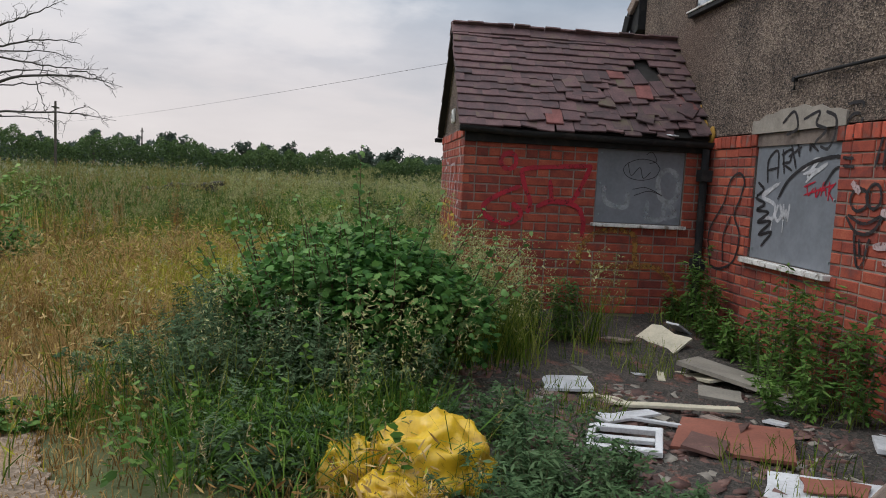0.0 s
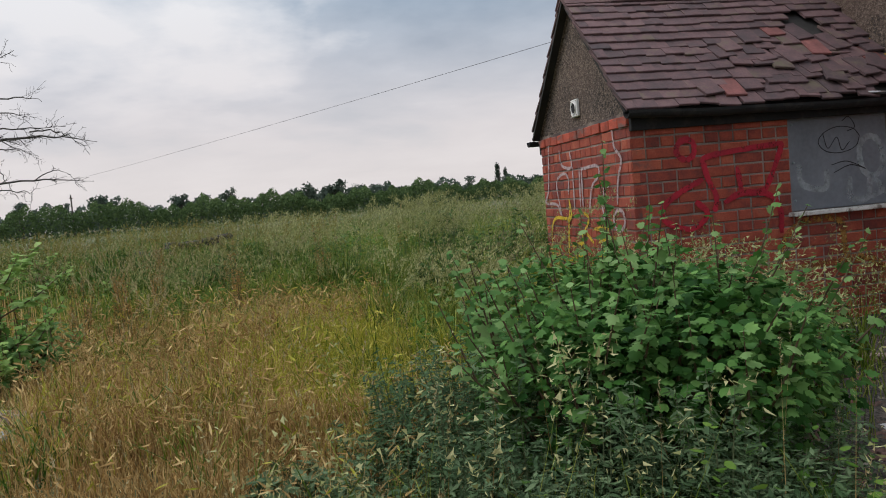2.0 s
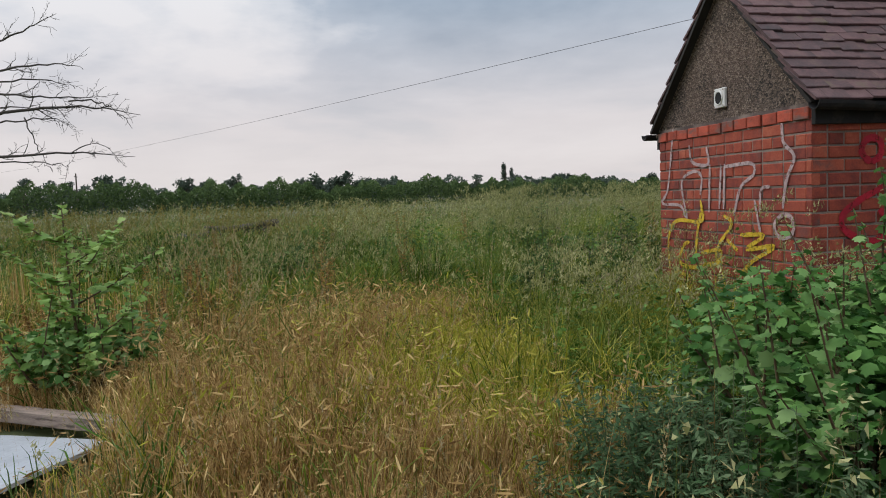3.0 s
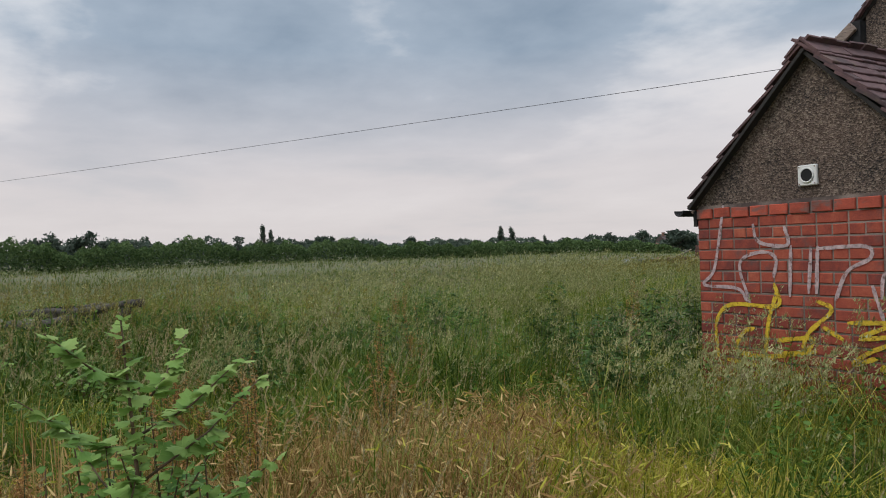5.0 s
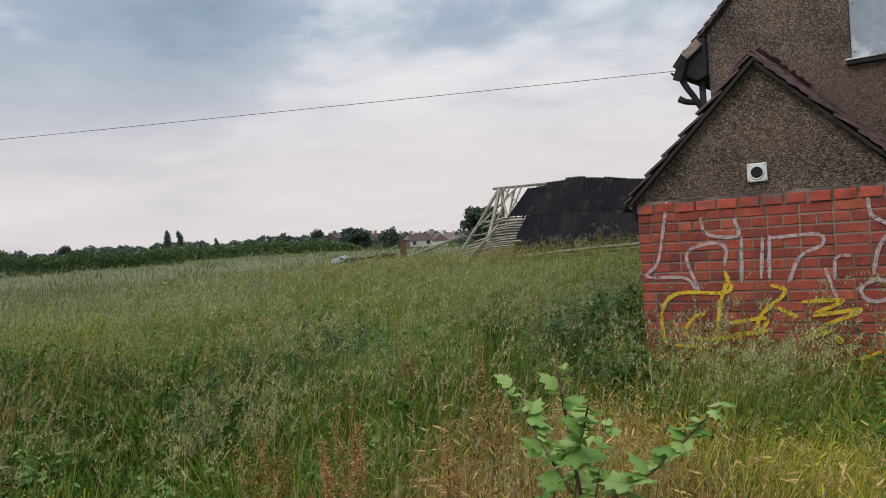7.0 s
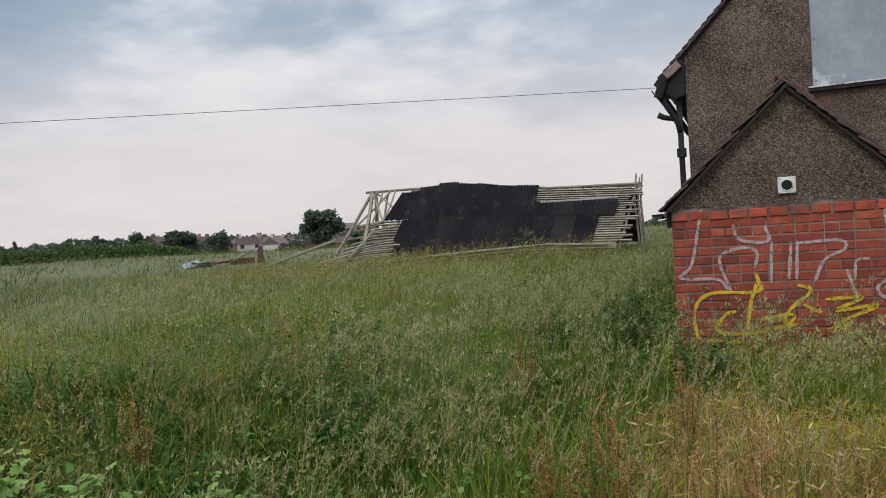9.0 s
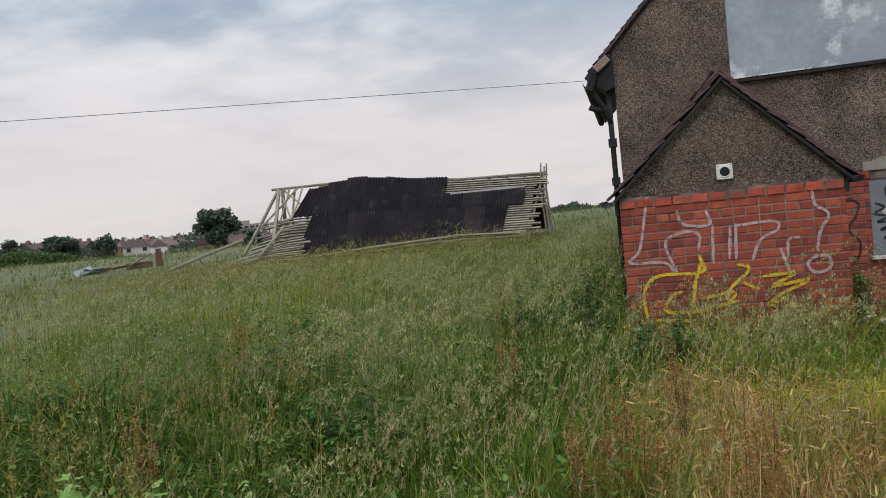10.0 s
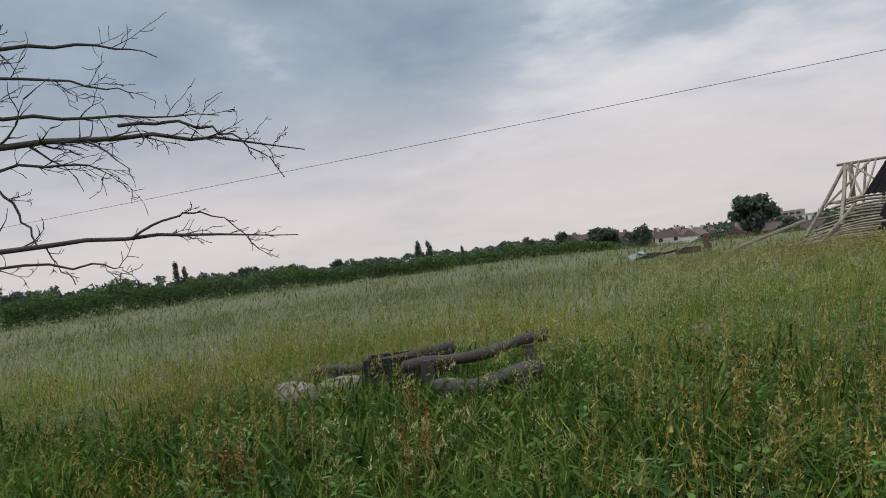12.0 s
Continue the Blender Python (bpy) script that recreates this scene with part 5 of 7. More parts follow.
spray("white graffiti letters sprayed across the brick gable", M_SPRAY_PALE, "gable", [
    (0.028, [(0.27, 1.9), (0.23, 1.68), (0.16, 1.38), (0.06, 1.26), (0.38, 1.24), (0.47, 1.14)]),
    (0.028, [(0.54, 1.74), (0.59, 1.6), (0.83, 1.57), (0.81, 1.71)]),
    (0.028, [(0.86, 1.57), (0.84, 1.19)]),
    (0.028, [(0.5, 1.12), (0.41, 1.43), (0.59, 1.52), (0.73, 1.48), (0.71, 1.33)]),
    (0.028, [(1.02, 1.56), (0.99, 1.22)]),
    (0.028, [(1.07, 1.56), (1.05, 1.22)]),
    (0.028, [(1.06, 1.54), (1.41, 1.55), (1.44, 1.47), (1.28, 1.38), (1.19, 1.18)]),
    (0.028, [(1.45, 1.29), (1.52, 1.05)]),
    (0.026, [(1.63, 1.38), (1.53, 1.36), (1.51, 1.2)]),
    (0.03, [(1.76, 1.8), (1.78, 1.67), (1.89, 1.57), (1.81, 1.42), (1.77, 1.23)]),
])
spray("white graffiti letters sprayed across the brick gable", M_SPRAY_PALE, "gable", [
    (0.03, [(1.89, 1.11), (1.86, 1.06), (1.78, 1.03), (1.71, 1.05), (1.68, 1.11), (1.71, 1.16), (1.79, 1.19), (1.86, 1.17), (1.89, 1.11)]),
])
spray("yellow graffiti scrawl low on the brick gable", M_SPRAY_YELLOW, "gable", [
    (0.032, [(0.18, 0.68), (0.17, 0.96), (0.32, 1.11), (0.73, 1.12), (0.71, 1.29)]),
    (0.032, [(0.62, 0.76), (0.66, 1.02), (0.74, 1.24)]),
    (0.032, [(0.53, 0.94), (0.43, 0.9), (0.36, 0.76), (0.61, 0.73), (1.04, 0.81)]),
    (0.032, [(1.05, 1.17), (1.16, 1.11), (0.98, 0.94), (0.93, 0.82)]),
    (0.034, [(0.72, 0.86), (1.0, 0.9), (0.95, 0.8), (0.76, 0.77)]),
    (0.032, [(1.09, 0.99), (1.24, 0.91)]),
    (0.032, [(1.27, 1.03), (1.56, 1.04), (1.35, 0.93), (1.68, 0.97), (1.43, 0.85), (1.3, 0.75), (1.47, 0.81)]),
    (0.032, [(0.26, 0.67), (0.56, 0.65)]),
    (0.05, [(1.49, 0.76), (1.54, 0.72)]),
    (0.024, [(1.55, 0.7), (1.63, 0.6), (1.79, 0.66)]),
])
spray("red graffiti tag on the outhouse bricks", M_SPRAY_RED, "side", [
    (0.045, [(0.5, 1.6), (0.48, 1.55), (0.43, 1.52), (0.38, 1.54), (0.35, 1.59), (0.37, 1.64), (0.42, 1.67), (0.48, 1.65), (0.5, 1.6)]),
    (0.045, [(0.55, 1.52), (0.71, 1.55), (1.22, 1.59)]),
    (0.045, [(1.22, 1.59), (1.1, 1.33), (1.04, 1.25), (0.92, 1.23)]),
    (0.045, [(0.55, 1.52), (0.59, 1.37), (0.65, 1.23), (0.63, 1.12)]),
    (0.045, [(0.83, 1.44), (0.86, 1.24)]),
    (0.045, [(0.55, 1.37), (0.33, 1.27), (0.21, 1.17), (0.25, 1.07), (0.44, 1.01), (0.57, 1.11), (0.48, 1.21)]),
    (0.045, [(0.71, 1.18), (0.86, 1.24), (1.08, 1.21), (1.17, 1.08), (1.17, 0.91)]),
])
spray("faded ochre graffiti below the boarded window", M_SPRAY_OCHRE, "side", [
    (0.055, [(1.15, 0.64), (1.18, 0.84), (1.37, 0.98), (1.67, 0.96), (1.72, 0.69), (1.94, 0.64), (2.13, 0.43), (2.16, 0.1)]),
    (0.05, [(1.29, 0.64), (1.88, 0.65)]),
])
spray("pale grey graffiti loops on the window sheet", M_SPRAY_GREY, "board1", [
    (0.05, [(1.36, 1.42), (1.39, 1.26), (1.58, 1.22), (1.6, 1.36)]),
    (0.05, [(2.1, 1.44), (2.08, 1.33), (2.01, 1.28), (1.93, 1.32), (1.89, 1.43), (1.91, 1.54), (1.98, 1.59), (2.06, 1.55), (2.1, 1.44)]),
    (0.05, [(1.8, 1.29), (1.8, 1.13), (1.95, 1.12), (1.98, 1.27), (2.08, 1.17), (1.97, 1.12)]),
])
spray("thin black scribble on the window sheet", M_SPRAY_BLACK, "board1", [
    (0.007, [(1.9, 1.6), (1.86, 1.52), (1.73, 1.48), (1.6, 1.5), (1.54, 1.57), (1.59, 1.64), (1.71, 1.68), (1.84, 1.66), (1.9, 1.6)]),
    (0.007, [(1.58, 1.64), (1.62, 1.52), (1.7, 1.6), (1.74, 1.5), (1.81, 1.56)]),
    (0.007, [(1.64, 1.39), (1.78, 1.41), (1.94, 1.34), (1.81, 1.38), (1.66, 1.33)]),
    (0.007, [(1.75, 1.72), (1.81, 1.75), (1.86, 1.67), (1.79, 1.64)]),
])
spray("black graffiti outline on the house bricks", M_SPRAY_BLACK, "house", [
    (0.024, [(2.29, 0.72), (2.21, 1.02), (2.46, 1.31), (2.54, 1.5), (2.69, 1.58), (2.8, 1.51), (2.75, 1.36), (2.67, 1.21), (2.79, 1.04), (2.72, 0.81), (2.47, 0.71), (2.29, 0.72)]),
    (0.024, [(2.61, 1.2), (2.5, 1.01), (2.53, 0.75)]),
    (0.024, [(4.115, 2.049), (4.258, 2.05), (4.282, 2.01)]),
    (0.024, [(4.282, 1.948), (4.248, 1.844), (4.131, 1.837), (4.114, 1.902), (4.174, 1.974), (4.257, 1.975)]),
    (0.024, [(4.113, 1.686), (4.231, 1.677)]),
    (0.024, [(4.122, 1.629), (4.247, 1.621)]),
])
spray("black graffiti letters on the window sheet", M_SPRAY_BLACK, "board2", [
    (0.023, [(3.133, 1.499), (3.114, 1.683), (3.245, 1.754), (3.274, 1.537)]),
    (0.020699999999999996, [(3.115, 1.602), (3.285, 1.627)]),
    (0.023, [(3.317, 1.77), (3.362, 1.572)]),
    (0.020699999999999996, [(3.301, 1.724), (3.436, 1.763), (3.426, 1.671), (3.329, 1.658), (3.468, 1.6)]),
    (0.023, [(3.425, 1.813), (3.52, 1.614)]),
    (0.020699999999999996, [(3.404, 1.707), (3.571, 1.78)]),
    (0.0276, [(3.488, 1.905), (3.551, 1.704)]),
    (0.023, [(3.55, 1.878), (3.788, 1.739)]),
    (0.023, [(3.682, 1.742), (3.681, 1.861), (3.788, 1.89)]),
    (0.029899999999999996, [(3.303, 1.372), (3.437, 1.53), (3.692, 1.65), (3.973, 1.695), (4.088, 1.686)]),
    (0.023, [(3.891, 1.49), (3.995, 1.604), (4.096, 1.629)]),
])
spray("black graffiti letters on the window sheet", M_SPRAY_BLACK, "board2", [
    (0.0276, [(2.985, 1.505), (3.081, 1.443), (2.968, 1.378), (3.117, 1.33), (3.0, 1.274), (3.187, 1.26), (3.025, 1.172), (3.232, 1.19), (3.061, 1.071), (3.255, 1.106), (3.109, 0.98)]),
])
spray("black graffiti letters on the concrete lintel", M_SPRAY_BLACK, "lintel", [
    (0.025299999999999996, [(3.338, 1.967), (3.487, 2.047), (3.55, 1.92), (3.409, 1.874)]),
    (0.025299999999999996, [(3.621, 1.978), (3.812, 2.023), (3.788, 1.934), (3.91, 1.884), (3.788, 1.799)]),
    (0.025299999999999996, [(3.892, 2.017), (4.01, 1.966), (4.018, 1.846), (3.955, 1.751), (3.859, 1.77)]),
])
spray("white graffiti tag on the window sheet", M_SPRAY_WHITE, "board2", [
    (0.034, [(3.297, 1.494), (3.116, 1.426), (3.082, 1.381), (3.265, 1.328), (3.255, 1.22), (3.13, 1.228)]),
    (0.03, [(3.32, 1.33), (3.288, 1.243), (3.332, 1.203), (3.375, 1.261), (3.342, 1.338)]),
    (0.028, [(3.396, 1.34), (3.407, 1.214), (3.438, 1.292), (3.46, 1.21), (3.48, 1.342)]),
    (0.02, [(3.07, 1.38), (3.319, 1.508)]),
    (0.034, [(3.592, 1.6), (3.798, 1.685), (3.682, 1.552), (3.91, 1.65)]),
    (0.022, [(3.622, 1.572), (3.788, 1.605), (3.662, 1.511)]),
    (0.014, [(3.255, 1.213), (3.233, 1.112)]),
    (0.014, [(3.407, 1.214), (3.408, 1.116)]),
])
spray("dark red graffiti tag on the window sheet", M_SPRAY_RED, "board2", [
    (0.014, [(3.643, 1.477), (3.788, 1.519)]),
    (0.014, [(3.682, 1.491), (3.711, 1.417), (3.769, 1.472)]),
    (0.014, [(3.788, 1.479), (3.812, 1.406), (3.854, 1.48)]),
    (0.014, [(3.863, 1.414), (3.891, 1.513), (3.927, 1.416)]),
    (0.012, [(3.854, 1.453), (3.927, 1.461)]),
    (0.014, [(3.955, 1.52), (3.954, 1.384)]),
    (0.014, [(4.026, 1.514), (3.963, 1.449), (4.025, 1.38)]),
    (0.014, [(3.653, 1.416), (4.008, 1.501)]),
])
spray("black grinning cartoon face sprayed on bricks", M_SPRAY_BLACK, "house", [
    (0.024, [(4.42, 1.41), (4.4, 1.36), (4.33, 1.33), (4.27, 1.35), (4.24, 1.4), (4.26, 1.45), (4.32, 1.48), (4.39, 1.46), (4.42, 1.41)]),
    (0.024, [(4.54, 1.43), (4.53, 1.38), (4.48, 1.35), (4.43, 1.37), (4.4, 1.42), (4.42, 1.48), (4.47, 1.51), (4.52, 1.49), (4.54, 1.43)]),
    (0.024, [(4.21, 1.29), (4.33, 1.19), (4.48, 1.2), (4.59, 1.32)]),
    (0.024, [(4.23, 1.3), (4.4, 1.25), (4.58, 1.32)]),
    (0.024, [(4.31, 1.19), (4.36, 0.99), (4.42, 0.98), (4.47, 1.16)]),
    (0.024, [(4.37, 1.15), (4.39, 1.02)]),
    (0.024, [(4.45, 1.61), (4.5, 1.82)]),
    (0.024, [(4.54, 1.81), (4.53, 1.6)]),
])
spray("white paint smudges on the house bricks", M_SPRAY_PALE, "house", [
    (0.05, [(4.24, 1.52), (4.33, 1.45)]),
    (0.05, [(4.55, 1.33), (4.72, 1.33)]),
    (0.05, [(4.51, 1.11), (4.68, 1.13)]),
    (0.05, [(4.61, 1.02), (4.83, 1.02), (4.73, 0.93), (4.8, 0.86)]),
])
spray("thin pale scribble on the steel jamb", M_SPRAY_WHITE, "jamb", [
    (0.01, [(5.146, 1.433), (5.099, 1.345)]),
    (0.01, [(5.101, 1.388), (5.178, 1.373), (5.114, 1.305), (5.187, 1.332)]),
    (0.01, [(5.112, 1.263), (5.197, 1.282), (5.12, 1.18), (5.196, 1.168)]),
])
spray("broad white graffiti strokes on the black door", M_SPRAY_HAZE, "door", [
    (0.06, [(5.626, 1.793), (5.259, 1.411)]),
    (0.05, [(5.259, 1.411), (5.483, 1.398), (5.758, 1.32)]),
    (0.05, [(5.659, 1.64), (5.761, 1.339)]),
    (0.05, [(5.896, 1.397), (5.604, 1.328), (5.346, 1.283), (5.283, 1.139), (5.464, 1.045), (5.805, 1.098)]),
    (0.055, [(5.896, 1.397), (5.805, 1.098), (5.804, 0.721)]),
    (0.045, [(5.293, 0.869), (5.394, 1.005), (5.624, 1.07)]),
    (0.04, [(5.35, 1.088), (5.39, 0.818)]),
    (0.045, [(5.316, 0.606), (5.512, 0.747), (5.751, 0.885)]),
    (0.045, [(5.323, 0.815), (5.41, 0.531)]),
    (0.05, [(5.73, 0.812), (5.564, 0.533)]),
    (0.045, [(5.286, 0.519), (5.391, 0.459), (5.634, 0.502)]),
])
spray("thin white graffiti scribbles on the black door", M_SPRAY_WHITE, "door", [
    (0.012, [(5.488, 1.575), (5.561, 1.598), (5.614, 1.562), (5.566, 1.536), (5.489, 1.565)]),
    (0.012, [(5.379, 1.43), (5.428, 1.552)]),
    (0.012, [(5.428, 1.552), (5.418, 1.373), (5.474, 1.457), (5.502, 1.513), (5.505, 1.361)]),
    (0.012, [(5.522, 1.499), (5.591, 1.499), (5.537, 1.364), (5.621, 1.467)]),
    (0.012, [(5.662, 1.451), (5.701, 1.361)]),
    (0.012, [(5.568, 1.271), (5.661, 1.225)]),
    (0.014, [(5.451, 1.258), (5.394, 1.193), (5.478, 1.164), (5.415, 1.107), (5.503, 1.148), (5.535, 1.095), (5.486, 1.072), (5.413, 1.077)]),
    (0.014, [(5.528, 1.19), (5.594, 1.16), (5.554, 1.097), (5.631, 1.118)]),
    (0.012, [(5.409, 0.978), (5.628, 1.014), (5.623, 0.967), (5.424, 0.942)]),
])
spray("thin white graffiti scribbles on the black door", M_SPRAY_WHITE, "door", [
    (0.012, [(5.403, 0.909), (5.496, 0.945), (5.515, 0.824), (5.427, 0.796), (5.403, 0.909)]),
    (0.01, [(5.422, 0.854), (5.51, 0.88)]),
    (0.01, [(5.455, 0.924), (5.473, 0.812)]),
    (0.012, [(5.621, 0.994), (5.659, 0.843)]),
    (0.01, [(5.442, 0.78), (5.413, 0.667), (5.481, 0.606), (5.501, 0.764)]),
    (0.01, [(5.527, 0.845), (5.524, 0.712), (5.569, 0.662), (5.562, 0.814)]),
    (0.01, [(5.659, 1.188), (5.721, 1.233), (5.685, 1.135), (5.751, 1.181)]),
    (0.01, [(5.663, 1.02), (5.737, 1.014), (5.691, 0.933)]),
])
spray("yellow graffiti on the steel side panel", M_SPRAY_OCHRE, "panel", [
    (0.03, [(6.114, 1.708), (6.074, 1.768), (6.019, 1.741), (6.038, 1.654), (6.109, 1.639), (6.002, 1.564), (6.166, 1.577)]),
    (0.03, [(6.11, 1.622), (6.158, 1.556), (6.085, 1.431), (6.031, 1.461), (6.058, 1.567)]),
    (0.03, [(6.161, 1.505), (6.015, 1.355), (6.153, 1.336), (6.129, 1.299)]),
    (0.03, [(6.111, 1.297), (6.011, 1.112), (6.112, 1.125), (6.159, 1.236)]),
    (0.028, [(6.115, 1.078), (6.064, 1.018), (6.112, 0.969), (6.05, 0.939), (5.992, 0.971)]),
])
spray("faded yellow spray on the bricks by the panel", M_SPRAY_OCHRE, "house", [
    (0.05, [(6.203, 1.494), (6.266, 1.432), (6.193, 1.375), (6.272, 1.318)]),
    (0.05, [(6.164, 1.271), (6.22, 1.345)]),
])

# ---- yard litter ----
M_SHEETLYING = material("pale_grey_sheet", tones((0.33, 0.35, 0.38), 0.7, 1.2), rough=0.6, scale=3, bump=0.1, second=(0.2, 0.17, 0.14), second_scale=3, second_at=(0.6, 0.75))
def board(name, label, category, x, y, w, d, mat, turn=0.0, tilt=(0.0, 0.0), z=0.03, thick=0.018, seed=0, ragged=0.06):
    """A broken flat sheet: an uneven outline with thickness."""
    rr = random.Random(seed)
    bm = bmesh.new()
    edge = [(-1, -1), (-0.3, -1), (0.4, -1), (1, -1), (1, -0.2), (1, 1), (0.3, 1), (-0.5, 1), (-1, 1), (-1, 0.1)]
    verts = [bm.verts.new((a * w / 2 * (1 - rr.uniform(0, ragged * 2)), b * d / 2 * (1 - rr.uniform(0, ragged * 2)), 0)) for a, b in edge]
    bm.faces.new(verts)
    ext = bmesh.ops.extrude_face_region(bm, geom=bm.faces[:])
    bmesh.ops.translate(bm, vec=(0, 0, thick), verts=[v for v in ext["geom"] if isinstance(v, bmesh.types.BMVert)])
    bmesh.ops.recalc_face_normals(bm, faces=bm.faces)
    ob = part(name, bm, mat)
    ob.matrix_world = pose(x, y, z, tilt[0], tilt[1], turn)
    return tagged(ob, label, category)


def plank(label, x, y, long, wide, thick, mat, turn, tilt=0.0, z=0.02, name="plank"):
    bm = boxed((-long / 2, -wide / 2, 0), (long / 2, wide / 2, thick))
    bmesh.ops.subdivide_edges(bm, edges=[e for e in bm.edges if abs(e.verts[0].co.x - e.verts[1].co.x) > 0.01], cuts=5)
    for v in bm.verts:
        v.co += Vector((0, noise.noise(v.co * 3 + Vector((x, y, 0))) * 0.008, noise.noise(v.co * 2 + Vector((y, x, 3))) * 0.01))
    bmesh.ops.bevel(bm, geom=bm.edges[:], offset=0.003, segments=1, affect="EDGES")
    ob = part(name, bm, mat)
    ob.matrix_world = pose(x, y, z, 0, tilt, turn)
    return tagged(ob, label, "plank")


board("board", "white board lying by the weeds", "board", 4.78, -0.42, 0.42, 0.26, M_WHITE, 20, (2, 3), seed=1)
board("board", "small dirty white board on the rubble", "board", 4.05, 0.55, 0.50, 0.34, M_WHITE, -12, (3, -4), 0.04, seed=2)
board("board", "red-brown board lying on the yard rubble", "board", 5.14, 1.20, 0.62, 0.50, M_REDBOARD, 60, (3, -3), 0.05, seed=3, ragged=0.02)
board("board", "broken dark end of a red-brown board", "board", 5.26, 0.98, 0.22, 0.24, M_SHARD, 55, (4, 6), 0.06, seed=4)
board("board", "grey fibre board slab against the weeds", "board", 3.95, 1.85, 0.86, 0.46, M_GREYBOARD, 40, (-5, 6), 0.07, 0.03, seed=5)
board("board", "pale grey sheet under the fibre board", "board", 3.70, 1.66, 0.62, 0.34, M_CREAM, 15, (4, -6), 0.04, 0.02, seed=6)
board("board", "cream insulation board propped in the corner", "board", 2.95, 1.62, 0.46, 0.40, M_CREAM, 25, (32, 8), 0.10, 0.02, seed=7, ragged=0.12)
board("board", "white board leaning near the downpipe", "board", 2.62, 2.02, 0.46, 0.14, M_WHITE, 120, (0, 28), 0.12, seed=8)
board("board", "white and red painted board, flaking", "board", 5.85, 1.28, 0.55, 0.34, M_WHITE, 55, (4, -6), 0.05, seed=9, ragged=0.1)
board("board", "flaking red top layer on the white board", "board", 5.85, 1.32, 0.34, 0.18, M_REDBOARD, 60, (4, -6), 0.085, 0.008, seed=10, ragged=0.2)
board("board", "grey sheet lying at the edge of the track", "board", 2.40, -4.77, 0.90, 0.78, M_SHEETLYING, 61, (1, -2), ground_z(2.40, -4.77) + 0.06, 0.02, seed=15, ragged=0.02)
plank("weathered timber along the grey sheet", 1.90, -4.60, 1.15, 0.11, 0.07, M_OLD_WOOD, 61, 1, ground_z(1.90, -4.60) + 0.06)
board("board", "grey asbestos scrap among bricks", "board", 4.25, 1.55, 0.30, 0.22, M_GREYBOARD, 70, (6, 4), 0.04, seed=11)
plank("long weathered batten lying across the rubble", 2.80, 1.15, 1.20, 0.06, 0.03, M_TIMBER, 60, 2)
plank("broken plank by the outhouse wall", 2.70, 1.15, 0.75, 0.10, 0.025, M_OLD_WOOD, 35, -6, 0.07)
plank("white painted plank on the yard floor", 4.78, 0.73, 0.46, 0.11, 0.02, M_WHITE, 118, 3, 0.05)
plank("white painted plank on the yard floor", 4.62, 1.12, 0.70, 0.07, 0.022, M_CREAM, 78, -2, 0.06)
plank("thin white batten in the rubble", 4.85, 0.78, 0.50, 0.035, 0.02, M_WHITE, 75, 3, 0.05)
plank("short dark timber offcut", 3.6, 0.75, 0.4, 0.07, 0.04, M_TIMBER, 10, 0, 0.02)
plank("weathered plank edge showing under weeds", 3.0, 0.75, 0.7, 0.09, 0.03, M_OLD_WOOD, 80, 2, 0.03)
plank("white board end near the steel door", 5.15, 2.08, 0.42, 0.10, 0.03, M_WHITE, 150, 5, 0.03)
r = random.Random(44)
for i in range(16):
    mat, words = ((M_WHITE, "small chipped white board scrap on rubble"), (M_GREYBOARD, "small grey fibre board scrap on rubble"), (M_OLD_WOOD, "short splintered wood scrap on rubble"), (M_CREAM, "small cream plaster board scrap on rubble"))[i % 4]
    board("board_scrap", words, "board scrap", r.uniform(2.7, 5.2), r.uniform(0.15, 1.95), r.uniform(0.10, 0.26), r.uniform(0.05, 0.15), mat, r.uniform(0, 180), (r.uniform(-8, 8), r.uniform(-8, 8)), 0.035, 0.014, 60 + i, 0.14)
# heavy weathered plank propped in the yard
beam = tagged(part("plank", boxed((0, 0, -0.03), (2.1, 0.25, 0.03), 0.008), M_OLD_WOOD), "thick grey weathered plank propped against the wall", "plank")
lean = Vector((0.22, 0.23, 0.52)).normalized()
face = Vector((0.55, -0.82, 0.1))
face = (face - lean * face.dot(lean)).normalized()
wide = face.cross(lean)
wide = wide if wide.x > 0 else -wide
beam.matrix_world = Matrix(((lean[0], wide[0], lean.cross(wide)[0], 6.21), (lean[1], wide[1], lean.cross(wide)[1], 1.02), (lean[2], wide[2], lean.cross(wide)[2], -0.02), (0, 0, 0, 1)))


def window_frame(x, y, turn):
    t = thing("window_frame", "white plastic window frame lying flat on rubble", "window frame", pose(x, y, 0.05, 5, -3, turn) @ Matrix.Diagonal((0.66, 0.80, 0.7, 1)))
    for lo, hi in (((-0.30, -0.20, 0), (0.30, -0.14, 0.05)), ((-0.30, 0.14, 0), (0.30, 0.20, 0.05)), ((-0.30, -0.139, 0), (-0.24, 0.139, 0.05)), ((0.24, -0.139, 0), (0.30, 0.139, 0.05)), ((-0.239, -0.03, 0.005), (0.239, 0.02, 0.045))):
        part("rail", boxed(lo, hi, 0.006), M_WHITE, t)


window_frame(5.19, 0.56, 68)


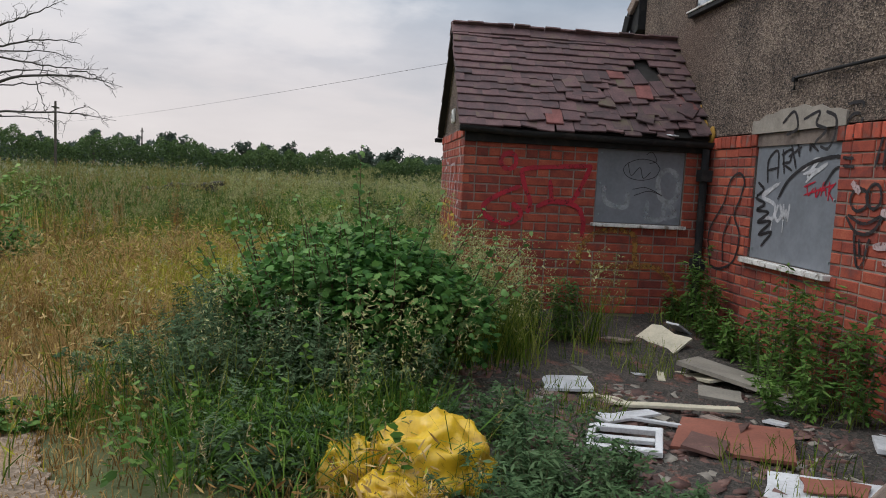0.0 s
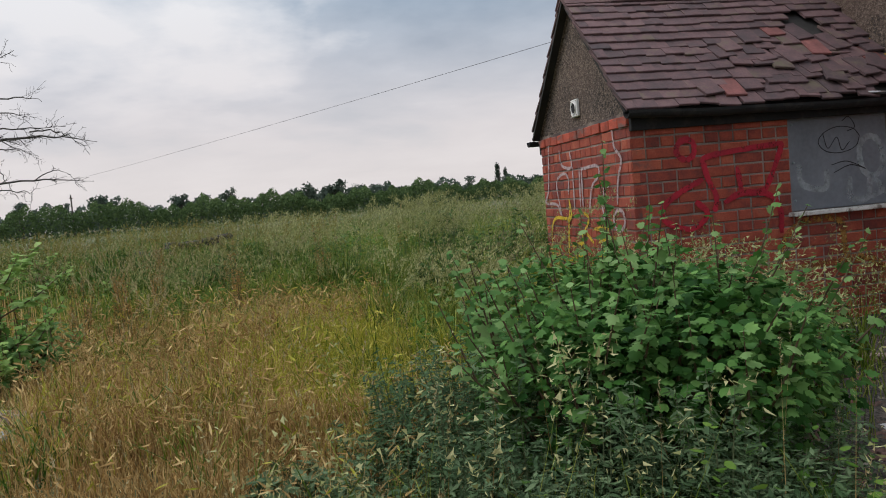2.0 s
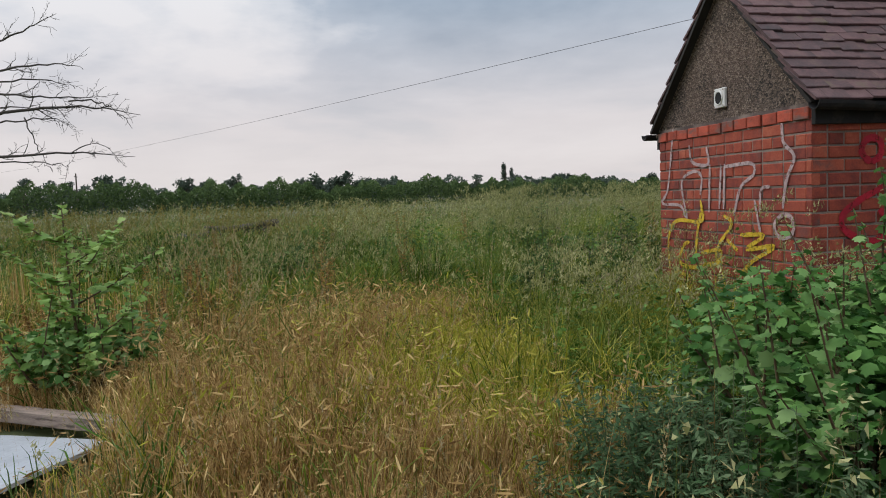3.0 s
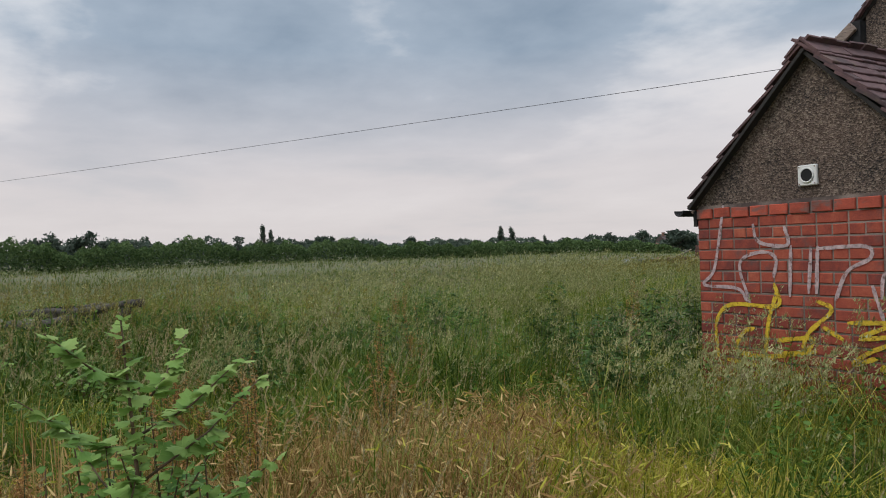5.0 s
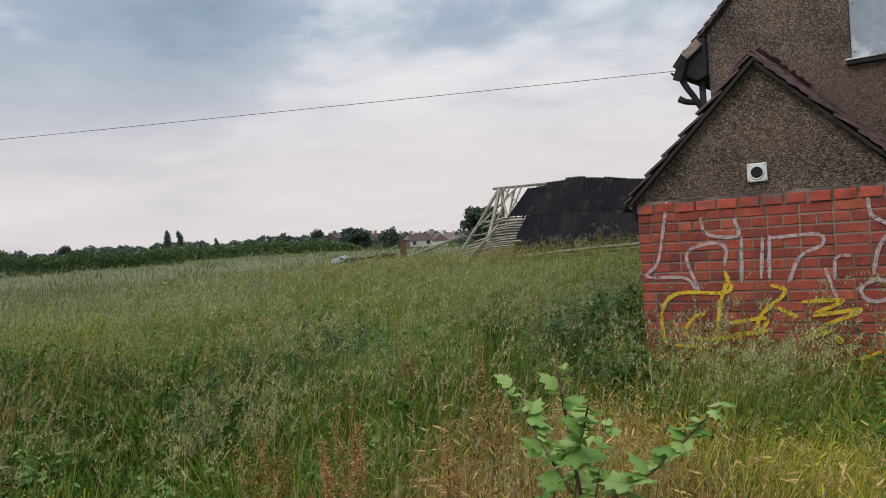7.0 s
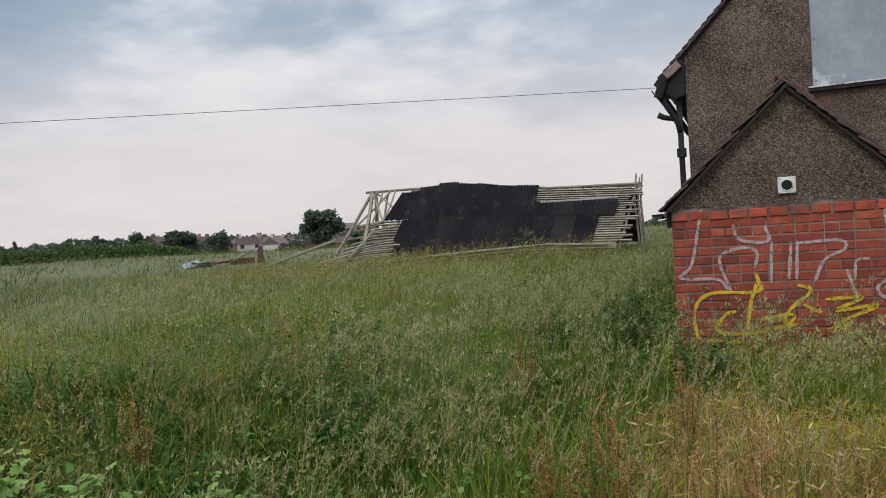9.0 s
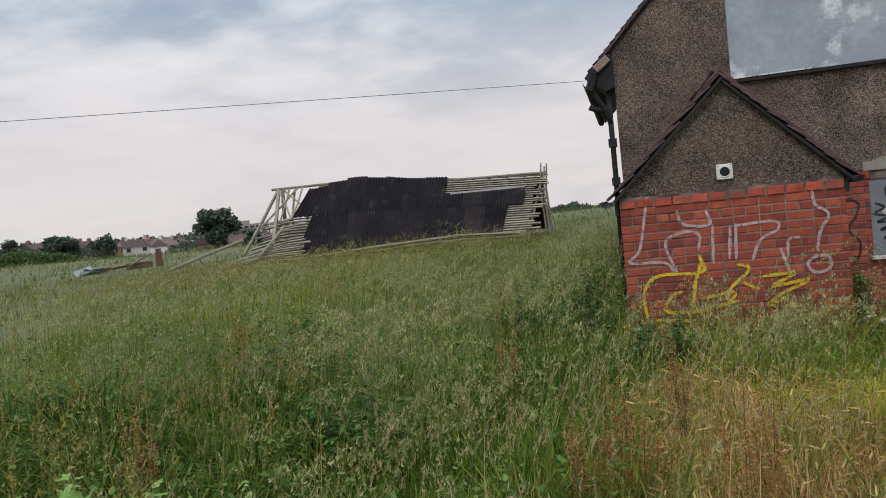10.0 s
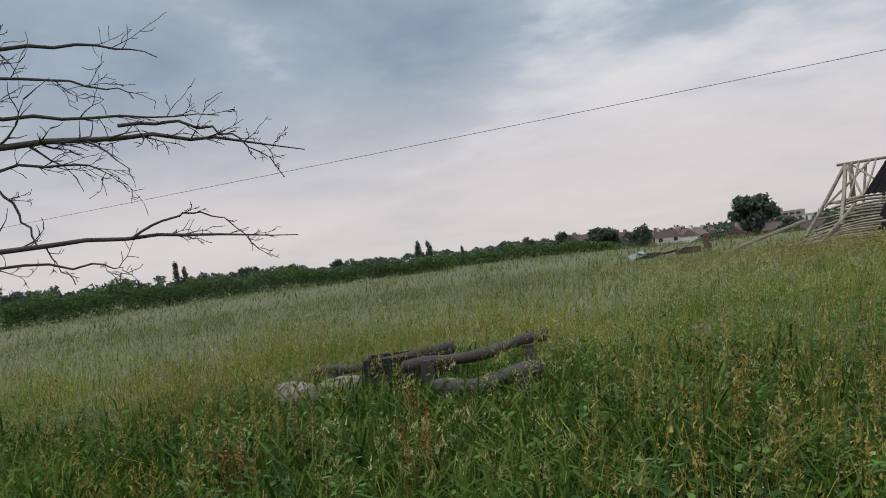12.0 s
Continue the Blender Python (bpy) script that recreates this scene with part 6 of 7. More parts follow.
def sack():
    """A crumpled plastic sack: draped folds over a heap, with a torn mouth and a loose flap."""
    t = thing("plastic_sack", "crumpled bright yellow plastic sack in the grass", "sack", pose(5.66, -0.60, 0.0, 0, 0, -8))

    def crumple(name, size, seed, at, label=""):
        bm = bmesh.new()
        bmesh.ops.create_icosphere(bm, subdivisions=5, radius=1)
        s = Vector((seed * 3.1, seed * 1.7, seed * 0.9))
        for v in bm.verts:
            p = v.co.copy()
            q = p * 1.25 + s
            ridge = 1 - abs(noise.noise(q)) * 2.0
            fold = 1 - abs(noise.noise(q * 2.2 + Vector((0, 0, 4)))) * 2.0
            fine = noise.noise(q * 6.0)
            f = 0.80 + 0.22 * ridge + 0.12 * fold + 0.03 * fine
            v.co = Vector((p.x * size[0] * f, p.y * size[1] * f, max(p.z, -0.25) * size[2] * f))
        ob = part(name, bm, M_BAG, t, label, True)
        ob.matrix_local = pose(*at)
    crumple("body", (0.22, 0.30, 0.27), 1.0, (-0.02, 0.06, 0.06, 4, -8, 15))
    crumple("mouth", (0.14, 0.15, 0.16), 2.3, (0.05, -0.30, 0.07, 10, 15, 40), "torn open mouth of the sack")
    crumple("flap", (0.16, 0.20, 0.10), 3.7, (0.20, -0.08, 0.05, -8, 12, 70), "loose yellow flap")


sack()


def rubble():
    """Countless broken tile and brick scraps over the yard."""
    n = 5200
    p = np.stack([rng.uniform(2.15, 7.6, n), rng.uniform(-0.5, 2.28, n)], 1)
    box_v = np.array([[x, y, z] for z in (0, 1) for y in (-1, 1) for x in (-1, 1)], float)
    box_t = np.array([[0, 1, 5], [0, 5, 4], [1, 3, 7], [1, 7, 5], [3, 2, 6], [3, 6, 7], [2, 0, 4], [2, 4, 6], [4, 5, 7], [4, 7, 6]])
    s = rng.lognormal(-4.05, 0.5, n)
    V = np.empty((n, 8, 3))
    for i in range(n):
        q = box_v * (s[i] * rng.uniform(0.6, 1.5), s[i] * rng.uniform(0.5, 1.2), 0.008 + 0.14 * s[i]) * rng.uniform(0.7, 1.2, (8, 1))
        a, tx, ty = rng.uniform(0, 6.28), rng.normal(0, 0.22), rng.normal(0, 0.22)
        R = np.array(Euler((tx, ty, a)).to_matrix())
        V[i] = q @ R.T + (p[i, 0], p[i, 1], 0.02)
    T = (np.arange(n) * 8)[:, None, None] + box_t
    cut = int(n * 0.8)
    tri_mesh("rubble", V[:cut], T[:cut], M_SHARD, "broken red tile and brick scraps on the ground", "rubble")
    tri_mesh("rubble", V[cut:], T[:n - cut], M_GREYBOARD, "pale grey mortar crumbs among the rubble", "rubble")


rubble()

# ---- plants ----
LOBED = np.array([(0, 0), (0.30, 0.06), (0.52, 0.40), (0.30, 0.48), (0.36, 0.72), (0.15, 0.76), (0, 1.0), (-0.15, 0.76), (-0.36, 0.72), (-0.30, 0.48), (-0.52, 0.40), (-0.30, 0.06)])
NARROW = np.array([(0, 0), (0.16, 0.4), (0, 1.0), (-0.16, 0.4)])
OVAL = np.array([(0, 0), (0.28, 0.25), (0.22, 0.7), (0, 1.0), (-0.22, 0.7), (-0.28, 0.25)])


def poplar_bush(x, y, reach, tall, count, seed, shoots, young, mat=None, label="dense dark green poplar bush with lobed leaves", leaders=()):
    """A low suckering bush: forked stems and a dense uneven skin of lobed leaves."""
    g = np.random.default_rng(seed)
    t = thing("bush", label, "bush")
    base = np.array([x, y, ground_z(x, y)])
    lobes = [(g.uniform(-0.55, 0.55) * reach, g.uniform(-0.6, 0.6) * reach, g.uniform(0.35, 0.72) * tall, g.uniform(0.32, 0.5) * reach) for _ in range(11)]
    C, N = [], []
    for lx, ly, lz, lr in lobes:
        k = count // len(lobes)
        d = g.normal(0, 1, (k, 3))
        d[:, 2] += 0.35
        d /= np.linalg.norm(d, axis=1, keepdims=True)
        rad = lr * g.uniform(0.72, 1.1, (k, 1))
        C.append(np.array([lx, ly, lz]) + d * rad * (1, 1, 0.85))
        N.append(d)
        part("stem", tube(bmesh.new(), [base, base + np.array([lx, ly, lz]) * (0.55, 0.55, 0.6), base + np.array([lx, ly, lz * 1.1])], [0.016, 0.011, 0.005], 5), M_STEM, t)
    C, N = np.concatenate(C), np.concatenate(N)
    keep = C[:, 2] > 0.08 + 0.25 * g.uniform(0, 1, len(C))
    C, N = C[keep] + base, N[keep]

    def foliage(C, N, size, skin):
        along = N * (1, 1, 0.3) + g.normal(0, 0.45, N.shape)
        along[:, 2] -= 0.15
        V, T = leaf_shapes(C, along, N + (0, 0, 0.9) + g.normal(0, 0.35, N.shape), size, LOBED)
        leaf = tri_mesh("foliage", V, T, skin)
        leaf.parent = t
    foliage(C, N, g.uniform(0.026, 0.066, len(C)), mat or M_LEAF)
    # upright young shoots with larger, paler leaves in ranks along them
    C, N, S = [], [], []
    ends = [(g.uniform(0, 6.28), g.uniform(0.05, 0.95) * reach, g.uniform(0.20, 0.50)) for _ in range(shoots)]
    ends += [(math.atan2(dy, dx), math.hypot(dx, dy), rise) for dx, dy, rise in leaders]
    for a, rr, rise in ends:
        foot = np.array([math.cos(a) * rr, math.sin(a) * rr, tall * (0.78 - 0.30 * (rr / reach) ** 2) * g.uniform(0.85, 1.05)])
        tip = foot + np.array([math.cos(a) * rr * 0.22 + g.normal(0, 0.07), math.sin(a) * rr * 0.22 + g.normal(0, 0.07), rise])
        part("shoot", tube(bmesh.new(), [base + foot * (0.8, 0.8, 0.6), base + foot, base + tip], [0.008, 0.006, 0.002], 5), M_STEM, t)
        k = 16 if rise < 0.5 else 26
        f = np.linspace(-0.1, 1, k)[:, None]
        ang = np.arange(k) * 2.4 + g.uniform(0, 6.28)
        C.append(foot + (tip - foot) * f)
        N.append(np.stack([np.cos(ang), np.sin(ang), np.full(k, 0.55)], 1))
        S.append(g.uniform(0.055, 0.085, k) * (1.15 - 0.6 * f[:, 0]))
    foliage(np.concatenate(C) + base, np.concatenate(N), np.concatenate(S), young)
    return t


poplar_bush(3.90, -0.88, 0.95, 1.04, 12000, 3, 95, M_LEAF_YOUNG, leaders=((-0.22, -0.04, 0.86), (-0.14, 0.02, 0.66), (0.35, 0.30, 0.60)))
poplar_bush(1.40, -4.58, 0.44, 0.52, 1300, 6, 22, M_LEAF_PALE, M_LEAF_YOUNG, "low leafy poplar suckers round the sapling")

LEAF_ME = []


def sapling(x, y, tall, spread_, count, seed, label):
    """A young poplar sucker: one stem, rising side shoots, large pale lobed leaves, each a part."""
    g = np.random.default_rng(seed)
    t = thing("sapling", label, "sapling", pose(x, y, ground_z(x, y)))
    if not LEAF_ME:
        V, T = leaf_shapes(np.zeros((1, 3)), np.array([[0.0, 1, 0]]), np.array([[0.0, 0, 1]]), np.array([1.0]), LOBED, 0.3)
        me = bpy.data.meshes.new("leaf")
        me.from_pydata(V.tolist(), [], T.tolist())
        me.materials.append(M_LEAF_PALE)
        LEAF_ME.append(me)
    axis = [Vector((0.05 * math.sin(3 * f), 0.04 * math.cos(2 * f) - 0.04, tall * f)) for f in np.linspace(0, 1, 7)]
    part("stem", tube(bmesh.new(), axis, list(np.linspace(0.013, 0.003, 7)), 7), M_STEM, t, "dark purple-brown stem", True)
    runs = [(axis, 0.15, 0.30)]
    for i in range(11):
        f = 0.10 + 0.068 * i
        p = Vector((0, 0, tall * f))
        a = i * 2.4 + g.uniform(-0.4, 0.4)
        out = spread_ * (1.05 - 0.75 * f) * g.uniform(0.75, 1.1)
        q = p + Vector((math.cos(a) * out, math.sin(a) * out, out * 0.65))
        mid = p.lerp(q, 0.5) + Vector((0, 0, -0.03))
        part("side_shoot", tube(bmesh.new(), [p, mid, q], [0.006, 0.004, 0.002], 5), M_STEM, t, "", True)
        runs.append(([p, mid, q], 0.2, 0.8))
    per = max(3, count // len(runs))
    for pts, f0, _ in runs:
        n = per * 2 if pts is axis else per
        for k in range(n):
            f = f0 + (1 - f0) * (k + 0.6) / n
            s = f * (len(pts) - 1)
            i = min(int(s), len(pts) - 2)
            p = pts[i].lerp(pts[i + 1], s - i)
            ob = new("leaf", LEAF_ME[0])
            ob.parent = t
            size = g.uniform(0.055, 0.110) * (1.1 - 0.5 * f)
            ob.matrix_local = Matrix.Translation(p) @ pose(0, 0, 0, g.uniform(-25, 50), g.uniform(-30, 30), g.uniform(0, 360)) @ Matrix.Scale(size, 4)
    return t


sapling(1.47, -4.53, 1.24, 0.72, 340, 4, "young poplar sapling with large pale green lobed leaves")
sapling(-1.92, -5.37, 0.84, 0.46, 200, 9, "low poplar sucker with pale green leaves in grass")
sapling(-1.75, -4.5, 0.42, 0.30, 40, 10, "small poplar shoot with pale leaves among grass")


def weeds(name, label, x, y, reach, stems, tall, leaf, per, mat, shape, seed, upright=0.25, bushy=0.0, droop=0.2, low=0.12):
    """A clump of leafy upright stems."""
    g = np.random.default_rng(seed)
    t = thing(name, label, "weed")
    C, A, N = [], [], []
    for _ in range(stems):
        a, rr = g.uniform(0, 6.28), reach * math.sqrt(g.uniform(0, 1))
        fx, fy = x + math.cos(a) * rr, y + math.sin(a) * rr
        p = np.array([fx, fy, ground_z(fx, fy)])
        h = tall * g.uniform(0.6, 1.1) * (1 - 0.35 * rr / max(reach, 0.01))
        q = p + np.array([math.cos(a) * rr * upright + g.normal(0, 0.05), math.sin(a) * rr * upright + g.normal(0, 0.05), h])
        part("stem", tube(bmesh.new(), [p, (p + q) / 2 + g.normal(0, 0.01, 3), q], [0.004, 0.003, 0.0012], 4), M_STALK, t)
        f = g.uniform(low, 1, (per, 1))
        c = p + (q - p) * f + g.normal(0, 1, (per, 3)) * (1, 1, 0.5) * bushy * (1.25 - f)
        an = g.uniform(0, 6.28, per)
        d = np.stack([np.cos(an), np.sin(an), g.uniform(-0.3, 0.7, per) - droop], 1)
        C.append(c)
        A.append(d)
        N.append(np.stack([np.cos(an) * -0.3, np.sin(an) * -0.3, np.ones(per)], 1) + g.normal(0, 0.3, (per, 3)))
    C, A, N = np.concatenate(C), np.concatenate(A), np.concatenate(N)
    V, T = leaf_shapes(C, A, N, leaf * g.uniform(0.55, 1.15, len(C)), shape)
    fo = tri_mesh("foliage", V, T, mat)
    fo.parent = t
    return t


MUG = [(3.95, -1.75, 0.42, 0.85), (4.35, -1.58, 0.42, 0.92), (3.50, -1.85, 0.38, 0.70), (4.75, -1.62, 0.38, 0.58), (4.25, -2.1, 0.40, 0.50), (4.85, -1.15, 0.34, 0.78), (4.62, -1.40, 0.36, 0.86), (5.05, -1.42, 0.30, 0.42), (5.55, -1.35, 0.26, 0.34), (3.3, -1.3, 0.35, 0.8), (4.55, -0.62, 0.30, 0.6)]
for i, (x, y, rr, h) in enumerate(MUG):
    # clumps 0, 2 and 9 get darker leaves: shade by the bush, as colour
    weeds("mugwort", "grey-green feathery mugwort clump beside the track", x, y, rr, 40, h * 0.95, 0.048, 110, M_WEED if i in (0, 2, 9) else M_MUGWORT, NARROW, 30 + i, 0.25, 0.055)
for i, (x, y, rr, h) in enumerate(((5.6, 0.12, 0.30, 0.42), (5.95, -0.15, 0.28, 0.40), (6.3, 0.35, 0.22, 0.32), (5.05, -0.15, 0.22, 0.35), (5.15, -1.0, 0.34, 0.44), (4.75, -0.85, 0.3, 0.5), (5.5, -1.05, 0.22, 0.32))):
    weeds("weed_clump", "bushy dark green weeds growing through rubble", x, y, rr, 26, h, 0.052, 95, M_WEED, NARROW, 50 + i, 0.25, 0.05)
for i, (x, y, rr, h) in enumerate(((2.62, 2.12, 0.13, 1.0), (2.78, 2.15, 0.10, 0.75), (2.35, 2.05, 0.12, 0.4), (3.75, 2.13, 0.18, 0.75), (4.10, 2.04, 0.18, 1.15), (4.25, 2.08, 0.14, 1.05), (4.48, 2.10, 0.18, 0.95), (4.80, 2.12, 0.16, 0.85), (3.35, 2.15, 0.15, 0.45), (4.65, 1.85, 0.2, 0.5), (3.05, 2.1, 0.12, 0.5))):
    weeds("nettle", "tall green nettles against the house wall", x, y, rr * 0.8, 9, h, 0.075, 70, M_NETTLE, NARROW, 60 + i, 0.1, 0.02)
for i, (x, y, rr, h) in enumerate(((3.0, -0.1, 0.30, 0.72), (2.95, 0.35, 0.22, 0.62), (2.9, 0.85, 0.12, 0.80), (2.6, 0.1, 0.20, 0.6), (2.45, 0.55, 0.12, 0.42))):
    weeds("weed_clump", "rank green weeds before the outhouse wall", x, y, rr, 20, h, 0.062, 70, M_NETTLE_DARK, NARROW, 70 + i, 0.15, 0.03)
weeds("weed_clump", "low flat weed in the dry gravel", 3.69, -2.52, 0.26, 30, 0.2, 0.09, 20, M_MUGWORT, OVAL, 80)
weeds("weed_clump", "low green weed on the gravel edge", 4.9, -2.6, 0.25, 22, 0.12, 0.07, 20, M_NETTLE, OVAL, 81)
for i, (x, y, h) in enumerate(((0.30, -3.0, 0.95), (0.61, -3.92, 0.82), (0.46, -4.31, 0.92), (-0.2, -4.15, 0.86), (-0.05, -3.8, 0.84), (0.05, -4.0, 0.7), (-4.3, -5.9, 0.85), (-4.9, -6.7, 0.8), (-3.3, -4.6, 0.8), (-5.6, -6.1, 0.8), (0.75, -4.95, 0.75), (-0.9, -2.2, 1.0), (-2.6, -4.2, 0.9), (-3.8, -1.0, 1.0), (-1.4, 0.6, 1.1), (-5.0, -5.5, 0.9), (-4.2, 2.5, 1.0))):
    weeds("dock", "rust-brown dock seed spike above the grass", x, y, 0.07, 7, h, 0.015, 260, M_DOCK, OVAL, 90 + i, 0.3, 0.022, low=0.42)

for i, (x, y, rr, h) in enumerate(((-0.45, -0.25, 0.35, 0.95), (-0.9, -0.75, 0.40, 0.9), (-0.5, 0.6, 0.4, 1.0), (-2.5, -2.0, 0.45, 0.8), (-3.2, -0.6, 0.5, 0.85), (-4.6, -3.1, 0.5, 0.8), (-1.7, -3.3, 0.40, 0.7), (0.3, -1.1, 0.35, 0.65), (-3.6, -4.9, 0.45, 0.75), (-2.7, -5.9, 0.4, 0.65), (-5.2, -6.6, 0.5, 0.75), (-4.2, -7.2, 0.45, 0.65))):
    weeds("nettle", "patch of dark green nettles standing in the meadow", x, y, rr, 34, h, 0.085, 40, M_NETTLE_DARK, NARROW, 120 + i, 0.1)

# leafy herbs all through the meadow
p = spots(5200, -9, 6, -11, 5, lambda x, y: free(x, y) & (way_distance(x, y) > 0.9) & (dry_share(x, y) < 0.4) & (way_distance(x, y) < 9))
hp = 0.75 * tallness(p) * rng.uniform(0.5, 1.1, len(p))
own = np.repeat(np.arange(len(p)), 18)
f = rng.uniform(0.15, 1.0, len(own))
an = rng.uniform(0, 6.28, len(own))
C = np.stack([p[own, 0] + rng.normal(0, 0.03, len(own)), p[own, 1] + rng.normal(0, 0.03, len(own)), height(p[own, 0], p[own, 1]) + f * hp[own]], 1)
V, T = leaf_shapes(C, np.stack([np.cos(an), np.sin(an), rng.uniform(-0.4, 0.6, len(own))], 1), np.stack([np.zeros(len(own)), np.zeros(len(own)), np.ones(len(own))], 1) + rng.normal(0, 0.4, (len(own), 3)), rng.uniform(0.025, 0.075, len(own)) * (1.2 - 0.6 * f), OVAL)
half = zone(p[own, 0], p[own, 1], 1.3) > 0
tri_half = np.repeat(half, 4)
tri_mesh("meadow_herb", V, T[tri_half], M_NETTLE, "leafy green herbs among the grass", "weed")
tri_mesh("meadow_herb", V, T[~tri_half], M_GRASS_LUSH, "fresh green herbs among the grass", "weed")

# taller pale seed grass by the outhouse
p = np.concatenate([np.stack([rng.normal(cx, s, n), rng.normal(cy, s, n)], 1) for cx, cy, s, n in ((3.05, -0.25, 0.34, 270), (2.55, 0.0, 0.22, 60), (3.35, 0.1, 0.22, 50), (2.95, 1.05, 0.10, 14), (5.35, -0.75, 0.2, 20), (4.9, -2.1, 0.3, 30))])
p = p[(p[:, 0] > 2.15) | (p[:, 1] < -0.1)]
blades("tall_grass", np.repeat(p, 6, 0) + rng.normal(0, 0.05, (len(p) * 6, 2)), rng.uniform(0.2, 0.62, len(p) * 6), 0.007, 0.8, M_GRASS, "tall green grass by the brick wall")
heads("grass_seed", p, rng.uniform(0.45, 0.9, len(p)), 0.20, 34, M_SEED, "fluffy pale seed heads by the brick wall", 0.22)


# ---- dead tree ----
def dead_tree():
    t = thing("dead_tree", "bare dead tree with grey drooping branches", "tree")
    g = random.Random(17)
    foot = Vector((-7.9, -9.9, ground_z(-7.9, -9.9) - 0.1))
    part("trunk", tube(bmesh.new(), [foot, foot + Vector((0.05, 0.1, 1.0)), foot + Vector((0.2, 0.45, 2.0)), foot + Vector((0.35, 0.75, 3.0)), foot + Vector((0.4, 1.0, 4.4))], [0.28, 0.22, 0.18, 0.13, 0.06], 10), M_BARK, t, "", True)

    def twig(bm, p, d, length, rad, depth):
        """A thin crooked twig that bends upwards at its end."""
        n = 4
        pts, r, q = [p.copy()], [rad], p.copy()
        for i in range(n):
            d = (d + Vector((g.uniform(-0.35, 0.35), g.uniform(-0.35, 0.35), g.uniform(-0.25, 0.33)))).normalized()
            q = q + d * length / n
            pts.append(q.copy())
            r.append(max(rad * (1 - 0.8 * (i + 1) / n), 0.0022))
            if depth:
                for _ in range(1 if g.random() < 0.7 else 0):
                    side = Vector((g.uniform(-1, 1), g.uniform(-1, 1), g.uniform(-0.8, 1))).normalized()
                    twig(bm, q, (d * 0.9 + side * 0.75).normalized(), length * g.uniform(0.3, 0.6), max(rad * 0.55, 0.0024), depth - 1)
        tube(bm, pts, r, 4)

    def limb(a, b, c, rad, twigs):
        """A limb from a through b to its tip c, crooked, thick at first, with twigs set closer towards the tip."""
        bm = bmesh.new()
        a, b, c = Vector(a), Vector(b), Vector(c)
        ctrl = b * 2 - (a + c) * 0.5
        n = 16
        pts, r = [], []
        for i in range(n + 1):
            f = i / n
            p = a * (1 - f) ** 2 + ctrl * 2 * f * (1 - f) + c * f * f
            pts.append(p + Vector((g.uniform(-1, 1), g.uniform(-1, 1), g.uniform(-1, 1))) * 0.022)
            r.append(max(0.72 * rad * (1 - f) ** 0.7, 0.004))
        tube(bm, pts, r, 7)
        span = (c - a).length
        for _ in range(int(twigs * 0.8)):
            f = 0.12 + 0.84 * g.random() ** 0.75
            i = min(int(f * n), n - 1)
            d = (pts[i + 1] - pts[i]).normalized()
            side = Vector((g.uniform(-1, 1), g.uniform(-1, 1), g.uniform(-0.85, 1))).normalized()
            twig(bm, pts[i].lerp(pts[i + 1], g.random()), (d * 0.9 + side * 0.7).normalized(), min(span, 2.6) * g.uniform(0.07, 0.17) * (1.15 - 0.5 * f), max(r[i] * 0.45, 0.004), 1 if g.random() < 0.55 else 2)
        part("branch", bm, M_BARK, t, "", True)
    fork = (-7.58, -9.2, 2.75)
    high = (-7.52, -9.05, 3.5)
    low = (-7.68, -9.4, 2.2)
    limb(fork, (-6.62, -7.18, 3.02), (-5.88, -5.60, 2.80), 0.050, 26)
    limb((-6.42, -6.75, 3.09), (-6.15, -6.18, 3.02), (-5.94, -5.73, 2.62), 0.020, 12)
    limb(high, (-6.74, -7.43, 3.22), (-6.12, -6.10, 3.12), 0.034, 20)
    limb(high, (-6.72, -7.39, 3.69), (-6.28, -6.45, 3.57), 0.034, 16)
    limb(high, (-6.73, -7.40, 3.48), (-6.36, -6.62, 3.29), 0.026, 14)
    limb((-7.5, -8.9, 3.9), (-6.9, -7.7, 4.2), (-6.45, -6.85, 4.45), 0.034, 18)
    limb(low, (-6.65, -7.25, 2.31), (-5.93, -5.71, 2.15), 0.040, 15)
    limb((-6.40, -6.75, 2.27), (-6.20, -6.30, 2.40), (-6.05, -5.98, 2.10), 0.014, 5)
    limb(fork, (-6.70, -7.35, 2.86), (-6.48, -6.88, 2.73), 0.024, 12)
    limb(low, (-6.72, -7.40, 2.16), (-6.46, -6.84, 2.02), 0.022, 8)
    limb((-6.80, -7.55, 2.88), (-6.69, -7.32, 2.37), (-6.59, -7.11, 2.00), 0.016, 7)
    for k in range(5):
        ang = 2.6 + k * 0.7
        limb(foot + Vector((0.25, 0.5, 2.2 + 0.35 * k)), foot + Vector((1.5 * math.cos(ang), 1.5 * math.sin(ang), 3.0 + 0.4 * k)), foot + Vector((3 * math.cos(ang), 3 * math.sin(ang), 3.1 + 0.4 * k)), 0.05, 10)


dead_tree()

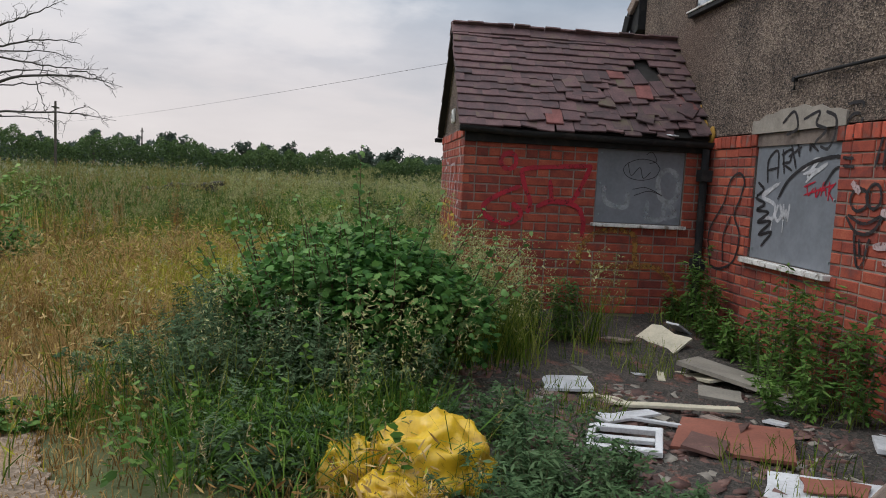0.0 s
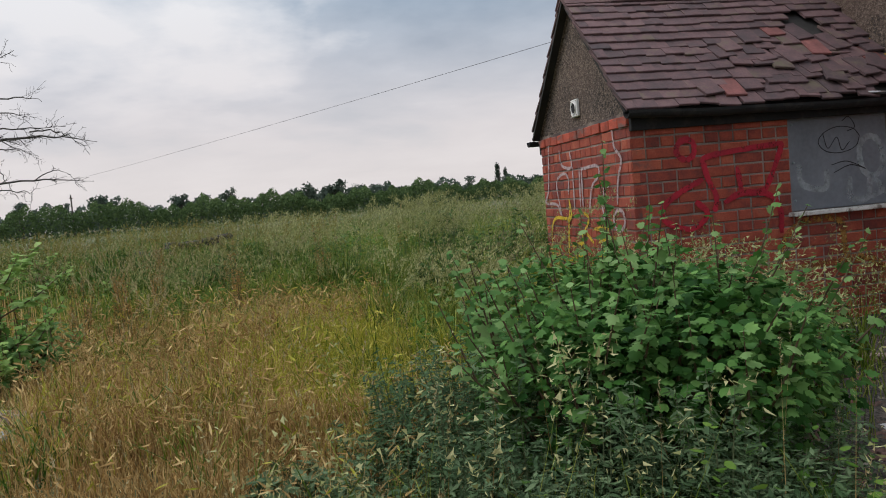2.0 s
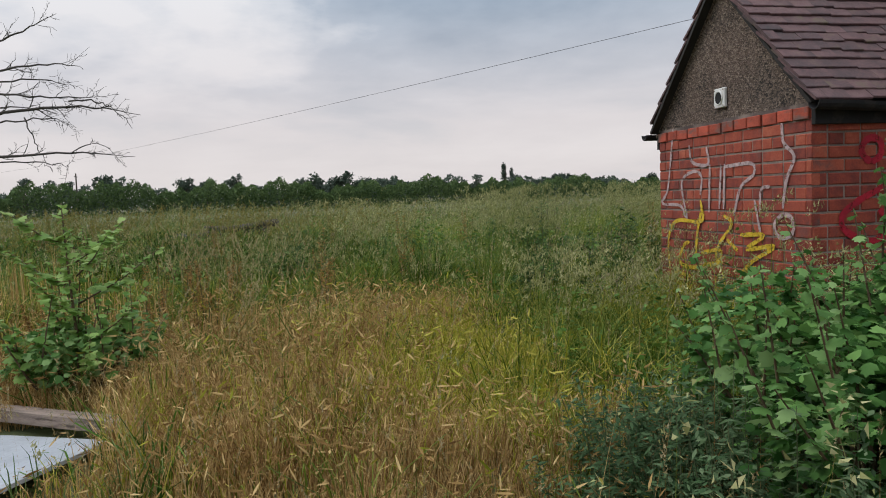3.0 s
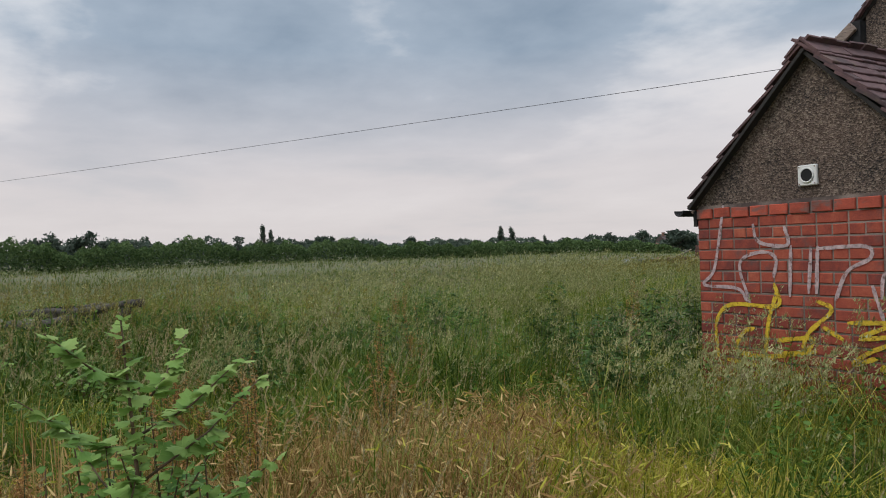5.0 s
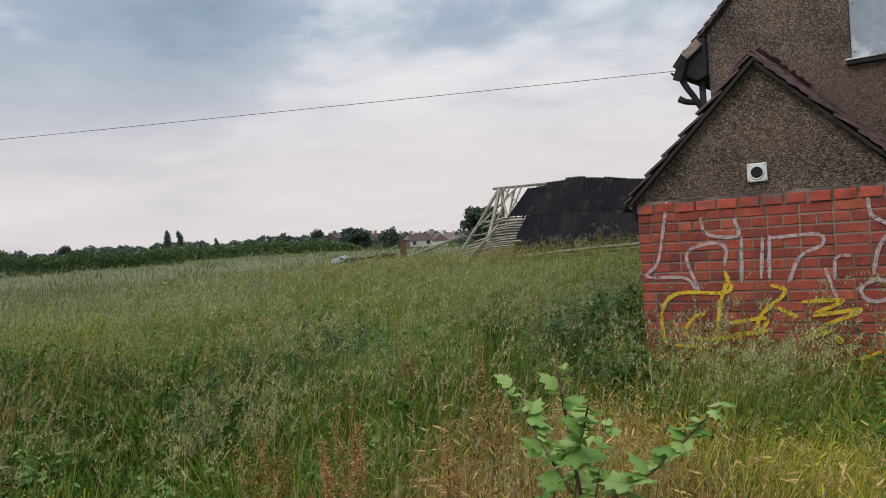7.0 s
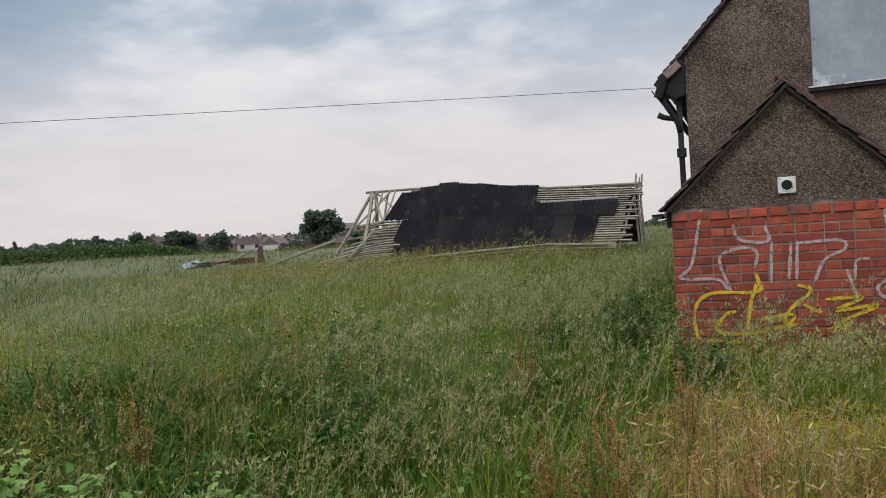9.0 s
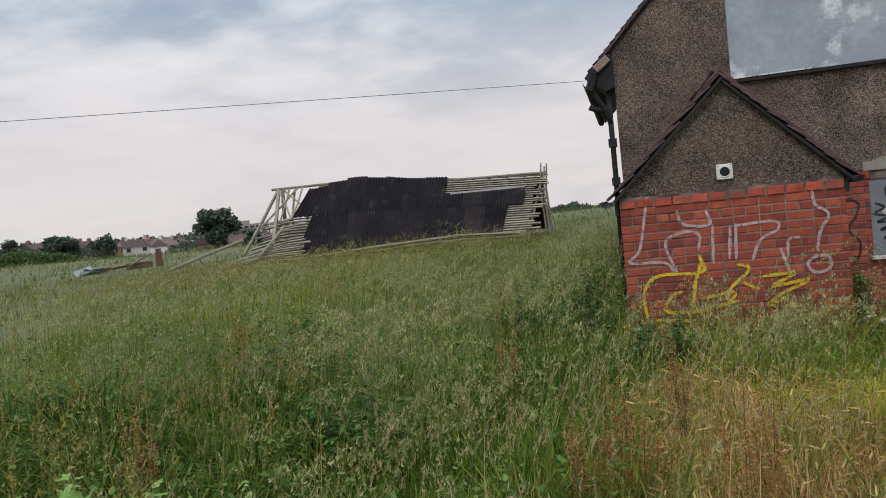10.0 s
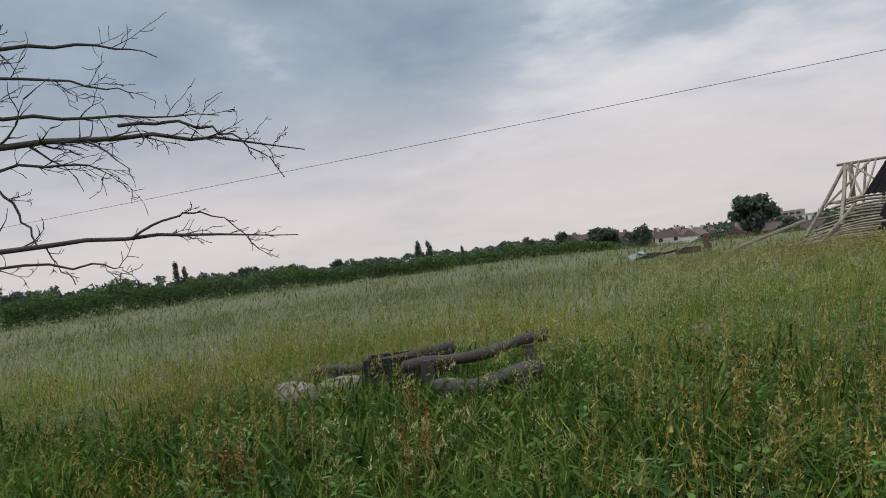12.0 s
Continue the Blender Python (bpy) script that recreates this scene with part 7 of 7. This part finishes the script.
# ---- collapsed barn ----
def barn():
    t = thing("barn", "collapsed old barn with sagging dark corrugated roof", "barn")
    R0, R1 = Vector((-14.0, 21.3, 3.42)), Vector((-3.0, 22.0, 2.85))
    E0, E1 = Vector((-13.4, 18.9, 0.75)), Vector((-3.4, 19.3, 0.80))
    g = random.Random(31)

    def at(u, v, off=0.0):
        """A point of the slope: u along the ridge, v up from the eave."""
        p = E0.lerp(E1, u).lerp(R0.lerp(R1, u), v)
        hump = 0.22 * math.exp(-((u - 0.36) / 0.16) ** 2) * v - 0.10 * math.sin(u * 7) * (1 - v) * 0.6
        return p + Vector((0, -0.75 * off, 0.65 * off + hump))
    # rafters and laths
    for i in range(17):
        u = i / 16
        part("rafter", tube(bmesh.new(), [at(u, -0.12, -0.09), at(u, 0.5, -0.09), at(u, 1.0, -0.09)], [0.05] * 3, 4), M_TIMBER, t)
    for j in range(28):
        v = -0.06 + j * 0.039
        a, b = -0.02 + g.uniform(-0.05, 0.03), 1.02 + g.uniform(-0.04, 0.02)
        if v > 0.55:
            a = 0.135 + g.uniform(-0.02, 0.03)
        elif v < 0.36:
            a -= (0.36 - v) * 0.30
        pts = []
        for k in range(12):
            u = a + (b - a) * k / 11
            p = at(u, v, -0.02)
            if u < 0.04:
                p.z -= (0.04 - u) * 2.4 + g.uniform(0, 0.05)
            pts.append(p)
        part("lath", tube(bmesh.new(), pts, [0.045 if v < 0.5 else 0.034] * 12, 4), M_TIMBER, t)
    # corrugated sheets, each a metre wide, two tiers

    def sheet(u0, u1, v0, v1, mat, lift, label="", skew=0.0):
        nu, nv = 28, 5
        bm = bmesh.new()
        tilt, slip = g.uniform(-0.012, 0.012), g.uniform(-0.02, 0.02)
        rows = []
        for jj in range(nv + 1):
            row = []
            for ii in range(nu + 1):
                u = u0 + (u1 - u0) * ii / nu - skew * (1 - jj / nv) * (1 - ii / nu)
                v = v0 + slip + (v1 - v0) * jj / nv + tilt * (ii / nu - 0.5)
                row.append(bm.verts.new(at(u, v, lift + 0.032 * math.sin(ii / nu * 14 * math.pi))))
            rows.append(row)
        for r0, r1 in zip(rows, rows[1:]):
            for k in range(nu):
                bm.faces.new((r0[k], r0[k + 1], r1[k + 1], r1[k]))
        part("sheet", bm, mat, t, label)
    n = 11
    for i in range(n):
        u0, u1 = 0.15 + i * 0.075, 0.15 + (i + 1) * 0.075 + 0.004
        low_end = i >= n - 1
        if not low_end:
            sheet(u0, u1, -0.02, 0.54, M_CORRUGATED, 0.085, skew=0.0 if i else 0.05)
        pale = i >= 7
        if not pale:
            sheet(u0 - 0.02, u1 - 0.02, 0.50, 1.01 if i else 0.93, M_CORRUGATED, 0.11, skew=0.0 if i else 0.06)
        else:
            sheet(u0 - 0.02, u1 - 0.02, 0.46, 0.70, M_CORRUGATED, 0.11)
            if i == 7:
                part("batten", tube(bmesh.new(), [at(0.68, 0.70, 0.08), at(0.8, 0.72, 0.08), at(0.95, 0.75, 0.08)], [0.07] * 3, 4), M_SHEET_PALE, t, "pale weathered batten")
    # ridge, open truss at the end, braces, posts
    part("ridge_beam", tube(bmesh.new(), [R0 + Vector((-0.3, 0, 0.03)), at(0.36, 1.0, -0.03), at(0.7, 1.0, -0.03), R1 + Vector((0.15, 0, 0.05))], [0.06] * 4, 6), M_TIMBER, t)
    for p, q, r in ((R0, Vector((-14.9, 19.4, 0.9)), 0.07), (R0, Vector((-13.5, 19.2, 1.2)), 0.07), (R0 + Vector((0.9, 0, 0)), Vector((-14.4, 20.1, 1.9)), 0.045), (R0, Vector((-13.1, 20.3, 2.1)), 0.045), (R0 + Vector((0.5, 0, 0)), Vector((-13.6, 20.2, 2.0)), 0.04),
                    (R0 + Vector((1.1, 0, 0)), Vector((-13.0, 20.2, 2.2)), 0.04), (R0 + Vector((0.2, 0, 0)), Vector((-12.3, 20.4, 2.3)), 0.04), (Vector((-14.5, 20.3, 2.0)), Vector((-13.0, 20.2, 2.15)), 0.05), (Vector((-14.6, 19.9, 1.5)), Vector((-13.2, 19.8, 1.6)), 0.045)):
        part("brace", tube(bmesh.new(), [p, p.lerp(q, 0.5) + Vector((0.03, 0, 0)), q], [r] * 3, 5), M_TIMBER, t)
    part("post", tube(bmesh.new(), [(-13.72, 21.1, 3.4), (-13.72, 20.9, 1.3)], [0.09, 0.09], 4), M_TIMBER, t)
    for k, (dx, dz) in enumerate(((0.0, 0.45), (0.12, 0.3), (0.22, 0.4))):
        part("post", tube(bmesh.new(), [R1 + Vector((dx, -0.2, -2.3)), R1 + Vector((dx - 0.1, -0.1, -0.6)), R1 + Vector((dx, 0, dz))], [0.05, 0.045, 0.03], 5), M_TIMBER, t)
    # boarding that has slid off the open end, and the rafter lying over it
    for k in range(9):
        z, x0 = 1.30 - 0.085 * k, -11.9 + g.uniform(-0.2, 0.3)
        x1 = -14.3 - 0.28 * k + g.uniform(-0.3, 0.2)
        pts = [(x0 + (x1 - x0) * f, 18.86 - 0.02 * k, z - 0.42 * f * f + g.uniform(-0.02, 0.02)) for f in (0, 0.3, 0.6, 1.0)]
        part("lath", tube(bmesh.new(), pts, [0.042] * 4, 4), M_TIMBER, t)
    part("fallen_rafter", tube(bmesh.new(), [(-14.5, 18.75, 1.52), (-16.1, 18.72, 1.10), (-17.9, 18.7, 0.60)], [0.065] * 3, 5), M_TIMBER, t)
    part("fallen_rafter", tube(bmesh.new(), [(-12.9, 19.2, 1.9), (-13.3, 18.8, 1.35), (-13.9, 18.6, 0.75)], [0.05] * 3, 5), M_TIMBER, t)
    part("eave_board", tube(bmesh.new(), [at(0.17, -0.06, 0.10), at(0.45, -0.03, 0.10), at(0.75, -0.01, 0.08), at(0.97, -0.03, 0.08)], [0.05] * 4, 4), M_SHEET_PALE, t, "pale fallen eave board")
    # far slope and back wall
    bm = bmesh.new()
    vs = [bm.verts.new(p) for p in (R0 + Vector((1.8, 0.05, -0.1)), R1 + Vector((0, 0.05, -0.1)), (-3.2, 24.8, 0.6), (-12.0, 24.4, 0.6))]
    bm.faces.new(vs)
    ext = bmesh.ops.extrude_face_region(bm, geom=bm.faces[:])
    bmesh.ops.translate(bm, vec=(0, 0, -0.04), verts=[v for v in ext["geom"] if isinstance(v, bmesh.types.BMVert)])
    part("far_slope", bm, M_CORRUGATED, t)
    part("side_boards", boxed((-12.6, 19.2, -0.2), (-3.5, 19.3, 0.82)), M_TIMBER, t, "weathered side boarding")


barn()


# ---- junk in the field ----
def junk():
    for i, (x, y, z, turn, long, r) in enumerate(((-5.85, -4.2, 1.02, 63, 1.3, 0.05), (-5.1, -4.75, 0.92, 55, 0.8, 0.07), (-7.0, -4.45, 0.95, 48, 1.4, 0.05))):
        bm = bmesh.new()
        pts = [Vector((long * (f - 0.5), 0.05 * math.sin(f * 9 + i), 0.02 * math.cos(f * 7))) for f in np.linspace(0, 1, 8)]
        tube(bm, pts, [r * (1 + 0.12 * math.sin(k * 2.1)) for k in range(8)], 9)
        ob = part("log", bm, M_BARK, None, "", True)
        ob.matrix_world = pose(x, y, z, 0, -4, turn)
        tagged(ob, "weathered fallen log half hidden in grass", "log", "field logs")
        for s in (-0.35, 0.35):
            q = Vector((x + math.cos(radians(turn)) * long * s, y + math.sin(radians(turn)) * long * s, 0))
            h = ground_z(q.x, q.y)
            st = part("stump", tube(bmesh.new(), [(q.x, q.y, h - 0.05), (q.x, q.y, z)], [0.07, 0.06], 8), M_BARK, None)
            tagged(st, "short dark stump propping a log", "stump", "field stumps")
    for i, (x, y, turn) in enumerate(((-7.25, -5.3, 20), (-7.1, -4.85, 55))):
        bm = bmesh.new()
        bmesh.ops.create_icosphere(bm, subdivisions=3, radius=0.15)
        for v in bm.verts:
            v.co *= 1 + 0.45 * noise.noise(v.co * 6 + Vector((i, 0, 0)))
            v.co.z = v.co.z * 0.42 + 0.40 if v.co.z > 0 else v.co.z * 2.1 + 0.40
            v.co.x *= 1.45
            if v.co.z < 0.40:
                v.co.x, v.co.y = v.co.x * (1 + 1.2 * (0.40 - v.co.z)), v.co.y * (1 + 1.2 * (0.40 - v.co.z))
        ob = part("rubbish_sack", bm, M_GREYBOARD, None, "", True)
        ob.matrix_world = pose(x, y, ground_z(x, y) + 0.02, 0, 0, turn)
        tagged(ob, "dirty pale grey rubbish sack among the grass", "sack", "field rubbish")
    t = thing("metal_trough", "rusty dark metal trough in the grass", "trough", pose(-6.7, -4.35, ground_z(-6.7, -4.35) + 0.02, 0, 0, 50))
    for lo, hi in (((-0.4, -0.2, 0), (0.4, 0.2, 0.02)), ((-0.4, -0.2, 0.02), (0.4, -0.18, 0.62)), ((-0.4, 0.18, 0.02), (0.4, 0.2, 0.62)), ((-0.4, -0.18, 0.02), (-0.38, 0.18, 0.62)), ((0.38, -0.18, 0.02), (0.4, 0.18, 0.62))):
        part("plate", boxed(lo, hi, 0.004), M_BLACK if lo[2] else M_RUST, t)


junk()


def far_rubble():
    """Ruined low shed and a brick pier out by the hedge."""
    x, y = -26.0, 26.5
    z = ground_z(x, y)
    t = thing("ruined_shed", "low ruined shed of pale sheets and red brick", "shed", pose(x, y, z, 0, 0, 35))
    r = random.Random(8)
    for k in range(5):
        m = pose(-1.9 + 0.42 * k, 0.1 * k, 0.22 + r.uniform(-0.06, 0.08), r.uniform(-25, 25), r.uniform(-18, 18), r.uniform(-30, 30))
        part("sheet", boxed((-0.45, -0.35, 0), (0.45, 0.35, 0.02), 0.004, m), M_STEEL if k < 3 else M_RUST, t, "crumpled grey metal sheet" if k < 3 else "rusty metal sheet")
    part("wall", boxed((-2.2, 0.2, -0.2), (-0.9, 0.32, 0.30), 0.02), M_STEEL, t, "grey metal sheet wall")
    part("wall", boxed((0.15, 0.2, -0.2), (1.5, 0.35, 0.34), 0.02), M_SHARD, t, "broken red brick wall")
    part("beam", tube(bmesh.new(), [(0.3, 0.1, 0.2), (1.5, 0.1, 0.75)], [0.05, 0.05], 5), M_TIMBER, t)
    for k in range(13):
        w = 0.22 - 0.006 * k
        part("brick", boxed((1.85 - w + r.uniform(-0.03, 0.03), 0.2 - w, -0.2 + 0.09 * k), (1.85 + w + r.uniform(-0.05, 0.03), 0.2 + w, -0.115 + 0.09 * k), 0.008), M_SHARD, t)


far_rubble()


# ---- hedges, trees and houses in the distance ----
def leaf_quads(c, size, g):
    n = len(c)
    a, b = g.normal(0, 1, (n, 3)), g.normal(0, 1, (n, 3))
    a /= np.linalg.norm(a, axis=1, keepdims=True)
    b /= np.linalg.norm(b, axis=1, keepdims=True)
    s = size[:, None] if np.ndim(size) else size
    V = np.stack([c - a * s, c + b * s, c + a * s * 0.8 - b * s * 0.5], 1)
    return V, np.arange(3 * n).reshape(n, 3)


def hedge(label, az0, az1, dist, tall, deep, count, size, seed, mat=None, wob=6.0):
    """A strip of leaves along an arc; tall may be pairs of azimuth and height."""
    g = np.random.default_rng(seed)
    deg = g.uniform(az0, az1, count)
    az = np.radians(deg)
    d = dist + wob * np.sin(az * 9 + seed) + g.uniform(-deep / 2, deep / 2, count)
    x, y = d * np.cos(az), d * np.sin(az)
    tops = np.interp(deg, [a for a, _ in tall], [h for _, h in tall])
    top = tops * (0.86 + 0.12 * np.sin(az * 61 + seed) + 0.09 * np.sin(az * 143) + 0.08 * np.sin(az * 29 + 2) + 0.07 * np.sin(az * 331))
    f = g.uniform(0, 1, count) ** 0.6
    c = np.stack([x, y, height(x, y) + top * f], 1)
    V, T = leaf_quads(c, size * g.uniform(0.5, 1.2, count), g)
    tri_mesh("hedge", V, T, mat or M_HEDGE, label, "hedge")


hedge("overgrown dark green field hedge", 147, 226, 90, ((147, 1.7), (152, 2.2), (160, 2.9), (170, 3.4), (180, 3.2), (200, 4.2), (226, 4.4)), 5, 62000, 0.20, 1)
hedge("green bushes on the field edge", 133, 149, 105, ((133, 0.8), (138, 2.0), (145, 2.3), (149, 1.4)), 8, 12000, 0.24, 2)
hedge("dark trees and scrub behind the hedge", 150, 228, 138, ((150, 2.8), (158, 3.6), (170, 4.6), (178, 4.6), (200, 5.2), (228, 5.2)), 9, 22000, 0.42, 3, M_FARTREE_HAZED)
hedge("distant wooded skyline", 112, 235, 300, ((112, 8.5), (119, 8.2), (130, 5.6), (140, 4.8), (150, 5.4), (235, 5.4)), 30, 26000, 0.95, 4, M_FARTREE_HAZED, 20)


def tree(name, label, x, y, tall, wide, seed, shape="round", mat=None, clumps=900):
    """Tapered trunk with limbs, and a crown of many small leaf clumps with an uneven outline."""
    g = np.random.default_rng(seed)
    z = ground_z(x, y) - 0.2
    t = thing(name, label, "tree", pose(x, y, z), group="far trees")
    bm = bmesh.new()
    tube(bm, [(0, 0, 0), (0.02 * tall, 0, tall * 0.35), (0, 0.02 * tall, tall * 0.75)], [tall * 0.035, tall * 0.025, tall * 0.008], 7)
    C = []
    k = 22 if shape == "round" else 12
    for i in range(k):
        if shape == "round":
            hh = tall * g.uniform(0.26, 0.82)
            swell = math.sqrt(max(0.0, 1 - ((hh / tall - 0.48) / 0.50) ** 2))
            a, rr = g.uniform(0, 6.28), wide * 0.36 * swell * math.sqrt(g.uniform(0, 1))
            lr = wide * g.uniform(0.13, 0.21)
        else:
            a, rr, hh = g.uniform(0, 6.28), wide * 0.12, tall * (0.2 + 0.70 * i / k)
            lr = wide * (0.38 - 0.24 * i / k)
        p = np.array([math.cos(a) * rr, math.sin(a) * rr, hh])
        tube(bm, [(0, 0, hh * 0.55), tuple(p * (0.6, 0.6, 0.85)), tuple(p)], [tall * 0.012, tall * 0.007, tall * 0.003], 5)
        d = g.normal(0, 1, (clumps // k, 3))
        d /= np.linalg.norm(d, axis=1, keepdims=True)
        flat = 0.75 * tall / max(wide, tall) if shape == "round" else 1.7
        C.append(p + d * lr * g.uniform(0.3, 1.08, (len(d), 1)) * (1, 1, flat))
    part("trunk", bm, M_TRUNK, t)
    C = np.concatenate(C)
    V, T = leaf_quads(C, wide * (0.068 if shape == "round" else 0.10) * g.uniform(0.5, 1.2, len(C)), g)
    cr = tri_mesh("crown", V, T, mat or M_FARTREE_HAZED)
    cr.parent = t
    return t


tree("tree", "round dark green oak standing behind the barn", -53.6, 82.6, 6.3, 6.4, 1, clumps=4200)
tree("tree", "broad rounded dark tree on the field edge", -111.4, 119.7, 5.8, 8.0, 2, clumps=3400)
for i, (x, y, h, w) in enumerate(((-211.6, 140.4, 9.4, 4.0), (-211.1, 144.6, 9.0, 4.0), (-178.8, 47.2, 9.9, 3.2), (-180.3, 49.3, 8.5, 3.0), (-181.1, 70.9, 5.6, 1.9), (-179.7, 74.3, 5.5, 1.9), (-202.7, 152.8, 5.5, 2.6))):
    tree("poplar_tree", "tall narrow poplar on the skyline", x, y, h, w, 10 + i, "tall", clumps=800)
HEDGEROW = ((-116.2, -45.2, 7.3, 3.4), (-137.2, -45.2, 7.4, 3.0), (-119.6, -33.7, 7.2, 6.0), (-121.8, -22.5, 6.7, 4.3), (-132.2, -20.7, 6.6, 4.0), (-112.8, -13.7, 6.7, 2.9), (-113.4, -1.9, 6.0, 5.5), (-118.3, 2.3, 6.4, 5.8), (-123.1, 5.8, 5.6, 4.2),
            (-142.4, 14.4, 5.5, 4.8), (-145.2, 12.0, 6.2, 3.6), (-145.5, 9.3, 5.8, 5.8), (-122.2, 26.5, 6.0, 2.8), (-137.8, 44.0, 4.6, 4.0), (-136.5, 47.6, 5.4, 5.6), (-138.6, 67.6, 5.1, 3.8))
for i, (x, y, h, w) in enumerate(HEDGEROW):
    tree("tree", "rounded dark hedgerow tree on the skyline", x, y, h, w, 100 + i, clumps=1200)
for i, (x, y, h, w) in enumerate(((-185.0, 107.7, 5.0, 6.0), (-138.3, 135.4, 6.4, 4.8), (-117.8, 140.7, 5.0, 6.6), (-167.2, 150.1, 6.2, 5.8), (-93.1, 110.0, 5.4, 5.0), (-89.9, 159.8, 7.2, 6.2))):
    tree("tree", "rounded dark tree standing before the town", x, y, h, w, 140 + i, clumps=1200)
g = random.Random(77)


def far_house(x, y, w, d, h, turn, M_TOWN, words):
    t = thing("house", words + " with tiled roof far off", "house", pose(x, y, ground_z(x, y) - 1.6, 0, 0, turn), group="town houses")
    part("wall", boxed((-w / 2, -d / 2, 0), (w / 2, d / 2, h)), M_TOWN, t)
    bm = bmesh.new()
    a = [bm.verts.new(p) for p in ((-w / 2 - 0.3, -d / 2 - 0.3, h), (w / 2 + 0.3, -d / 2 - 0.3, h), (w / 2 + 0.3, d / 2 + 0.3, h), (-w / 2 - 0.3, d / 2 + 0.3, h))]
    b = [bm.verts.new((s * (w / 2 + 0.3), 0, h + d * 0.36)) for s in (-1, 1)]
    for f in ((a[0], a[1], b[1], b[0]), (a[2], a[3], b[0], b[1]), (a[1], a[2], b[1]), (a[3], a[0], b[0]), (a[3], a[2], a[1], a[0])):
        bm.faces.new(f)
    roof = part("roof", bm, M_TOWN_ROOF, t)
    part("chimney", boxed((w * 0.3, -0.4, h + 0.5), (w * 0.3 + 0.7, 0.4, h + d * 0.36 + 1.1)), M_TOWN, roof)
    for s in (-1, 1):
        for z in (0.9, 3.3):
            for k in (-0.3, 0.3):
                if z + 1.2 < h:
                    part("window", boxed((k * w - 0.6, s * d / 2 - 0.04, z), (k * w + 0.6, s * d / 2 + 0.04, z + 1.2)), M_PANE, t)


for i in range(30):
    az = radians(g.uniform(117, 134) if i < 22 else g.uniform(126, 136))
    d = g.uniform(238, 285)
    far_house(d * math.cos(az), d * math.sin(az), g.uniform(5, 8), 6, 4.8, math.degrees(az) + 90 + g.uniform(-60, 60), M_TOWN_PALE if i % 2 else M_TOWN, "small white rendered house" if i % 2 else "small red brick house")
for i in range(40):
    az = radians(g.uniform(115, 136))
    d = g.uniform(215, 300)
    h = g.uniform(3.0, 5.2)
    tree("tree", "rounded green garden tree between far houses", d * math.cos(az), d * math.sin(az), h, h * g.uniform(0.9, 1.5), 200 + i, clumps=260)
blk = thing("office_block", "long pale flat-roofed block on the skyline", "building", pose(-205, 360, ground_z(-205, 360), 0, 0, 30))
part("wall", boxed((-16, -5, 0), (16, 5, 9)), M_CONCRETE, blk)
part("roof", boxed((-5, -3, 9), (6, 3, 11)), M_CONCRETE, blk)
for z in (5.2, 7.4):
    for k in range(10):
        part("window", boxed((-15 + k * 3, -5.06, z - 0.6), (-13 + k * 3, -4.98, z + 0.5)), M_PANE, blk)

# this wood's blue tone is haze in its leaf colour
hedge("dark wood on the far rise, tinted with haze", 80, 113, 250, ((80, 5.2), (93, 4.8), (100, 4.2), (113, 5.0)), 14, 14000, 0.7, 8, M_FARTREE_HAZED)
M_STUBBLE = material("pale_stubble", tones((0.36, 0.34, 0.17), 0.75, 1.2), scale=0.05, fine=0.6, bump=0, coords="World")
patch("field_strip", "pale cut field beyond the barn", "field", M_STUBBLE, lambda x, y: (np.abs(np.hypot(x, y) - 192) < 11) & (x > -35) & (x < 20), -40, 25, 170, 215, 3.0, 0.35, 0.0)
# ---- overhead wire and poles ----
wire = thing("overhead_wire", "thin overhead cable sloping from the house eave", "cable")
A, B = Vector((-0.27, 3.1, 3.54)), Vector((-57.4, -27.9, 4.33))
pts = [A.lerp(B, f) - Vector((0, 0, 1.1 * f * (1 - f))) for f in np.linspace(0, 1, 25)]
part("cable", tube(bmesh.new(), pts, [0.0036] * 25, 5), M_WIRE, wire)
part("insulator", tube(bmesh.new(), [A + Vector((0.25, 0, 0)), A], [0.02, 0.03], 7), M_BLACK, wire)
for x, y, h in ((-60.7, -28.8, 6.0), (-115.8, -37.6, 6.5), (-70, -38, 5.5)):
    z = ground_z(x, y)
    t = thing("telegraph_pole", "grey wooden telegraph pole by the hedge", "pole", pose(x, y, z), group="telegraph poles")
    part("pole", tube(bmesh.new(), [(0, 0, -0.3), (0, 0, h)], [0.14, 0.10], 8), M_TRUNK, t)
    part("cross_arm", boxed((-0.7, -0.06, h - 0.6), (0.7, 0.06, h - 0.48)), M_TRUNK, t)
